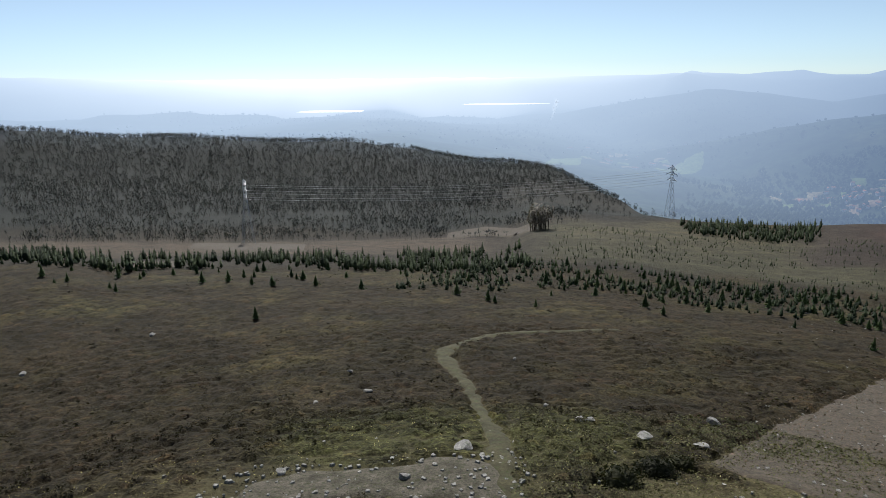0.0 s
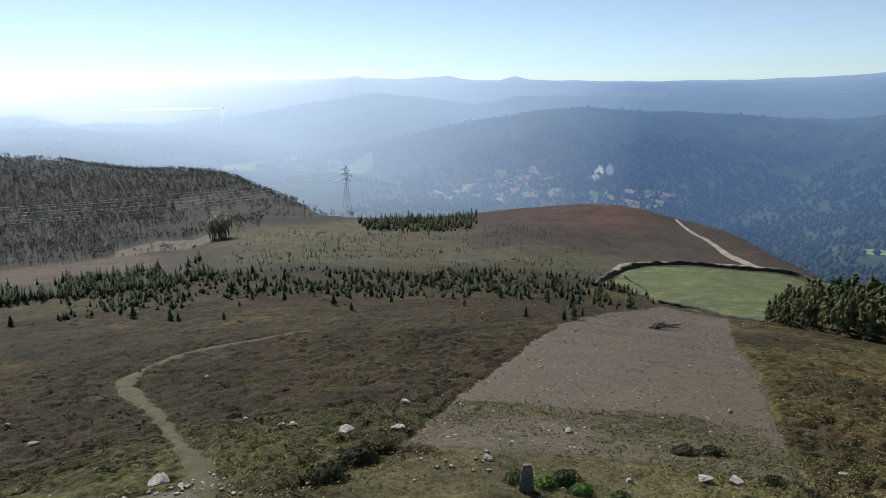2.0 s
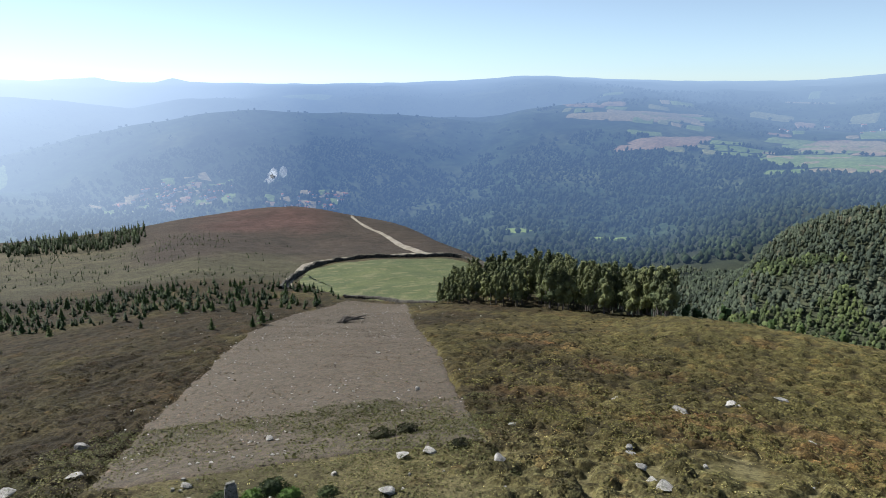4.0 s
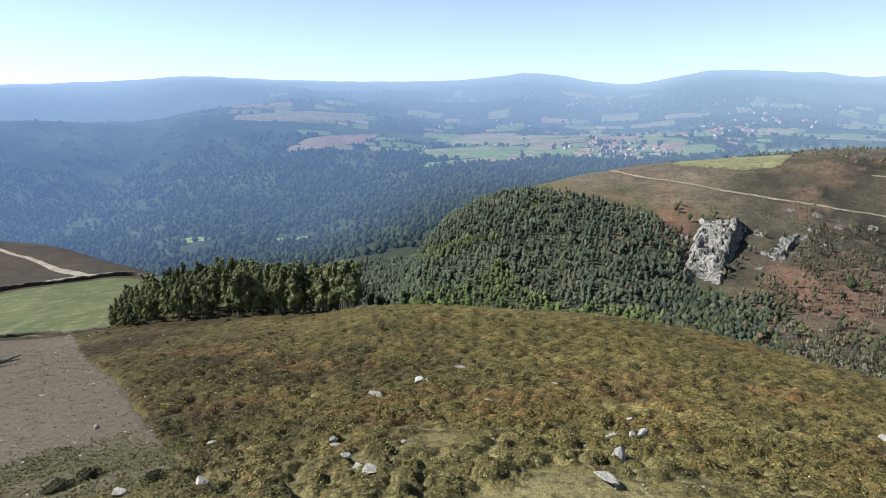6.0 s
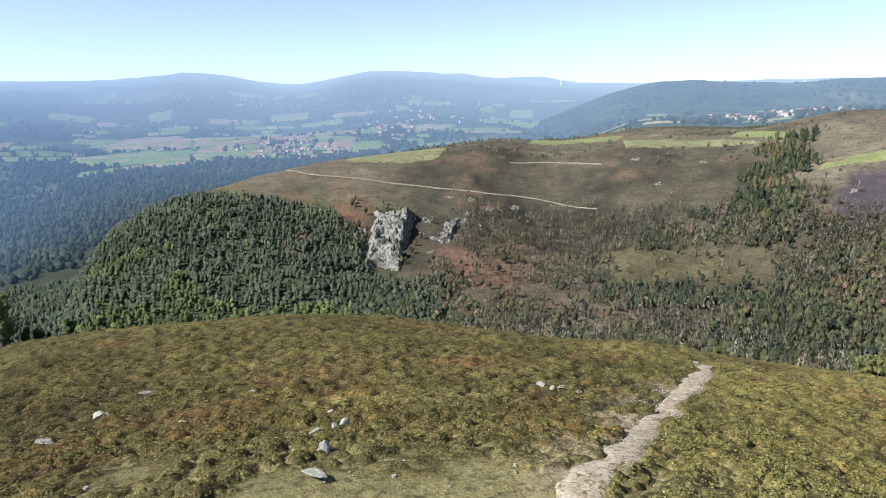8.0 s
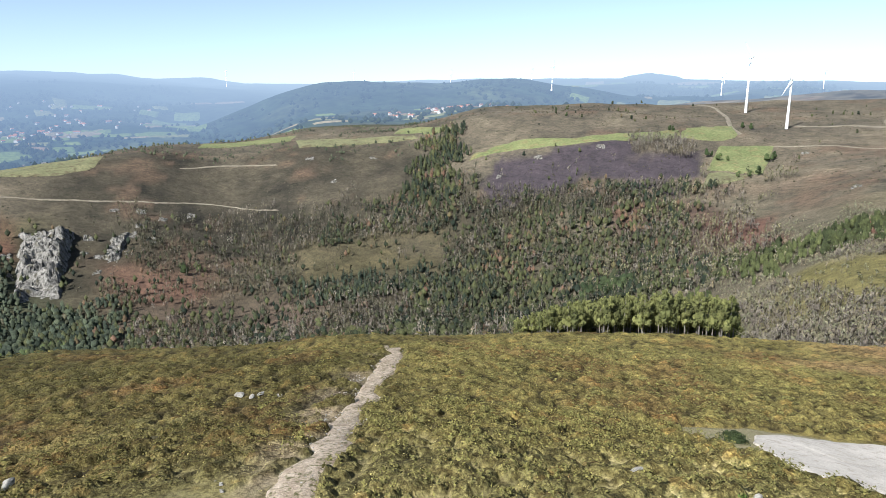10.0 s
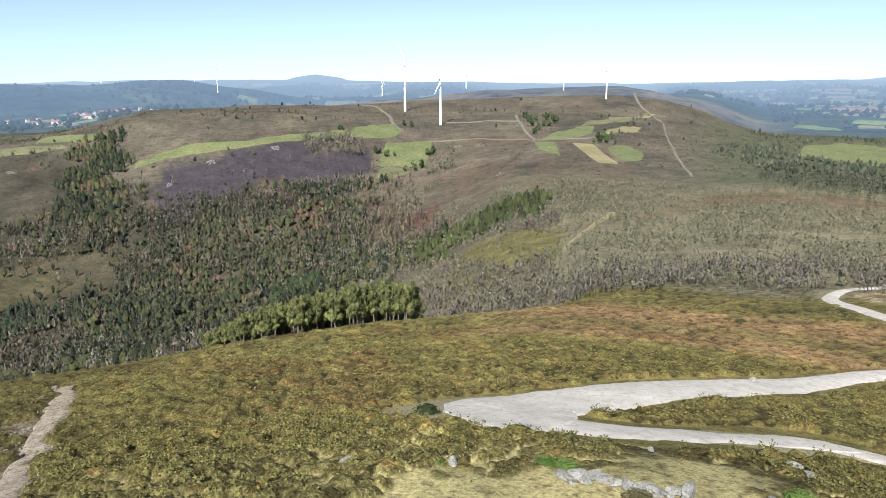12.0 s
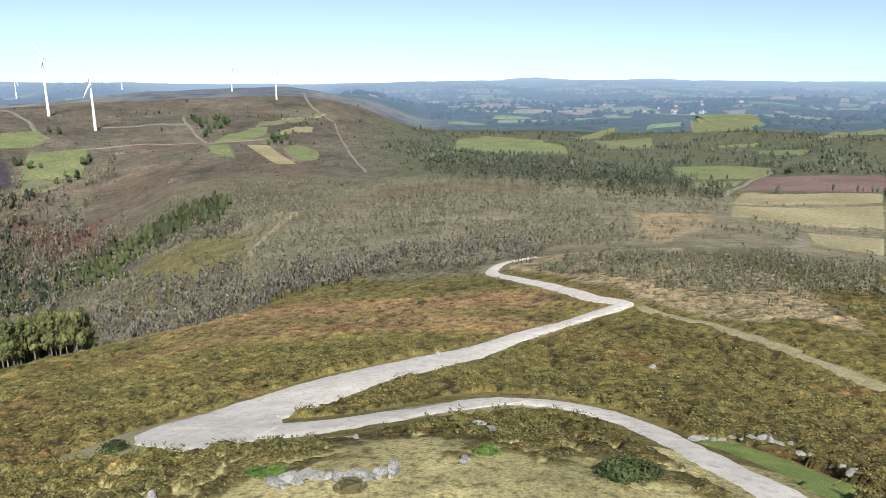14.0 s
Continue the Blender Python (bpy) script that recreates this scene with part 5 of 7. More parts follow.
tagged(land_sheet("backdrop", np.exp(np.linspace(math.log(1399), math.log(4990), 95)), M_FAR, 0.4), "hazy far valley, farmland and blue mountain ranges", "backdrop", kind="structure")

# ---- heath and woods ----
def band(b, *stops):
    """A value that runs through (bearing, value) stops."""
    return np.interp(b, [s[0] for s in stops], [s[1] for s in stops])


def heath_plants(seed, count, d0, d1, clump_size, leaves, low, high, wide, names, density=None, tall=1.35):
    """Bushes over one ring of the hill: heather towards the sun, darkened as backlit, gorse round the rest."""
    x, y = scatter_points(seed, count, -36, 219, d0, d1, clump=0.16, clump_size=clump_size, clump_seed=seed + 40, blur=False, density=density)
    thick = heath(x, y)[0] > 0.4
    x, y = x[thick], y[thick]
    side = np.degrees(np.arctan2(x, y))
    side = np.where(side < -60, side + 360, side) + 9 * grain(x, y, 14, seed) + 5 * grain(x, y, 4, seed + 1)
    for name, label, mat, here in ((names[0], "brown heather bushes on the hilltop", L_HEATHER_BACKLIT, side < 63), (names[1], "olive-green gorse bushes on the hilltop", L_HEATH, (side >= 63) & (side < 124)), (names[2], "golden-green gorse bushes on the hilltop", L_GOLD_NEAR if d1 < 70 else L_GOLD, side >= 124)):
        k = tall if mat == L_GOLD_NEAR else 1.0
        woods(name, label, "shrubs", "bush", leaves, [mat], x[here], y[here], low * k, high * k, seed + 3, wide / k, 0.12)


def lawn(b, d):
    return np.where((b > 147 + 2 * np.sin(d * 2)) & (b < 204) & (d < band(b, (144, 30), (150, 36), (160, 37), (178, 40.5), (206, 40.5)) + 1.5 * np.sin(b * 2.1)), 0.06, np.where(d < 42, 0.6, 1.0))


heath_plants(11, 36000, 27, 60, 5, 14, 0.25, 0.55, 1.6, ("near_heather", "near_gorse", "near_golden_gorse"), lawn)
heath_plants(12, 42000, 60, 112, 8, 8, 0.25, 0.55, 2.0, ("slope_heather", "slope_gorse", "slope_golden_gorse"), lambda b, d: np.where((b > 158) & (b < 192) & (d > 105), 0.1, 1))
heath_plants(14, 14000, 112, 235, 12, 5, 0.35, 0.7, 2.3, ("far_heather", "far_gorse", "far_golden_gorse"), lambda b, d: np.where((b > 66) & (b < 158) & (d > 155), 0, np.where((b > 158) & (b < 194) & (d > 106) & (d < 152), 0.04 + 0.3 * (np.sin(d * 0.31 + b * 0.4) > 0.75), 1) * np.where((b > 188) & (d > band(b, (189, 215), (194, 154), (198, 138), (204, 132), (216, 125))), 0.08, 1)))
x, y = scatter_points(16, 17000, -36, 219, 24, 50, clump=0.42, clump_size=6, clump_seed=61, blur=False, density=lambda b, d: np.where((b > 146) & (b < 206) & (d < 42), 1, 0.5))
woods("grass_tufts", "pale dry grass between the bushes", "grass", "sprig", 6, [L_GRASS], x, y, 0.15, 0.3, 16, 1.2)
x, y = scatter_points(17, 5500, 20, 58, 38, 62, clump=0.5, clump_size=8, clump_seed=63, avoid=False)
woods("regrown_scrub", "green scrub regrowing on the mown strip", "shrubs", "sprig", 14, [L_TUFT], x, y, 0.15, 0.42, 17, 1.7, -0.04)
x, y = scatter_points(18, 26000, 24, 56, 45, 178, clump=0.2, clump_size=15, clump_seed=64, avoid=False, blur=False, density=lambda b, d: (b > band(d, (45, 24), (60, 26.7), (87, 32.2), (127, 36.9), (181, 44))) * (b < band(d, (57, 54.5), (89, 52), (124, 50), (170, 49.5))) * 1.0)
woods("stubble", "cut stubble on the mown strip", "stubble", "sprig", 4, [L_STUBBLE], x, y, 0.26, 0.5, 18, 1.7, 0.02)
x, y = scatter_points(19, 15000, 6, 60, 27, 57, clump=0.3, clump_size=5, clump_seed=62, avoid=False, blur=False, density=lambda b, d: band(d, (27, 0.8), (50, 1), (57, 0.15)) * np.where(np.abs(b - 46) < 9, 1, 0.75))
woods("green_tufts", "short olive-green grass tufts on the summit", "grass", "sprig", 7, [L_TUFT], x, y, 0.12, 0.3, 19, 1.9, -0.02)

# woods on the hill across the shallow valley
x, y = scatter_points(21, 23000, -36, 19, 480, 1060, 0.0, 70, 65, lambda b, d: np.where((b > 5) & (d < 700), 0.3, 1) * band(d, (500, 0.5), (580, 1), (1060, 1)))
spur = np.degrees(np.arctan2(x, y)) + 2.0 * grain(x, y, 90, 98) > 9
woods("hillside_wood", "dark mixed wood covering the hill", "woodland", "bare", 20, [L_HILL, M_BARK], x[~spur], y[~spur], 3.5, 7.0, 21, 1.35)
woods("spur_trees", "thin dark trees along the hill's spur", "woodland", "bare", 16, [L_HILL, M_BARK], x[spur], y[spur], 3, 6.5, 20, 1.1)
x, y = scatter_points(22, 3000, -36, 12, 390, 520, 0.2, 40, 66)
woods("leafless_wood", "thin leafless wood in the valley floor", "woodland", "bare", 10, [L_HILL, M_BARK], x, y, 3, 6, 22)
x, y = scatter_points(23, 2300, -36, 8, 190, 300, 0.45, 28, 67)
woods("pine_belt", "dark belt of young pines", "woodland", "pine", 22, [L_PINE, M_BARK], x, y, 2.5, 5.5, 23, 1.2)
x, y = scatter_points(24, 420, 19, 29, 385, 458, avoid=False)
woods("pine_plantation", "block of planted pines on the spur", "woodland", "pine", 14, [L_PINE, M_BARK], x, y, 3, 6.5, 24)
x, y = scatter_points(25, 2000, 8, 40, 230, 400, 0.35, 30, 68)
woods("moor_saplings", "scattered saplings on the pale moor", "shrubs", "pine", 8, [L_PINE, M_BARK], x, y, 0.8, 1.8, 25)
x, y = scatter_points(27, 1900, -6, 47, 150, 232, 0.4, 14, 86)
woods("pine_band", "loose band of small pines across the heath", "woodland", "pine", 12, [L_PINE, M_BARK], x, y, 1.0, 2.5, 27, 1.6)
x, y = scatter_points(26, 60, 7.2, 8.9, 372, 392, avoid=False)
woods("poplar_clump", "clump of tall leafless trees", "trees", "bare", 24, [L_BARE, M_BARK], x, y, 9, 15, 26)

# woods on the far side of the deep valley
x, y = scatter_points(31, 17000, 56, 106, 290, 990, 0.0, 60, 69, lambda b, d: (d < band(b, (58, 950), (72, 930), (80, 800), (83, 800), (86, 775), (91.5, 745), (94.5, 735), (97, 715), (98.2, 690), (98.6, 600), (103, 585), (106, 620))))
green = grain(x, y, 90, 84) + 0.5 * grain(x, y, 30, 85) - (np.hypot(x, y) - 590) / 170 > 0
woods("gorge_wood", "dense green broadleaf wood in the gorge", "woodland", "tree", 18, [L_BROAD, M_BARK], x[green], y[green], 5, 8.5, 31, 0.8)
woods("gorge_conifers", "dark blue-green wood on the upper gorge side", "woodland", "tree", 16, [L_DARK, M_BARK], x[~green], y[~green], 5, 9, 30, 0.72)
low_side = lambda b, d: band(d, (300, 1.0), (420, 1.0), (520, 0.85), (620, 0.6), (720, 0.42), (800, 0.3)) * band(b, (97, 1), (146, 1), (154, 0.5)) * np.where((b > 102.5) & (b < 121), band(d, (330, 0.9), (400, 0.55), (500, 0.3), (620, 0.18)), 1)
glade = lambda b, d: np.where((b > 133.9) & (b < 151.5) & (d > band(b, (134, 768), (139, 726), (151, 735))), 0.08, 1) * np.where((b > 119) & (b < 131) & (d > 560) & (d < 665), 0.06, 1) * np.where((b > 107) & (b < 114) & (d > 590) & (d < 690), 0.7, 1) * np.where((b < 102.6) & (b > 98) & (d > 585), 0.15, 1) * np.where((b >= 102.6) & (b < 107) & (d > 640), 0.45, 1)
x, y = scatter_points(32, 21000, 97, 154, 290, 800, 0.12, 60, 70, lambda b, d: low_side(b, d) * glade(b, d) * np.where((b > 118) & (b < 126) & (d > 430) & (d < 530), 0.1, 1))
lower = np.hypot(x, y) < 470
woods("valley_wood", "mixed autumn wood on the valley side", "woodland", "tree", 16, [L_WOOD, M_BARK], x[lower], y[lower], 4, 8.5, 32, 0.9)
woods("slope_wood", "mixed dark wood higher on the valley side", "woodland", "tree", 7, [L_WOOD, M_BARK], x[~lower], y[~lower], 5, 10, 35, 0.7)
x, y = scatter_points(29, 11500, 104, 158, 380, 820, 0.3, 45, 90, lambda b, d: glade(b, d) * band(b, (104, 0.9), (114, 1), (158, 1)) * band(d, (380, 0.3), (480, 0.9), (700, 1), (820, 0.5)))
pale = np.degrees(np.arctan2(x, y)) % 360 + 4 * grain(x, y, 60, 29) > 147
woods("pole_wood", "open wood of thin grey-trunked trees", "woodland", "pole", 15, [L_POLE, M_POLE], x[~pale], y[~pale], 6, 12, 29)
woods("pale_pole_wood", "open wood of pale thin-crowned trees", "woodland", "pole", 15, [L_POLE_PALE, M_POLE], x[pale], y[pale], 6, 11, 27)
x, y = scatter_points(33, 6000, 103, 158, 340, 820, 0.4, 50, 71, lambda b, d: np.where((b < 112) & (d > 600), 0.2, 1) * glade(b, d))
woods("dead_wood", "grey leafless trees among the wood", "woodland", "bare", 12, [L_BARE, M_POLE], x, y, 6, 11, 33)
x, y = scatter_points(28, 900, 118, 136, 520, 590, 0.4, 25, 92)
woods("conifer_rows", "rows of young blue-green conifers in the valley", "woodland", "pine", 14, [L_DARK, M_BARK], x, y, 6, 10, 28, 1.1)
x, y = scatter_points(34, 1100, 126, 135, 700, 1060, 0.1, 40, 72, lambda b, d: (np.abs(b - band(d, (700, 131), (800, 130), (920, 131), (1060, 130.6))) < band(d, (700, 1.6), (800, 2.4), (920, 1.9), (1060, 1.0)) + 0.7 * np.sin(d / 17)) * 1.0)
woods("eucalyptus_belt", "dark belt of tall trees climbing the ridge", "woodland", "tree", 26, [L_WOOD, M_BARK], x, y, 8, 14, 34, 0.6)
BROW = ((126, 122), (142, 130), (150, 133), (157, 143), (164, 153), (170, 168), (176, 193), (182, 213), (192, 216))
x, y = scatter_points(36, 4200, 126, 192, 128, 300, 0.2, 25, 74, lambda b, d: (d > band(b, *BROW) + 8) * (d < band(b, *BROW) + 75) * 1.0)
woods("grey_fringe", "fringe of grey leafless trees behind the brow", "woodland", "bare", 18, [L_BARE, M_POLE], x, y, 4, 6.5, 36)
x, y = scatter_points(48, 2600, 149, 167, 205, 430, 0.25, 28, 99, lambda b, d: np.where((b > 157.8) & (b < 167.6) & (d > band(b, (157.8, 430), (159.3, 380), (162.5, 311), (166.3, 316), (167.6, 350))) & (d < band(b, (157.8, 440), (162, 402), (167.6, 356))), 0.03, 1) * np.where(d > band(b, *BROW) + 45, 1, 0))
woods("grey_slope_wood", "grey thin wood on the slope behind the brow", "woodland", "bare", 14, [L_BARE, M_POLE], x, y, 3.5, 6.5, 48)
x, y = scatter_points(37, 15000, 148, 199, 190, 570, 0.15, 30, 75, lambda b, d: np.where((b > 157.8) & (b < 167.6) & (d > band(b, (157.8, 430), (159.3, 380), (162.5, 311), (166.3, 316), (167.6, 350))) & (d < band(b, (157.8, 440), (162, 402), (167.6, 356))), 0.06, 1) * np.where((b > 176) & (b < 190) & (d > 450), 0.35, 1) * np.where((b > 188) & (d < 262), 0, 1) * np.where((b > 198) & (d > 262), 0.1, 1))
woods("sapling_slope", "slope densely planted with grey-green saplings", "woodland", "pole", 9, [L_SAP, M_POLE], x, y, 1.9, 3.9, 37, 1.6)
x, y = scatter_points(38, 5000, 191, 219, 130, 235, 0.3, 18, 76, lambda b, d: (d > band(b, (191, 190), (200, 148), (207, 132), (219, 108))) * 1.0)
woods("sapling_scrub", "blue-grey saplings and scrub below the road", "shrubs", "bare", 12, [L_SAP, M_BARK], x, y, 1.1, 2.6, 38, 1.4)
x, y = scatter_points(39, 1800, 196, 219, 235, 560, 0.5, 30, 77)
woods("dark_scrub", "dark scrub on the slope towards the farms", "shrubs", "bare", 12, [L_FARM, M_BARK], x, y, 1.2, 3.2, 39, 1.5)
x, y = scatter_points(40, 6000, 178, 221, 570, 1390, 0.45, 80, 78)
woods("farm_woods", "dark pine and eucalyptus woods between the fields", "woodland", "tree", 7, [L_FARM, M_BARK], x, y, 4.5, 9, 40, 0.75)
x, y = scatter_points(41, 700, 130, 178, 760, 1390, 0.75, 60, 79)
woods("ridge_copses", "scattered copses on the brown ridge", "trees", "tree", 14, [L_WOOD, M_BARK], x, y, 3, 6.5, 41)
x, y = scatter_points(42, 2800, 93, 133, 930, 1390, 0.5, 50, 80)
woods("plateau_copses", "small trees and hedges on the plateau", "trees", "tree", 7, [L_FARM, M_BARK], x, y, 2.5, 6, 42)
x, y = scatter_points(43, 11000, 93, 190, 590, 1300, 0.2, 30, 93)
woods("ridge_scrub", "low dark scrub dotted over the brown ridge", "shrubs", "clump", 2, [L_SCRUB], x, y, 0.6, 1.5, 43, 2.2)
x, y = scatter_points(45, 900, 147.5, 166, 410, 510, 0.45, 25, 95)
woods("green_fringe", "line of green trees along the valley bottom", "woodland", "tree", 24, [L_FRINGE, M_BARK], x, y, 5, 9, 45, 0.7)
x, y = scatter_points(46, 70, 142.4, 147.2, 478, 505, avoid=False)
woods("dark_clump", "dark dense clump of evergreen trees", "trees", "tree", 40, [L_PINE, M_BARK], x, y, 8, 12, 46, 0.9)
x, y = scatter_points(47, 3200, 180, 206, 450, 900, 0.1, 60, 97, lambda b, d: (d > band(b, (180, 600), (186.5, 511), (197.7, 452), (205, 466))) * (d < band(b, (180, 640), (189, 860), (198, 890), (206, 600))) * 1.0)
woods("shelter_wood", "belt of slender pines beyond the clearing", "woodland", "pole", 14, [L_FARM, M_POLE], x, y, 4.5, 8, 47, 1.4)
x, y = scatter_points(44, 260, 145.5, 151, 815, 880, 0.1, 30, 94, avoid=False)
woods("ridge_grove", "grey leafless grove beside the green pasture", "trees", "bare", 16, [L_BARE, M_POLE], x, y, 9, 15, 44)
# the far valley and plain
x, y = scatter_points(51, 24000, 18, 104, 840, 2400, 0.05, 120, 81, lambda b, d: (d > band(b, (18, 800), (84, 860), (88, 1150), (104, 1200))) * 1.0)
woods("far_valley_wood", "hazy blue-green woods of the far valley", "woodland", "clump", 2, [L_FAR], x, y, 8, 15, 51, 1.0)
x, y = scatter_points(52, 18000, 60, 219, 1400, 3900, 0.38, 150, 82, lambda b, d: np.where((b > 112) & (b < 146) & (d > 2540), 0.0, 1) * np.where((b > 148) & (b < 182) & (d < 2100), 0.0, 1))
woods("far_plain_wood", "hazy woods and hedges of the plain", "woodland", "clump", 2, [L_FAR], x, y, 8, 14, 52, 1.6)
x, y = scatter_points(53, 4000, -36, 60, 2200, 3900, 0.4, 200, 83)
woods("far_coast_wood", "hazy woods towards the coast", "woodland", "clump", 2, [L_FAR], x, y, 6, 10, 53, 1.6)

# ---- single trees ----
def standing_tree(name, label, category, group, kind, leaves, crown_mat, seeds, spots, low, high, seed, wide=1.0, heights=None):
    """Trees with a trunk and a crown each; a few shapes shared among them."""
    rng = random.Random(seed)
    shapes = []
    for s in seeds:
        (tv, tq), (cv, cq) = tree_shape(s, kind, leaves)
        shapes.append((mesh_of("trunk", tv, tq, [M_BARK]), mesh_of("crown", cv, cq, [crown_mat])))
    for k, place in enumerate(spots):
        ob = empty_at(name, place)
        h = rng.uniform(low, high) * (heights[k] if heights else 1.0)
        w = h * wide * rng.uniform(0.85, 1.2)
        ob.scale, ob.rotation_euler = (w, w, h), (0, 0, rng.uniform(0, 6.28))
        trunk, crown = rng.choice(shapes)
        part("trunk", trunk, ob)
        part("crown", crown, ob)
        tagged(ob, label, category, group)


rng = random.Random(7)
spots, heights = [], []
while len(spots) < 300:
    b = rng.uniform(52.2, 71.6)
    front = np.interp(b, [51.8, 58.9, 65.2, 71.6], [163, 160, 157, 142])
    back = rng.random() ** 1.3
    spots.append(spot(b, front + 62 * back * min(1, (72.5 - b) / 6, (b - 51) / 4), -0.1))
    heights.append(float(np.interp(b, [52, 54, 57, 61, 66, 70.5, 71.6], [5, 7, 10, 13.8, 14, 13, 11.5])) * (0.8 + 0.3 * back))
standing_tree("eucalyptus", "tall slender eucalyptus with olive-green crown in a dense grove", "tree", "eucalyptus grove", "tall", 460, L_EUC, (71, 72, 73, 74, 75, 76), spots, 0.85, 1.1, 8, 1.15, heights)

# a light green grove whose feet show at the brow
shapes = []
for k in (101, 102, 103, 104, 105):
    (tv, tq), (cv, cq) = tree_shape(k, "tall", 400)
    shapes.append((mesh_of("trunk", tv, tq, [M_POLE]), mesh_of("crown", cv, cq, [L_LIGHT])))
made = 0
while made < 290:
    b = 137.5 + 17.5 * rng.random() ** 1.15
    d = np.interp(b, [137, 142, 150, 156], [131, 131, 135, 143]) + 40 * rng.random() ** 1.4
    foot = spot(b, d, -0.1)
    top = 22 - d * math.tan(radians(np.interp(b, [137, 140.4, 145, 149.5, 155], [19.2, 17.9, 16.9, 16.0, 16.0]))) - foot.z
    made += 1
    ob = empty_at("young_eucalyptus", foot)
    h = min(max(top, 3.0), 17) * rng.uniform(0.8, 1.06)
    w = min(h, 9) * rng.uniform(1.0, 1.4)
    ob.scale, ob.rotation_euler = (w, w, h), (0, 0, rng.uniform(0, 6.28))
    trunk, crown = rng.choice(shapes)
    part("trunk", trunk, ob)
    part("crown", crown, ob)
    tagged(ob, "light green young eucalyptus with a bare lower trunk", "tree", "light grove behind the brow")

spots = []
while len(spots) < 230:
    b = rng.uniform(-31, 45)
    d = rng.uniform(118, 222)
    chance = np.interp(b, [-31, 0, 6, 40, 45], [0.25, 0.3, 0.8, 1.0, 0.6]) * np.interp(d, [118, 150, 165, 200, 222], [0.06, 0.25, 1.0, 1.0, 0.3])
    x0, y0 = d * math.sin(radians(b)), d * math.cos(radians(b))
    if rng.random() < chance and free(np.array([x0]), np.array([y0]))[0]:
        spots.append(spot(b, d, -0.05))
standing_tree("young_pine", "young dark green pine rising from the heather", "tree", "young pines on the heath", "pine", 80, L_PINE_ONE, (81, 82, 83, 84, 85), spots, 1.5, 3.5, 9, 1.7)

spots = [spot(b, d, -0.1) for b, d in ((72.6, 146), (73.4, 148), (74.1, 149), (75.5, 147), (77, 146), (79, 147), (81, 146), (84, 146), (88, 145), (91, 143), (71.2, 152), (69.5, 158))]
standing_tree("brow_pine", "small bushy pine at the brow of the hill", "tree", "pines at the brow", "tree", 40, L_PINE_ONE, (86, 87, 88), spots, 2.2, 4.5, 10, 0.9)

spots = [spot(b, d, -0.2) for b, d in ((152.5, 822), (154, 1005), (154.6, 1000), (156.2, 832), (156.4, 838), (155.9, 826), (154, 757), (154.8, 760), (155.4, 764), (169.7, 805), (170.2, 808), (169.2, 803), (164, 1003), (164.6, 1010), (165.4, 1038), (165.9, 1030), (140.9, 990), (148.8, 928), (149.1, 931), (166.2, 985), (165.6, 960), (110.1, 646), (111.2, 655), (153.2, 824), (151.7, 832), (152, 836), (163.7, 1085), (163.9, 1080), (164.2, 1060), (164, 1000), (164.3, 966), (164.8, 960), (165.2, 962), (165.6, 958), (166, 990), (166.3, 1026), (165.2, 1076), (165.6, 1070), (164.9, 930), (164.6, 905), (169.5, 835), (170.0, 838), (170.6, 842))]
standing_tree("field_tree", "round dark green tree beside the pastures", "tree", "trees by the fields", "tree", 90, L_WOODONE, (121, 122, 123, 124), spots, 7.0, 12.0, 11, 0.95)


# ---- rocks ----
def rock_mesh(seed, flat=0.6, rounds=2):
    bm = bmesh.new()
    bmesh.ops.create_icosphere(bm, subdivisions=rounds, radius=0.5)
    r = random.Random(seed)
    cuts = [(Vector((r.gauss(0, 1), r.gauss(0, 1), r.gauss(0, 1))).normalized(), r.uniform(0.2, 0.38)) for _ in range(11)]
    for v in bm.verts:
        for normal, reach in cuts:
            over = v.co.dot(normal) - reach
            if over > 0:
                v.co -= normal * over
        v.co += v.co.normalized() * 0.05 * noise.noise(v.co * 4 + Vector((seed, 0, 0)))
        v.co.z *= flat
    return solid("rock", bm, M_ROCK)


ROCKS = [rock_mesh(s, f) for s, f in ((1, 0.55), (2, 0.75), (3, 0.45), (4, 0.65), (5, 0.35), (6, 0.8), (7, 0.5))]


def rock(bearing, d, size, shape, long=1.3):
    ob = new("rock", ROCKS[shape % 7])
    size *= 0.92
    place = spot(bearing, d)
    ob.location = place + Vector((0, 0, size * 0.1 + 0.1 + 0.8 * float(heath(np.array([place.x]), np.array([place.y]))[0][0])))
    ob.scale, ob.rotation_euler = (size * long, size, size), (0.15 * math.sin(d), 0.15 * math.cos(d * 3), bearing * 1.7 + d)
    return tagged(ob, "pale weathered granite boulder among the heather", "rock", "boulders on the hilltop")


# boulders towards the sun
for b, d, size, shape in ((-23.9, 117.6, 1.5, 1), (-33, 105, 1.4, 2), (12.1, 51, 1.5, 5), (12.8, 51, 1.0, 3), (-6.9, 65, 1.1, 2), (1.6, 40.3, 1.6, 4), (-3.9, 35.4, 0.9, 5), (22, 46.3, 1.4, 4),
                          (17.4, 45.1, 1.5, 4), (-8.3, 76, 0.8, 3), (-11.4, 62, 0.9, 2), (-14.7, 38.3, 0.9, 4), (6.1, 82, 0.7, 2), (22.8, 57.5, 1.4, 1), (30.1, 38.9, 0.8, 2), (37.3, 48, 0.8, 1),
                          (8.9, 58, 0.7, 3), (11.8, 49.7, 0.9, 1)):
    rock(b, d, size, shape)
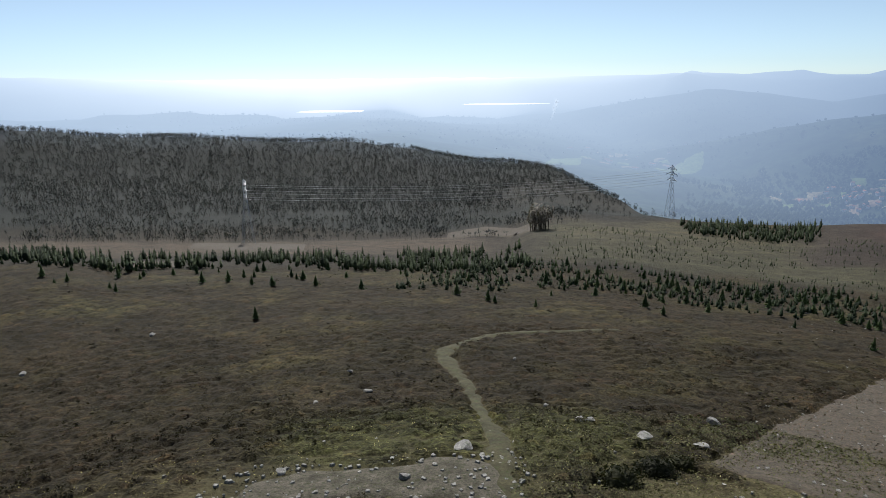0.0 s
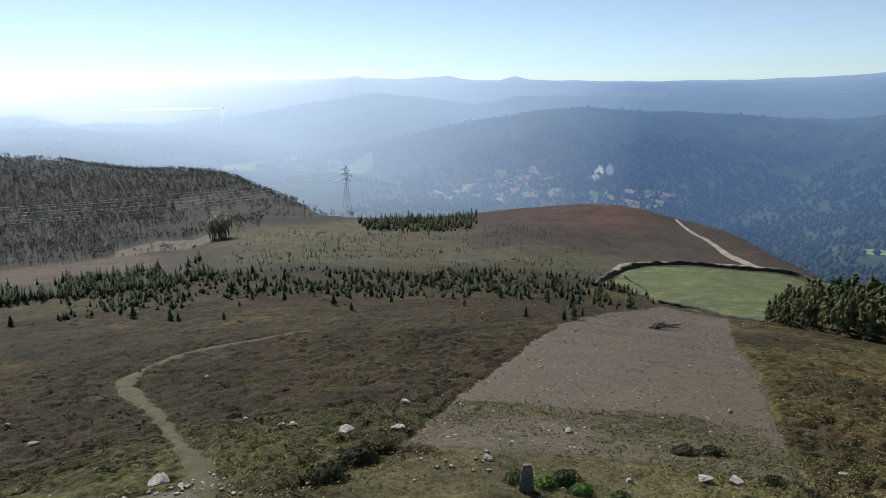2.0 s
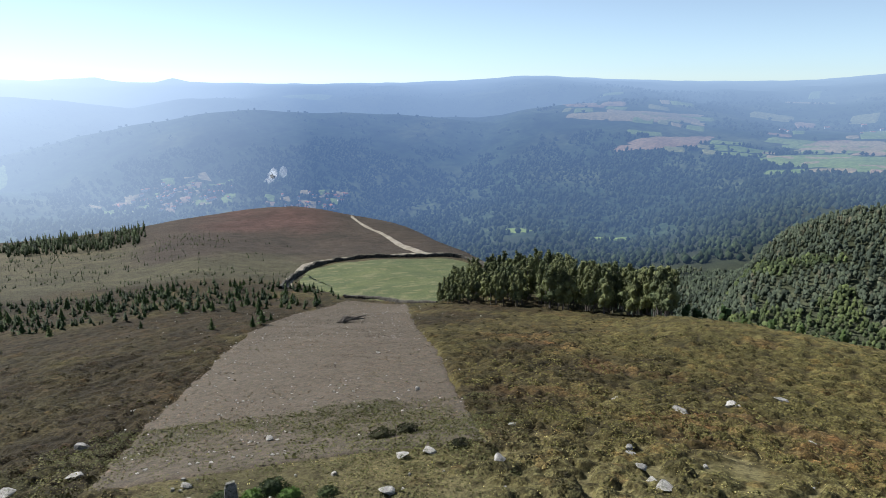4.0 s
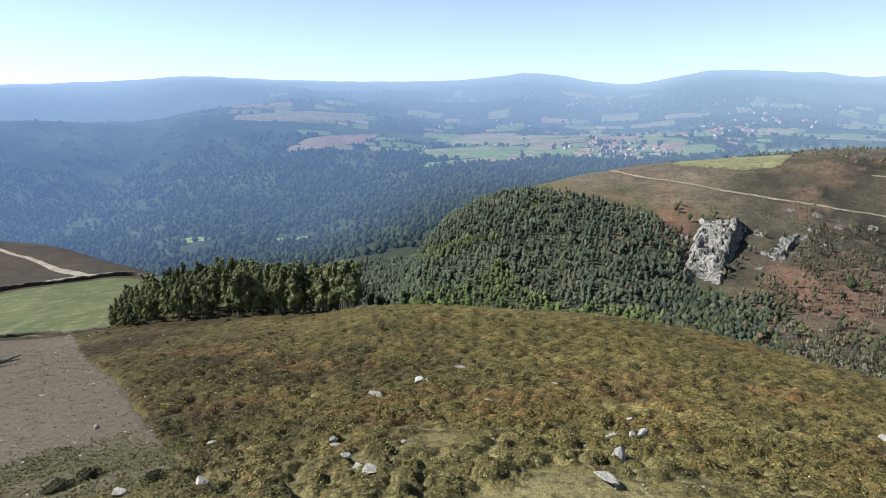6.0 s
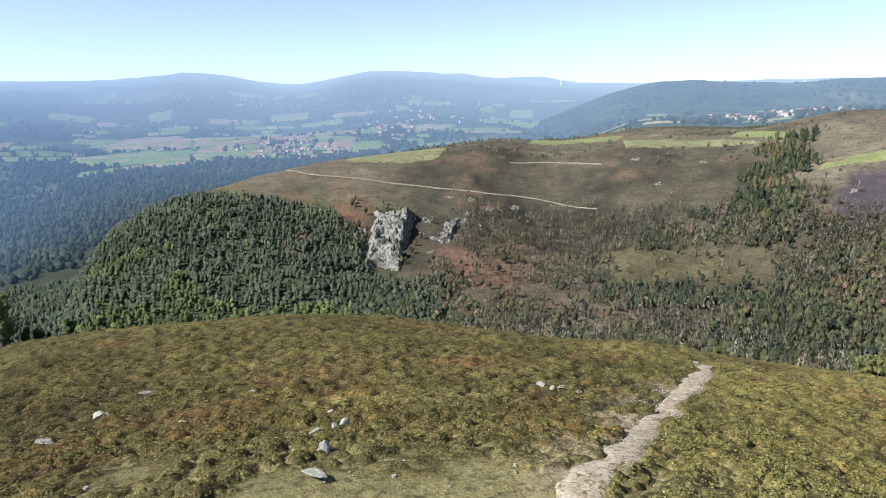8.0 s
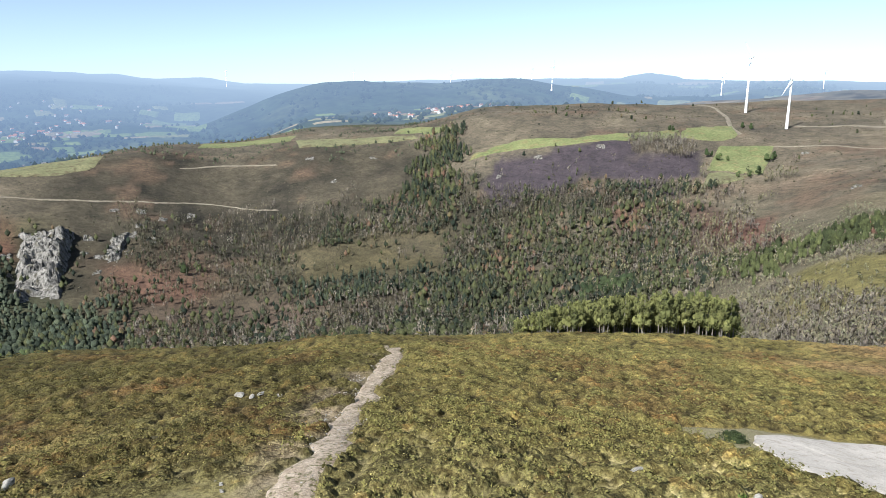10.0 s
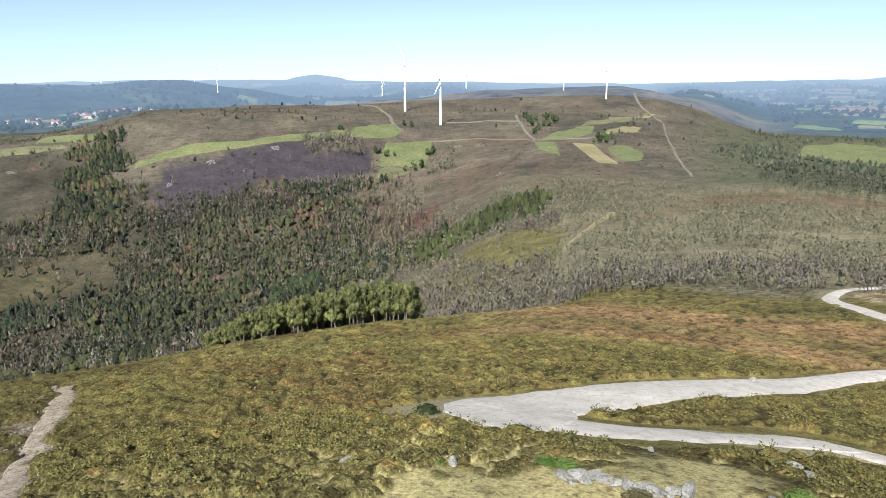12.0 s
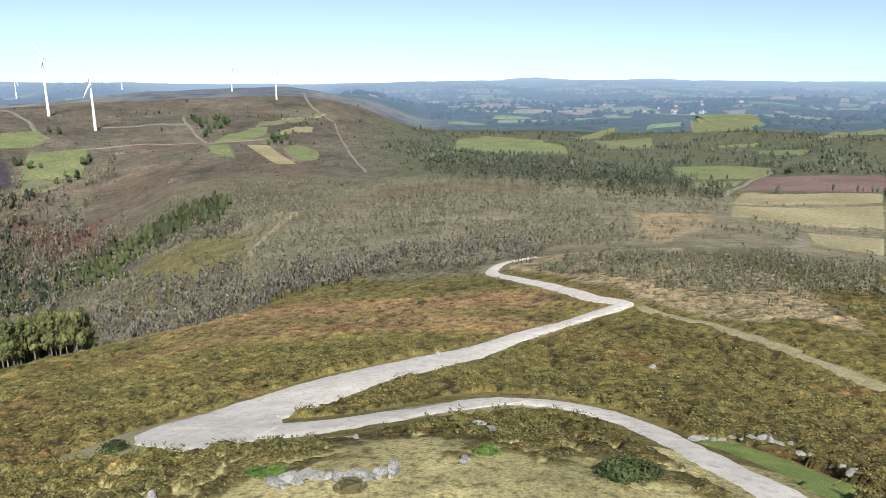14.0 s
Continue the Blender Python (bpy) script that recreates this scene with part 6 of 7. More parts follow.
# boulders on the shoulder
for b, d, size, shape in ((48.8, 39.3, 1.2, 4), (51.2, 40.2, 1.1, 2), (57.6, 37.3, 1.1, 3), (58.8, 48.9, 0.9, 4), (67.6, 66, 1.0, 5), (73, 62.7, 1.7, 2), (69.1, 42.5, 1.0, 4), (47.3, 33.9, 1.2, 4),
                          (76.8, 68, 1.7, 1), (77.2, 68.6, 1.2, 5), (68.9, 43.4, 0.9, 2), (70, 38.8, 0.9, 4), (72.1, 36.5, 1.3, 4), (71, 37.4, 0.9, 2), (82.8, 61.3, 0.7, 3), (80.2, 77.6, 2.0, 4),
                          (50.2, 66, 0.8, 1), (46.9, 90, 0.9, 4)):
    rock(b, d, size, shape)
# boulders round the tracks
for b, d, size, shape in ((94.4, 40.8, 1.5, 5), (93.7, 47.2, 1.4, 0), (96.1, 49.2, 1.3, 3), (95.4, 48.4, 1.0, 2), (94.1, 60.8, 0.9, 4), (95.1, 56.3, 0.7, 5), (88.6, 69.3, 0.9, 4), (85.1, 68, 0.6, 2),
                          (187.2, 47.5, 1.6, 4), (186.4, 47.2, 1.0, 3), (200.9, 89, 1.6, 5), (201.4, 84, 1.0, 4), (185.1, 39, 1.0, 2), (182.6, 89.5, 1.5, 5), (189.6, 141.4, 1.6, 4), (175.3, 45.9, 0.7, 3),
                          (158, 38.4, 1.0, 5), (148.3, 39.2, 1.0, 4), (184.9, 38.7, 0.9, 2), (113.6, 69, 1.2, 1), (114.6, 68, 0.9, 5), (115.4, 69, 0.8, 3), (116.8, 67, 1.0, 4)):
    rock(b, d, size, shape)
flat_rock = tagged(new("rock_slab", ROCKS[4]), "long flat pale granite slab in the grass", "rock", "boulders on the hilltop")
flat_rock.location, flat_rock.scale, flat_rock.rotation_euler = spot(93.4, 36.4, 0.45), (3.0, 1.0, 1.0), (0, 0.05, 0.65)
rng = random.Random(21)
for i in range(15):
    rock(168.2 + i * 0.74, 37 + 0.5 * math.sin(i * 0.5) + rng.uniform(-0.15, 0.15), rng.uniform(0.95, 1.7), i, 1.5)
for i in range(17):
    rock(204.6 + i * 0.72, np.interp(i, [0, 5, 10, 16], [54.5, 58.5, 58.5, 51]) + rng.uniform(-0.2, 0.2), rng.uniform(0.6, 1.0), i, 1.8)



def loose_stones(name, label, x, y, low, high, seed):
    """Small stones lying about, in one mesh."""
    r = np.random.default_rng(seed)
    box = np.array([(sx, sy, sz) for sz in (-0.3, 0.35) for sx, sy in ((-0.5, -0.4), (0.5, -0.45), (0.45, 0.4), (-0.4, 0.5))])
    faces = np.array([(0, 3, 2, 1), (4, 5, 6, 7), (0, 1, 5, 4), (1, 2, 6, 5), (2, 3, 7, 6), (3, 0, 4, 7)])
    n = len(x)
    v = box[None] * r.uniform(0.65, 1.25, (n, 8, 3)) * np.where(box[:, 2] > 0, 0.8, 1.0)[None, :, None] * r.uniform(low, high, n)[:, None, None]
    a = r.uniform(0, 6.28, n)[:, None]
    z = land(x, y) + 0.1
    out = np.stack([v[:, :, 0] * np.cos(a) - v[:, :, 1] * np.sin(a) + x[:, None], v[:, :, 0] * np.sin(a) + v[:, :, 1] * np.cos(a) + y[:, None], v[:, :, 2] + z[:, None]], 2)
    q = faces[None] + (np.arange(n) * 8)[:, None, None]
    return tagged(new(name, mesh_of(name, out.reshape(-1, 3), q.reshape(-1, 4), [M_ROCK])), label, "stones", kind="stuff")


x, y = scatter_points(91, 1700, 23, 56, 40, 178, clump=0.3, clump_size=12, clump_seed=94, avoid=False)
loose_stones("strip_stones", "small pale stones on the mown strip", x, y, 0.1, 0.32, 91)
x, y = scatter_points(92, 480, -36, 112, 24, 47, clump=0.55, clump_size=7, clump_seed=96, avoid=False, blur=False)
loose_stones("summit_stones", "small pale stones scattered over the summit grass", x, y, 0.1, 0.32, 92)
x, y = scatter_points(94, 300, -22, 8, 31, 39.5, clump=0.3, clump_size=3, clump_seed=98, avoid=False, blur=False)
loose_stones("patch_stones", "rubble and gravel on the bare summit patch", x, y, 0.08, 0.34, 94)
x, y = scatter_points(95, 900, -23, 9, 30, 40, clump=0.45, clump_size=3, clump_seed=99, avoid=False, blur=False)
woods("patch_heather", "low heather tufts on the bare summit patch", "shrubs", "sprig", 12, [L_HEATHER_BACKLIT], x, y, 0.15, 0.35, 95, 1.4)
x, y = scatter_points(93, 1500, 116, 128, 33, 95, avoid=False, density=lambda b, d: (np.abs(b - band(d, (33, 118), (40, 120), (54, 122.3), (70, 124.5), (95, 126.3))) < 2.3) * 1.0)
loose_stones("track_stones", "rubble lying on the stony track", x, y, 0.05, 0.2, 93)

bm = bmesh.new()
bmesh.ops.create_cube(bm, size=1)
bmesh.ops.bevel(bm, geom=bm.edges[:], offset=0.12, segments=2, affect="EDGES")
bmesh.ops.subdivide_edges(bm, edges=bm.edges[:], cuts=1)
for v in bm.verts:
    k = 1 - 0.35 * (v.co.z + 0.5)
    v.co = Vector((v.co.x * 0.85 * k, v.co.y * 0.4 * k, (v.co.z + 0.5) * 1.75 + 0.1 * v.co.x)) + 0.04 * Vector((noise.noise(v.co * 3), noise.noise(v.co * 3 + Vector((5, 0, 0))), 0))
stone = tagged(new("standing_stone", solid("standing_stone", bm, M_GRANITE_SHADED)), "upright grey standing stone among green bushes", "stone")
stone.location, stone.rotation_euler = spot(33.7, 34.2, -0.1), (0, 0, radians(-34))


def bush(bearing, d, size, mat, name, label, seed, leaves=420):
    _, (cv, cq) = tree_shape(seed, "shrub", leaves)
    cv = np.array(cv)
    ob = new(name, mesh_of(name, cv, cq, [mat]))
    ob.location, ob.scale = spot(bearing, d, -0.1), (size * 1.25, size, size * 0.9)
    return tagged(ob, label, "bush", "large bushes")


L_BROOM = leaf("green_broom", (0.03, 0.042, 0.018), (0.055, 0.07, 0.028), per="object", grit=4.0)
L_FRESH = leaf("fresh_green_shoots", (0.055, 0.095, 0.022), (0.085, 0.13, 0.032), per="object")
L_DRYBUSH = leaf("brown_broom", (0.09, 0.08, 0.04), (0.12, 0.1, 0.05), per="object")
for b, d, size, mat, name, label in ((199, 38.6, 1.9, L_BROOM, "broom_bush", "rounded dark green broom bush by the road"), (200.8, 39.4, 1.5, L_BROOM, "broom_bush", "rounded dark green broom bush by the road"),
                                     (174.6, 35.2, 1.1, L_DRYBUSH, "dry_bush", "brown dry bush beside the stones"), (155.7, 55.8, 1.5, L_BROOM, "broom_bush", "dark broom bush at the edge of the road"),
                                     (32.9, 35.4, 1.1, L_BROOM, "gorse_bush", "green gorse bush by the standing stone"), (35.4, 35, 1.0, L_FRESH, "gorse_bush", "bright green gorse by the standing stone"),
                                     (37.2, 35.6, 1.2, L_BROOM, "gorse_bush", "green gorse bush by the standing stone"), (38.6, 34.6, 0.9, L_FRESH, "gorse_bush", "bright green gorse by the standing stone"),
                                     (42, 34.4, 0.8, L_BROOM, "gorse_bush", "green gorse bush by the standing stone"), (168, 39, 1.1, L_FRESH, "fern_clump", "bright green fern clump by the stones"),
                                     (166.5, 39.6, 0.9, L_FRESH, "fern_clump", "bright green fern clump by the stones"), (156.5, 38.6, 0.7, L_FRESH, "fern_clump", "bright green fern clump by the stones"), (187, 41, 1.1, L_FRESH, "fern_clump", "bright green fern clump by the stones"),
                                     (181.3, 145, 1.5, L_BROOM, "broom_bush", "lone dark bush in the bracken"), (15.5, 36.5, 1.6, L_TALLHEATH, "heather_clump", "dark clump of tall heather"), (18.5, 39, 1.6, L_TALLHEATH, "heather_clump", "dark clump of tall heather"),
                                     (20.4, 40.5, 1.4, L_TALLHEATH, "heather_clump", "dark clump of tall heather"), (47, 44.5, 1.2, L_TALLHEATH, "heather_clump", "dark clump of tall heather"), (49.2, 45.5, 1.2, L_TALLHEATH, "heather_clump", "dark clump of tall heather"), (54, 41, 1.1, L_TALLHEATH, "heather_clump", "dark clump of tall heather")):
    bush(b, d, size, mat, name, label, int(b * 10 + d))

# brushwood pile on the mown strip
pile = empty_at("log_pile", spot(44.3, 133, 0.1))
rng = random.Random(5)
for i in range(14):
    lv, lq = stem(rng.uniform(2.0, 4.0), 0.16, 0.1, 6)
    log = part("log", mesh_of("log", lv, lq, [M_BARK]), pile)
    log.location, log.rotation_euler = (rng.uniform(-2.2, 1.2), rng.uniform(-0.8, 0.8), 0.15 + 0.09 * i * 0.6), (0, radians(rng.uniform(80, 94)), rng.uniform(-0.5, 0.5))
tagged(pile, "pile of cut branches on the mown strip", "log pile")


# ---- crags on the valley side ----
def crag(name, b0, b1, d0, d1, tall, label, n=70, m=64, seed=0, lean=0.0, waist=0.0):
    """A broken rock face that stands out of the slope."""
    u, v = np.meshgrid(np.linspace(0, 1, n), np.linspace(0, 1, m))
    b, d = (b0 + (b1 - b0) * u + lean * (v - 0.5) + (u - 0.5) * waist * (v - 0.5)).ravel(), (d0 + (d1 - d0) * v).ravel()
    a = np.radians(b)
    x, y = d * np.sin(a), d * np.cos(a)
    blocks, who = domes(x * 1.6, y * 0.7, tall * 0.32, 60 + seed)
    h = tall * (0.62 + 0.22 * who + 0.14 * grain(x, y, tall * 0.22, 61 + seed) + 0.3 * grain(x, y, tall * 0.9, 62 + seed))
    rim = np.minimum(np.minimum(u, 1 - u) * 5, np.minimum(v * 2.2, (1 - v) * 7)).ravel() + 0.25 * grain(x, y, tall * 0.45, 63 + seed)
    z = land(x, y) - 3 + h * np.clip(rim, 0, 1) * np.where(blocks > 0.08, 1.0, 0.88)
    x = x + grain(z, x, 5, 64) * tall * 0.08
    i = (np.arange(m - 1)[:, None] * n + np.arange(n - 1)[None]).ravel()
    return tagged(new(name, mesh_of(name, np.column_stack([x, y, z]), np.stack([i, i + 1, i + n + 1, i + n], 1), [M_CLIFF])), label, "crag", "crags")


crag("crag", 98.7, 102.1, 600, 756, 19, "steep grey rock crag on the wooded slope", seed=0, lean=1.4, waist=0.8)
crag("crag", 104.6, 106.0, 665, 752, 8, "smaller grey rock crag on the slope", 36, 34, seed=5, lean=1.4)
for k, (b, d) in enumerate(((103.2, 700), (103.6, 735), (104.2, 690), (106.6, 742), (107.2, 760), (107.9, 730), (103.9, 660), (106.3, 700), (98.3, 700), (98.2, 660), (107.4, 800), (105.6, 800), (108.9, 785), (111.0, 800), (122.2, 866), (120.3, 958), (125.4, 949), (143.7, 836), (138.8, 824), (135.8, 789), (161.6, 656), (161.9, 640), (158.3, 852))):
    crag("outcrop", b - 0.5, b + 0.5, d - 12, d + 12, 4.5, "low pale rock outcrop on the ridge", 12, 12, seed=10 + k)


# ---- wind turbines ----
def turbine_mesh_set():
    tv, tq = stem(1.0, 1.0, 0.55, 16)
    tower = mesh_of("tower", tv * (2.0, 2.0, 1.0), tq, [M_WHITE], flat=False)
    bm = bmesh.new()
    bmesh.ops.create_cube(bm, size=1)
    for v in bm.verts:
        v.co = Vector((v.co.x * 3.0, v.co.y * 8.5 + 1.2, v.co.z * 3.0))
    bmesh.ops.bevel(bm, geom=bm.edges[:], offset=0.6, segments=2, affect="EDGES")
    nacelle = solid("nacelle", bm, M_WHITE)
    bm = bmesh.new()
    bmesh.ops.create_uvsphere(bm, u_segments=12, v_segments=8, radius=1.3)
    hub = solid("hub", bm, M_WHITE, True)
    bm = bmesh.new()
    rows = []
    for f, chord, thick in ((0.02, 1.1, 1.0), (0.12, 1.3, 0.9), (0.25, 2.3, 0.5), (0.6, 1.5, 0.3), (0.92, 0.8, 0.16), (1.0, 0.25, 0.08)):
        rows.append([bm.verts.new((chord * (cx - 0.15), thick * cy * 0.5, 25 * f)) for cx, cy in ((-0.35, 0), (0, 1), (0.65, 0), (0, -1))])
    for a, b in zip(rows, rows[1:]):
        for i in range(4):
            bm.faces.new((a[i], a[(i + 1) % 4], b[(i + 1) % 4], b[i]))
    bm.faces.new(rows[-1])
    return tower, nacelle, hub, solid("blade", bm, M_WHITE)


TOWER, NACELLE, HUB, BLADE = turbine_mesh_set()


def wind_turbine(bearing, d, tall, face, phase, size=1.0):
    ob = empty_at("wind_turbine", spot(bearing, d, -1.0))
    ob.rotation_euler = (0, 0, radians(-bearing + face))
    ob.scale = (size, size, size)
    t = part("tower", TOWER, ob)
    t.scale = (1, 1, tall / size)
    part("nacelle", NACELLE, ob).location = (0, 0, tall / size + 1)
    h = part("hub", HUB, ob)
    h.location = (0, -4.6, tall / size + 1)
    for k in range(3):
        bl = part("blade", BLADE, h)
        bl.rotation_euler = (0, radians(phase + 120 * k), 0)
    return tagged(ob, "white three-bladed wind turbine standing still on the ridge", "wind turbine", "wind turbines on the ridge")


for b, d, tall, face, phase, size in ((156.95, 1021, 63, 15, 88, 0.95), (154.1, 1174, 81, 20, 92, 1.0), (152.3, 2680, 66, 10, 40, 1.1), (170, 1342, 50, 85, 5, 0.8), (166.7, 1550, 44, 85, 20, 0.7),
                                      (159, 3062, 75, 15, 80, 1.1), (139.7, 2390, 80, 85, 10, 1.0), (124, 4350, 80, 80, 0, 1.0), (131.7, 3768, 75, 80, 30, 1.0), (138.1, 3700, 70, 80, 60, 1.0), (114.3, 4300, 85, 80, 15, 1.0)):
    wind_turbine(b, d, tall, face, phase, size)


# ---- power line ----
def strut(bm, a, b, w):
    a, b = Vector(a), Vector(b)
    q = (b - a).to_track_quat("Z", "Y").to_matrix().to_4x4()
    bmesh.ops.create_cube(bm, size=1, matrix=Matrix.Translation((a + b) / 2) @ q @ Matrix.Diagonal((w, w, (b - a).length, 1)))


def pylon(bearing, d, tall, turn):
    ob = empty_at("pylon", spot(bearing, d, -0.3))
    ob.rotation_euler = (0, 0, turn)

    def half(z):
        return 3.2 + (0.7 - 3.2) * min(1, z / (tall * 0.72))
    levels = [tall * f for f in (0, 0.16, 0.3, 0.42, 0.53, 0.63, 0.72, 0.8, 0.88, 0.96)]
    for sx, sy in ((1, 1), (1, -1), (-1, 1), (-1, -1)):
        bm = bmesh.new()
        for z0, z1 in zip(levels, levels[1:]):
            strut(bm, (sx * half(z0), sy * half(z0), z0), (sx * half(z1), sy * half(z1), z1), 0.15)
        strut(bm, (sx * half(levels[-1]), sy * half(levels[-1]), levels[-1]), (0, 0, tall), 0.28)
        part("leg", solid("leg", bm, M_STEEL), ob)
    bm = bmesh.new()
    for z0, z1 in zip(levels, levels[1:]):
        for side in range(4):
            c = [(1, 1), (-1, 1), (-1, -1), (1, -1), (1, 1)]
            a, b = c[side], c[side + 1]
            strut(bm, (a[0] * half(z0), a[1] * half(z0), z0), (b[0] * half(z1), b[1] * half(z1), z1), 0.07)
            strut(bm, (b[0] * half(z0), b[1] * half(z0), z0), (a[0] * half(z1), a[1] * half(z1), z1), 0.07)
    part("bracing", solid("bracing", bm, M_STEEL), ob)
    tips = []
    for f, reach in ((0.74, 4.6), (0.84, 5.6), (0.93, 4.2)):
        bm = bmesh.new()
        z = tall * f
        for s in (1, -1):
            for w in (0.6, -0.6):
                strut(bm, (0, w, z), (s * reach, 0, z), 0.22)
                strut(bm, (0, w, z + 1.8), (s * reach, 0, z), 0.2)
            tips.append(ob.matrix_basis @ Vector((s * reach, 0, z - 0.8)))
            strut(bm, (s * reach, 0, z), (s * reach, 0, z - 0.9), 0.16)
        part("cross_arm", solid("cross_arm", bm, M_STEEL), ob)
    bpy.context.view_layer.update()
    place = Matrix.Translation(ob.location) @ Matrix.Rotation(turn, 4, "Z")
    tips = [place @ Vector((s * reach, 0, tall * f - 0.9)) for f, reach in ((0.74, 4.6), (0.84, 5.6), (0.93, 4.2)) for s in (1, -1)]
    tagged(ob, "grey lattice steel power pylon", "pylon", "power pylons")
    return tips


line_turn = math.atan2(*(xy([(18.3, 545)])[0] - xy([(-15.9, 392)])[0])[::-1]) + math.pi / 2
tips_a, tips_b = pylon(-15.9, 392, 36, line_turn), pylon(18.3, 545, 43, line_turn)
for a, b in zip(tips_a, tips_b):
    cu = bpy.data.curves.new("power_cable", "CURVE")
    cu.dimensions, cu.bevel_depth, cu.bevel_resolution = "3D", 0.05, 1
    sp = cu.splines.new("POLY")
    sp.points.add(30)
    for i in range(31):
        u = i / 30
        p = a.lerp(b, u)
        sp.points[i].co = (p.x, p.y, p.z - 9 * 4 * u * (1 - u) * 0.6, 1)
    cu.materials.append(M_STEEL)
    tagged(new("power_cable", cu), "sagging bright aluminium power cable between pylons", "cable", "power cables")


# ---- enclosure walls ----
def dry_wall(line, n, tall, wide, label):
    c = resample(xy(line), n)
    t = np.gradient(c, axis=0)
    t /= np.hypot(t[:, 0], t[:, 1])[:, None]
    s = np.stack([t[:, 1], -t[:, 0]], 1)
    h = tall * (1 + 0.35 * grain(c[:, 0], c[:, 1], 2.0, 91) + 0.25 * grain(c[:, 0], c[:, 1], 7.0, 92))
    base = land(c[:, 0], c[:, 1])
    rows = []
    for off, z in ((-0.5, -0.4), (-0.42, 0.6), (-0.3, 1.0), (0.3, 0.95), (0.42, 0.6), (0.5, -0.4)):
        p = c + s * (off * wide + 0.12 * grain(c[:, 0] + off * 9, c[:, 1], 1.1, 93)[:, None])
        rows.append(np.column_stack([p, base + np.where(z > 0, h * z, z)]))
    i = (np.arange(5)[:, None] * n + np.arange(n - 1)[None]).ravel()
    ob = new("dry_wall", mesh_of("dry_wall", np.concatenate(rows), np.stack([i, i + 1, i + n + 1, i + n], 1), [M_WALL]))
    return tagged(ob, label, "wall", "meadow walls")


dry_wall([(38.9, 209), (39.6, 230), (40.6, 252), (42.5, 276), (45, 287), (47.7, 291), (50, 294), (53.7, 298), (57, 268)], 260, 1.5, 1.3, "dark dry-stone wall round the green meadow")
dry_wall([(44.1, 186.5), (46.9, 181), (49.4, 171), (52, 165)], 110, 0.8, 0.9, "low dark stone wall at the meadow's edge")


# ---- houses ----
def house_shape(long, wide, tall, seed):
    bm = bmesh.new()
    v = [bm.verts.new(p) for p in ((-long, -wide, -2), (long, -wide, -2), (long, wide, -2), (-long, wide, -2), (-long, -wide, tall), (long, -wide, tall), (long, wide, tall), (-long, wide, tall), (-long, 0, tall + wide * 0.6), (long, 0, tall + wide * 0.6))]
    for f in ((0, 1, 5, 4), (2, 3, 7, 6), (1, 2, 6, 9, 5), (3, 0, 4, 8, 7), (3, 2, 1, 0)):
        bm.faces.new([v[i] for i in f])
    wall = solid("wall", bm, M_LIME)
    bm = bmesh.new()
    o, k = 0.6, wide * 0.6 / wide
    lo, hi = tall - o * k, tall + wide * 0.6
    for s in (-1, 1):
        q = [bm.verts.new(p) for p in ((-long - o, s * (wide + o), lo + 0.1), (long + o, s * (wide + o), lo + 0.1), (long + o, 0, hi + 0.15), (-long - o, 0, hi + 0.15))]
        top = [bm.verts.new(p.co + Vector((0, 0, 0.3))) for p in q]
        bm.faces.new(q), bm.faces.new(top[::-1])
        for i in range(4):
            bm.faces.new((q[i], q[(i + 1) % 4], top[(i + 1) % 4], top[i]))
    roof = solid("roof", bm, M_TILE)
    bm2 = bmesh.new()
    bmesh.ops.create_cube(bm2, size=1, matrix=Matrix.Translation((long * 0.5, wide * 0.3, hi)) @ Matrix.Diagonal((0.9, 0.9, 2.2, 1)))
    return wall, roof, solid("chimney", bm2, M_LIME)


HOUSES = [house_shape(*a) for a in ((6, 4.2, 6, 1), (8, 4.5, 5, 2), (5, 4, 7, 3), (11, 6, 5, 4))]
rng = random.Random(12)


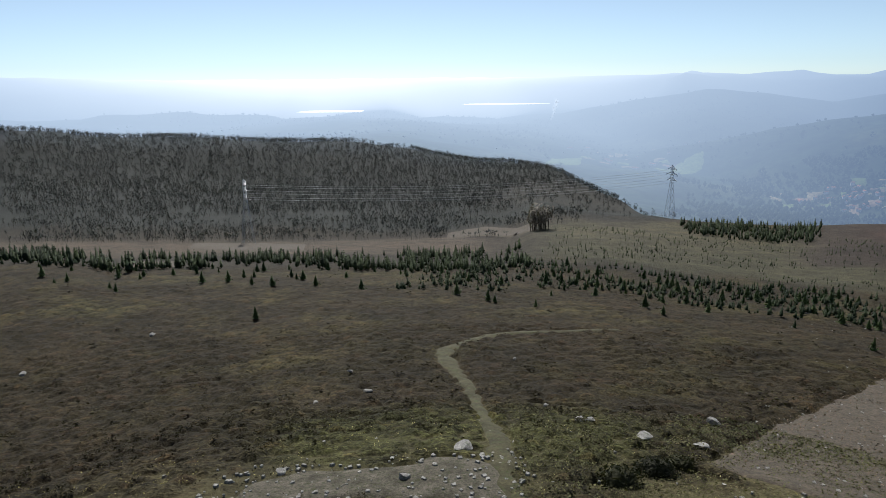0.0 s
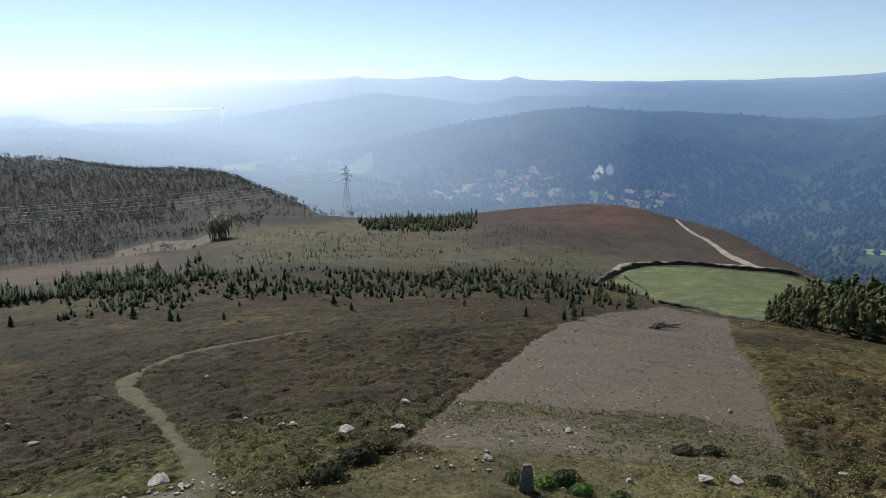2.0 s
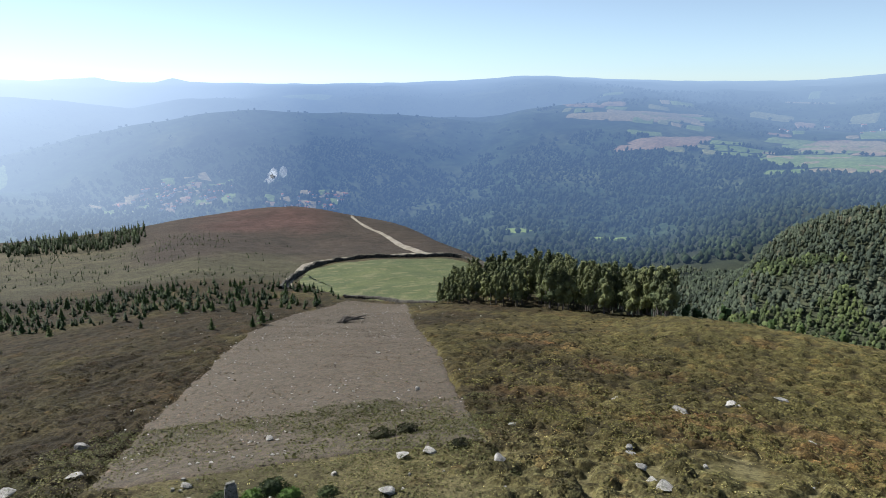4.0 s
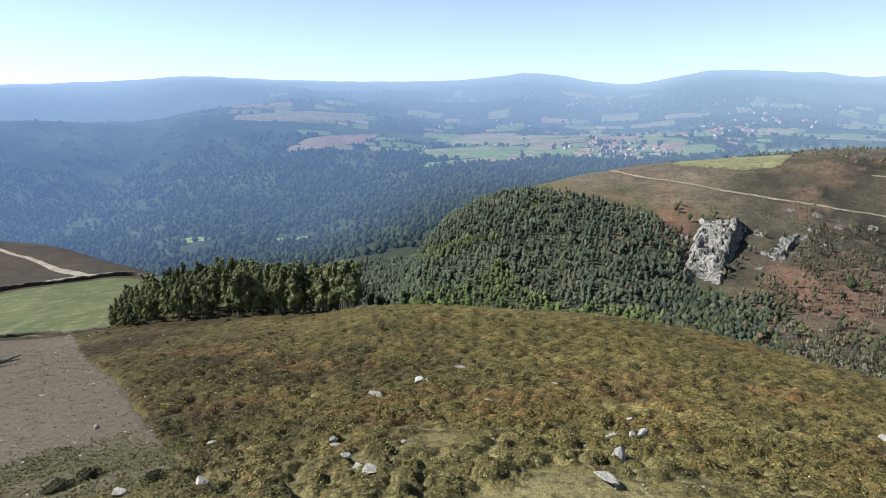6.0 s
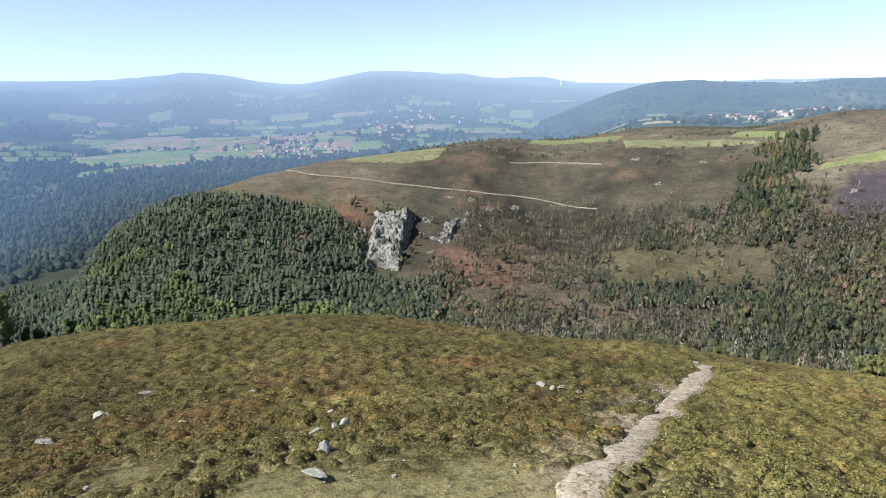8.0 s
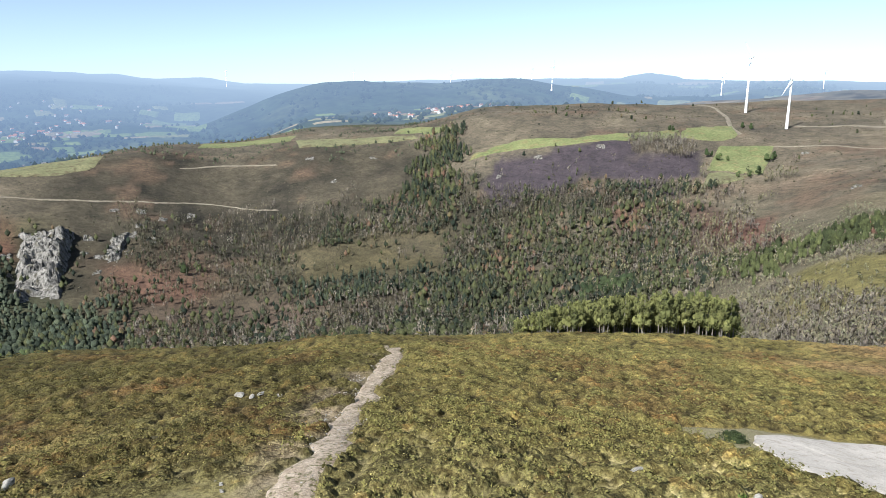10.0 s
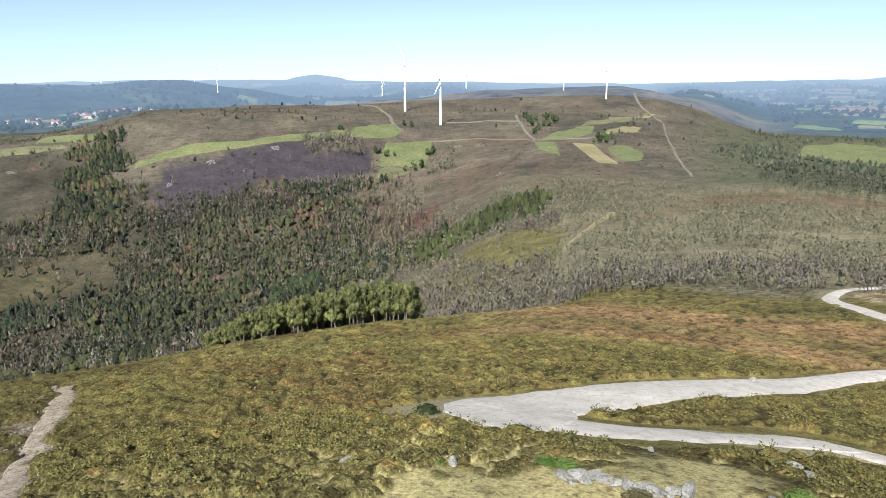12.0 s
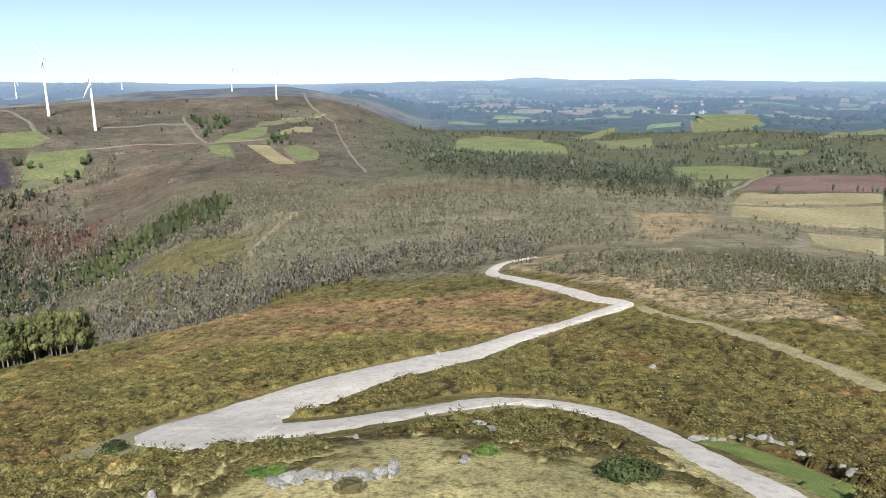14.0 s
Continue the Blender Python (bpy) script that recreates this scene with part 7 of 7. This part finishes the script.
def village(n, b0, b1, d0, d1, label):
    for _ in range(n):
        b, d = rng.gauss((b0 + b1) / 2, (b1 - b0) / 4), rng.uniform(d0, d1)
        ob = empty_at("house", spot(b, d, 0.5))
        k = rng.uniform(0.6, 0.95)
        ob.scale, ob.rotation_euler = (k, k, k), (0, 0, rng.uniform(0, 3.14))
        wall, roof, chimney = rng.choice(HOUSES)
        part("wall", wall, ob)
        r = part("roof", roof, ob)
        part("chimney", chimney, r)
        tagged(ob, label, "house", "village houses")


village(70, 89.5, 96, 1960, 2300, "whitewashed village house with a clay-tiled roof")
village(24, 97, 105, 2300, 2800, "pale far house with a clay-tiled roof")
village(26, 84, 96, 3300, 3600, "pale far house in the haze of the plain")
village(22, 97, 110, 3000, 3300, "pale far house in the haze of the plain")
village(30, 124, 138, 1650, 1850, "pale far house at the foot of the hill")
village(16, 76, 90, 2700, 3100, "pale far farmhouse with a clay-tiled roof")
village(16, 100, 108, 2500, 2900, "pale far house among the woods")
village(44, 27, 35.5, 1990, 2150, "pale valley house in the haze")
village(26, 38, 46, 1900, 2010, "pale valley house in the haze")
village(18, 10, 20, 2350, 2800, "pale valley house in the haze")
village(20, 196, 206, 1900, 2500, "pale farmhouse among fields and hedges")


# ---- smoke of a bonfire in the valley ----
def smoke(bearing, d, tall, wide, count, thin, seed):
    n = Nodes("thin_smoke")
    mist = n.add("BsdfTranslucent")
    n.link(n.ramp(n.noise(0.08), (0.3, (0.75, 0.78, 0.82)), (0.7, (0.9, 0.92, 0.95))), mist.inputs["Color"])
    clear = n.add("BsdfTransparent")
    both = n.add("MixShader")
    both.inputs[0].default_value = thin
    n.link(clear.outputs[0], both.inputs[1])
    n.link(mist.outputs[0], both.inputs[2])
    n.link(both.outputs[0], n.out.inputs["Surface"])
    r = np.random.default_rng(seed)
    puffs = []
    for i in range(count):
        u = i / (count - 1)
        puffs.append(lump(r, (wide * (0.9 * u - 0.2) + r.normal(0, wide * 0.12 * (0.4 + u)), r.normal(0, wide * 0.15), tall * u), wide * (0.12 + 0.2 * u) * np.array((1, 1, 1.3))))
    v, f = joined(*puffs)
    ob = new("smoke", mesh_of("smoke", v, f, [n.mat], flat=False))
    ob.location, ob.rotation_euler = spot(bearing, d, -4), (0, 0, radians(-bearing))
    return tagged(ob, "thin white bonfire smoke rising from the valley", "smoke", kind="stuff")


smoke(38.4, 2093, 34, 44, 12, 0.07, 1)
smoke(8.9, 3436, 95, 30, 24, 0.02, 2)
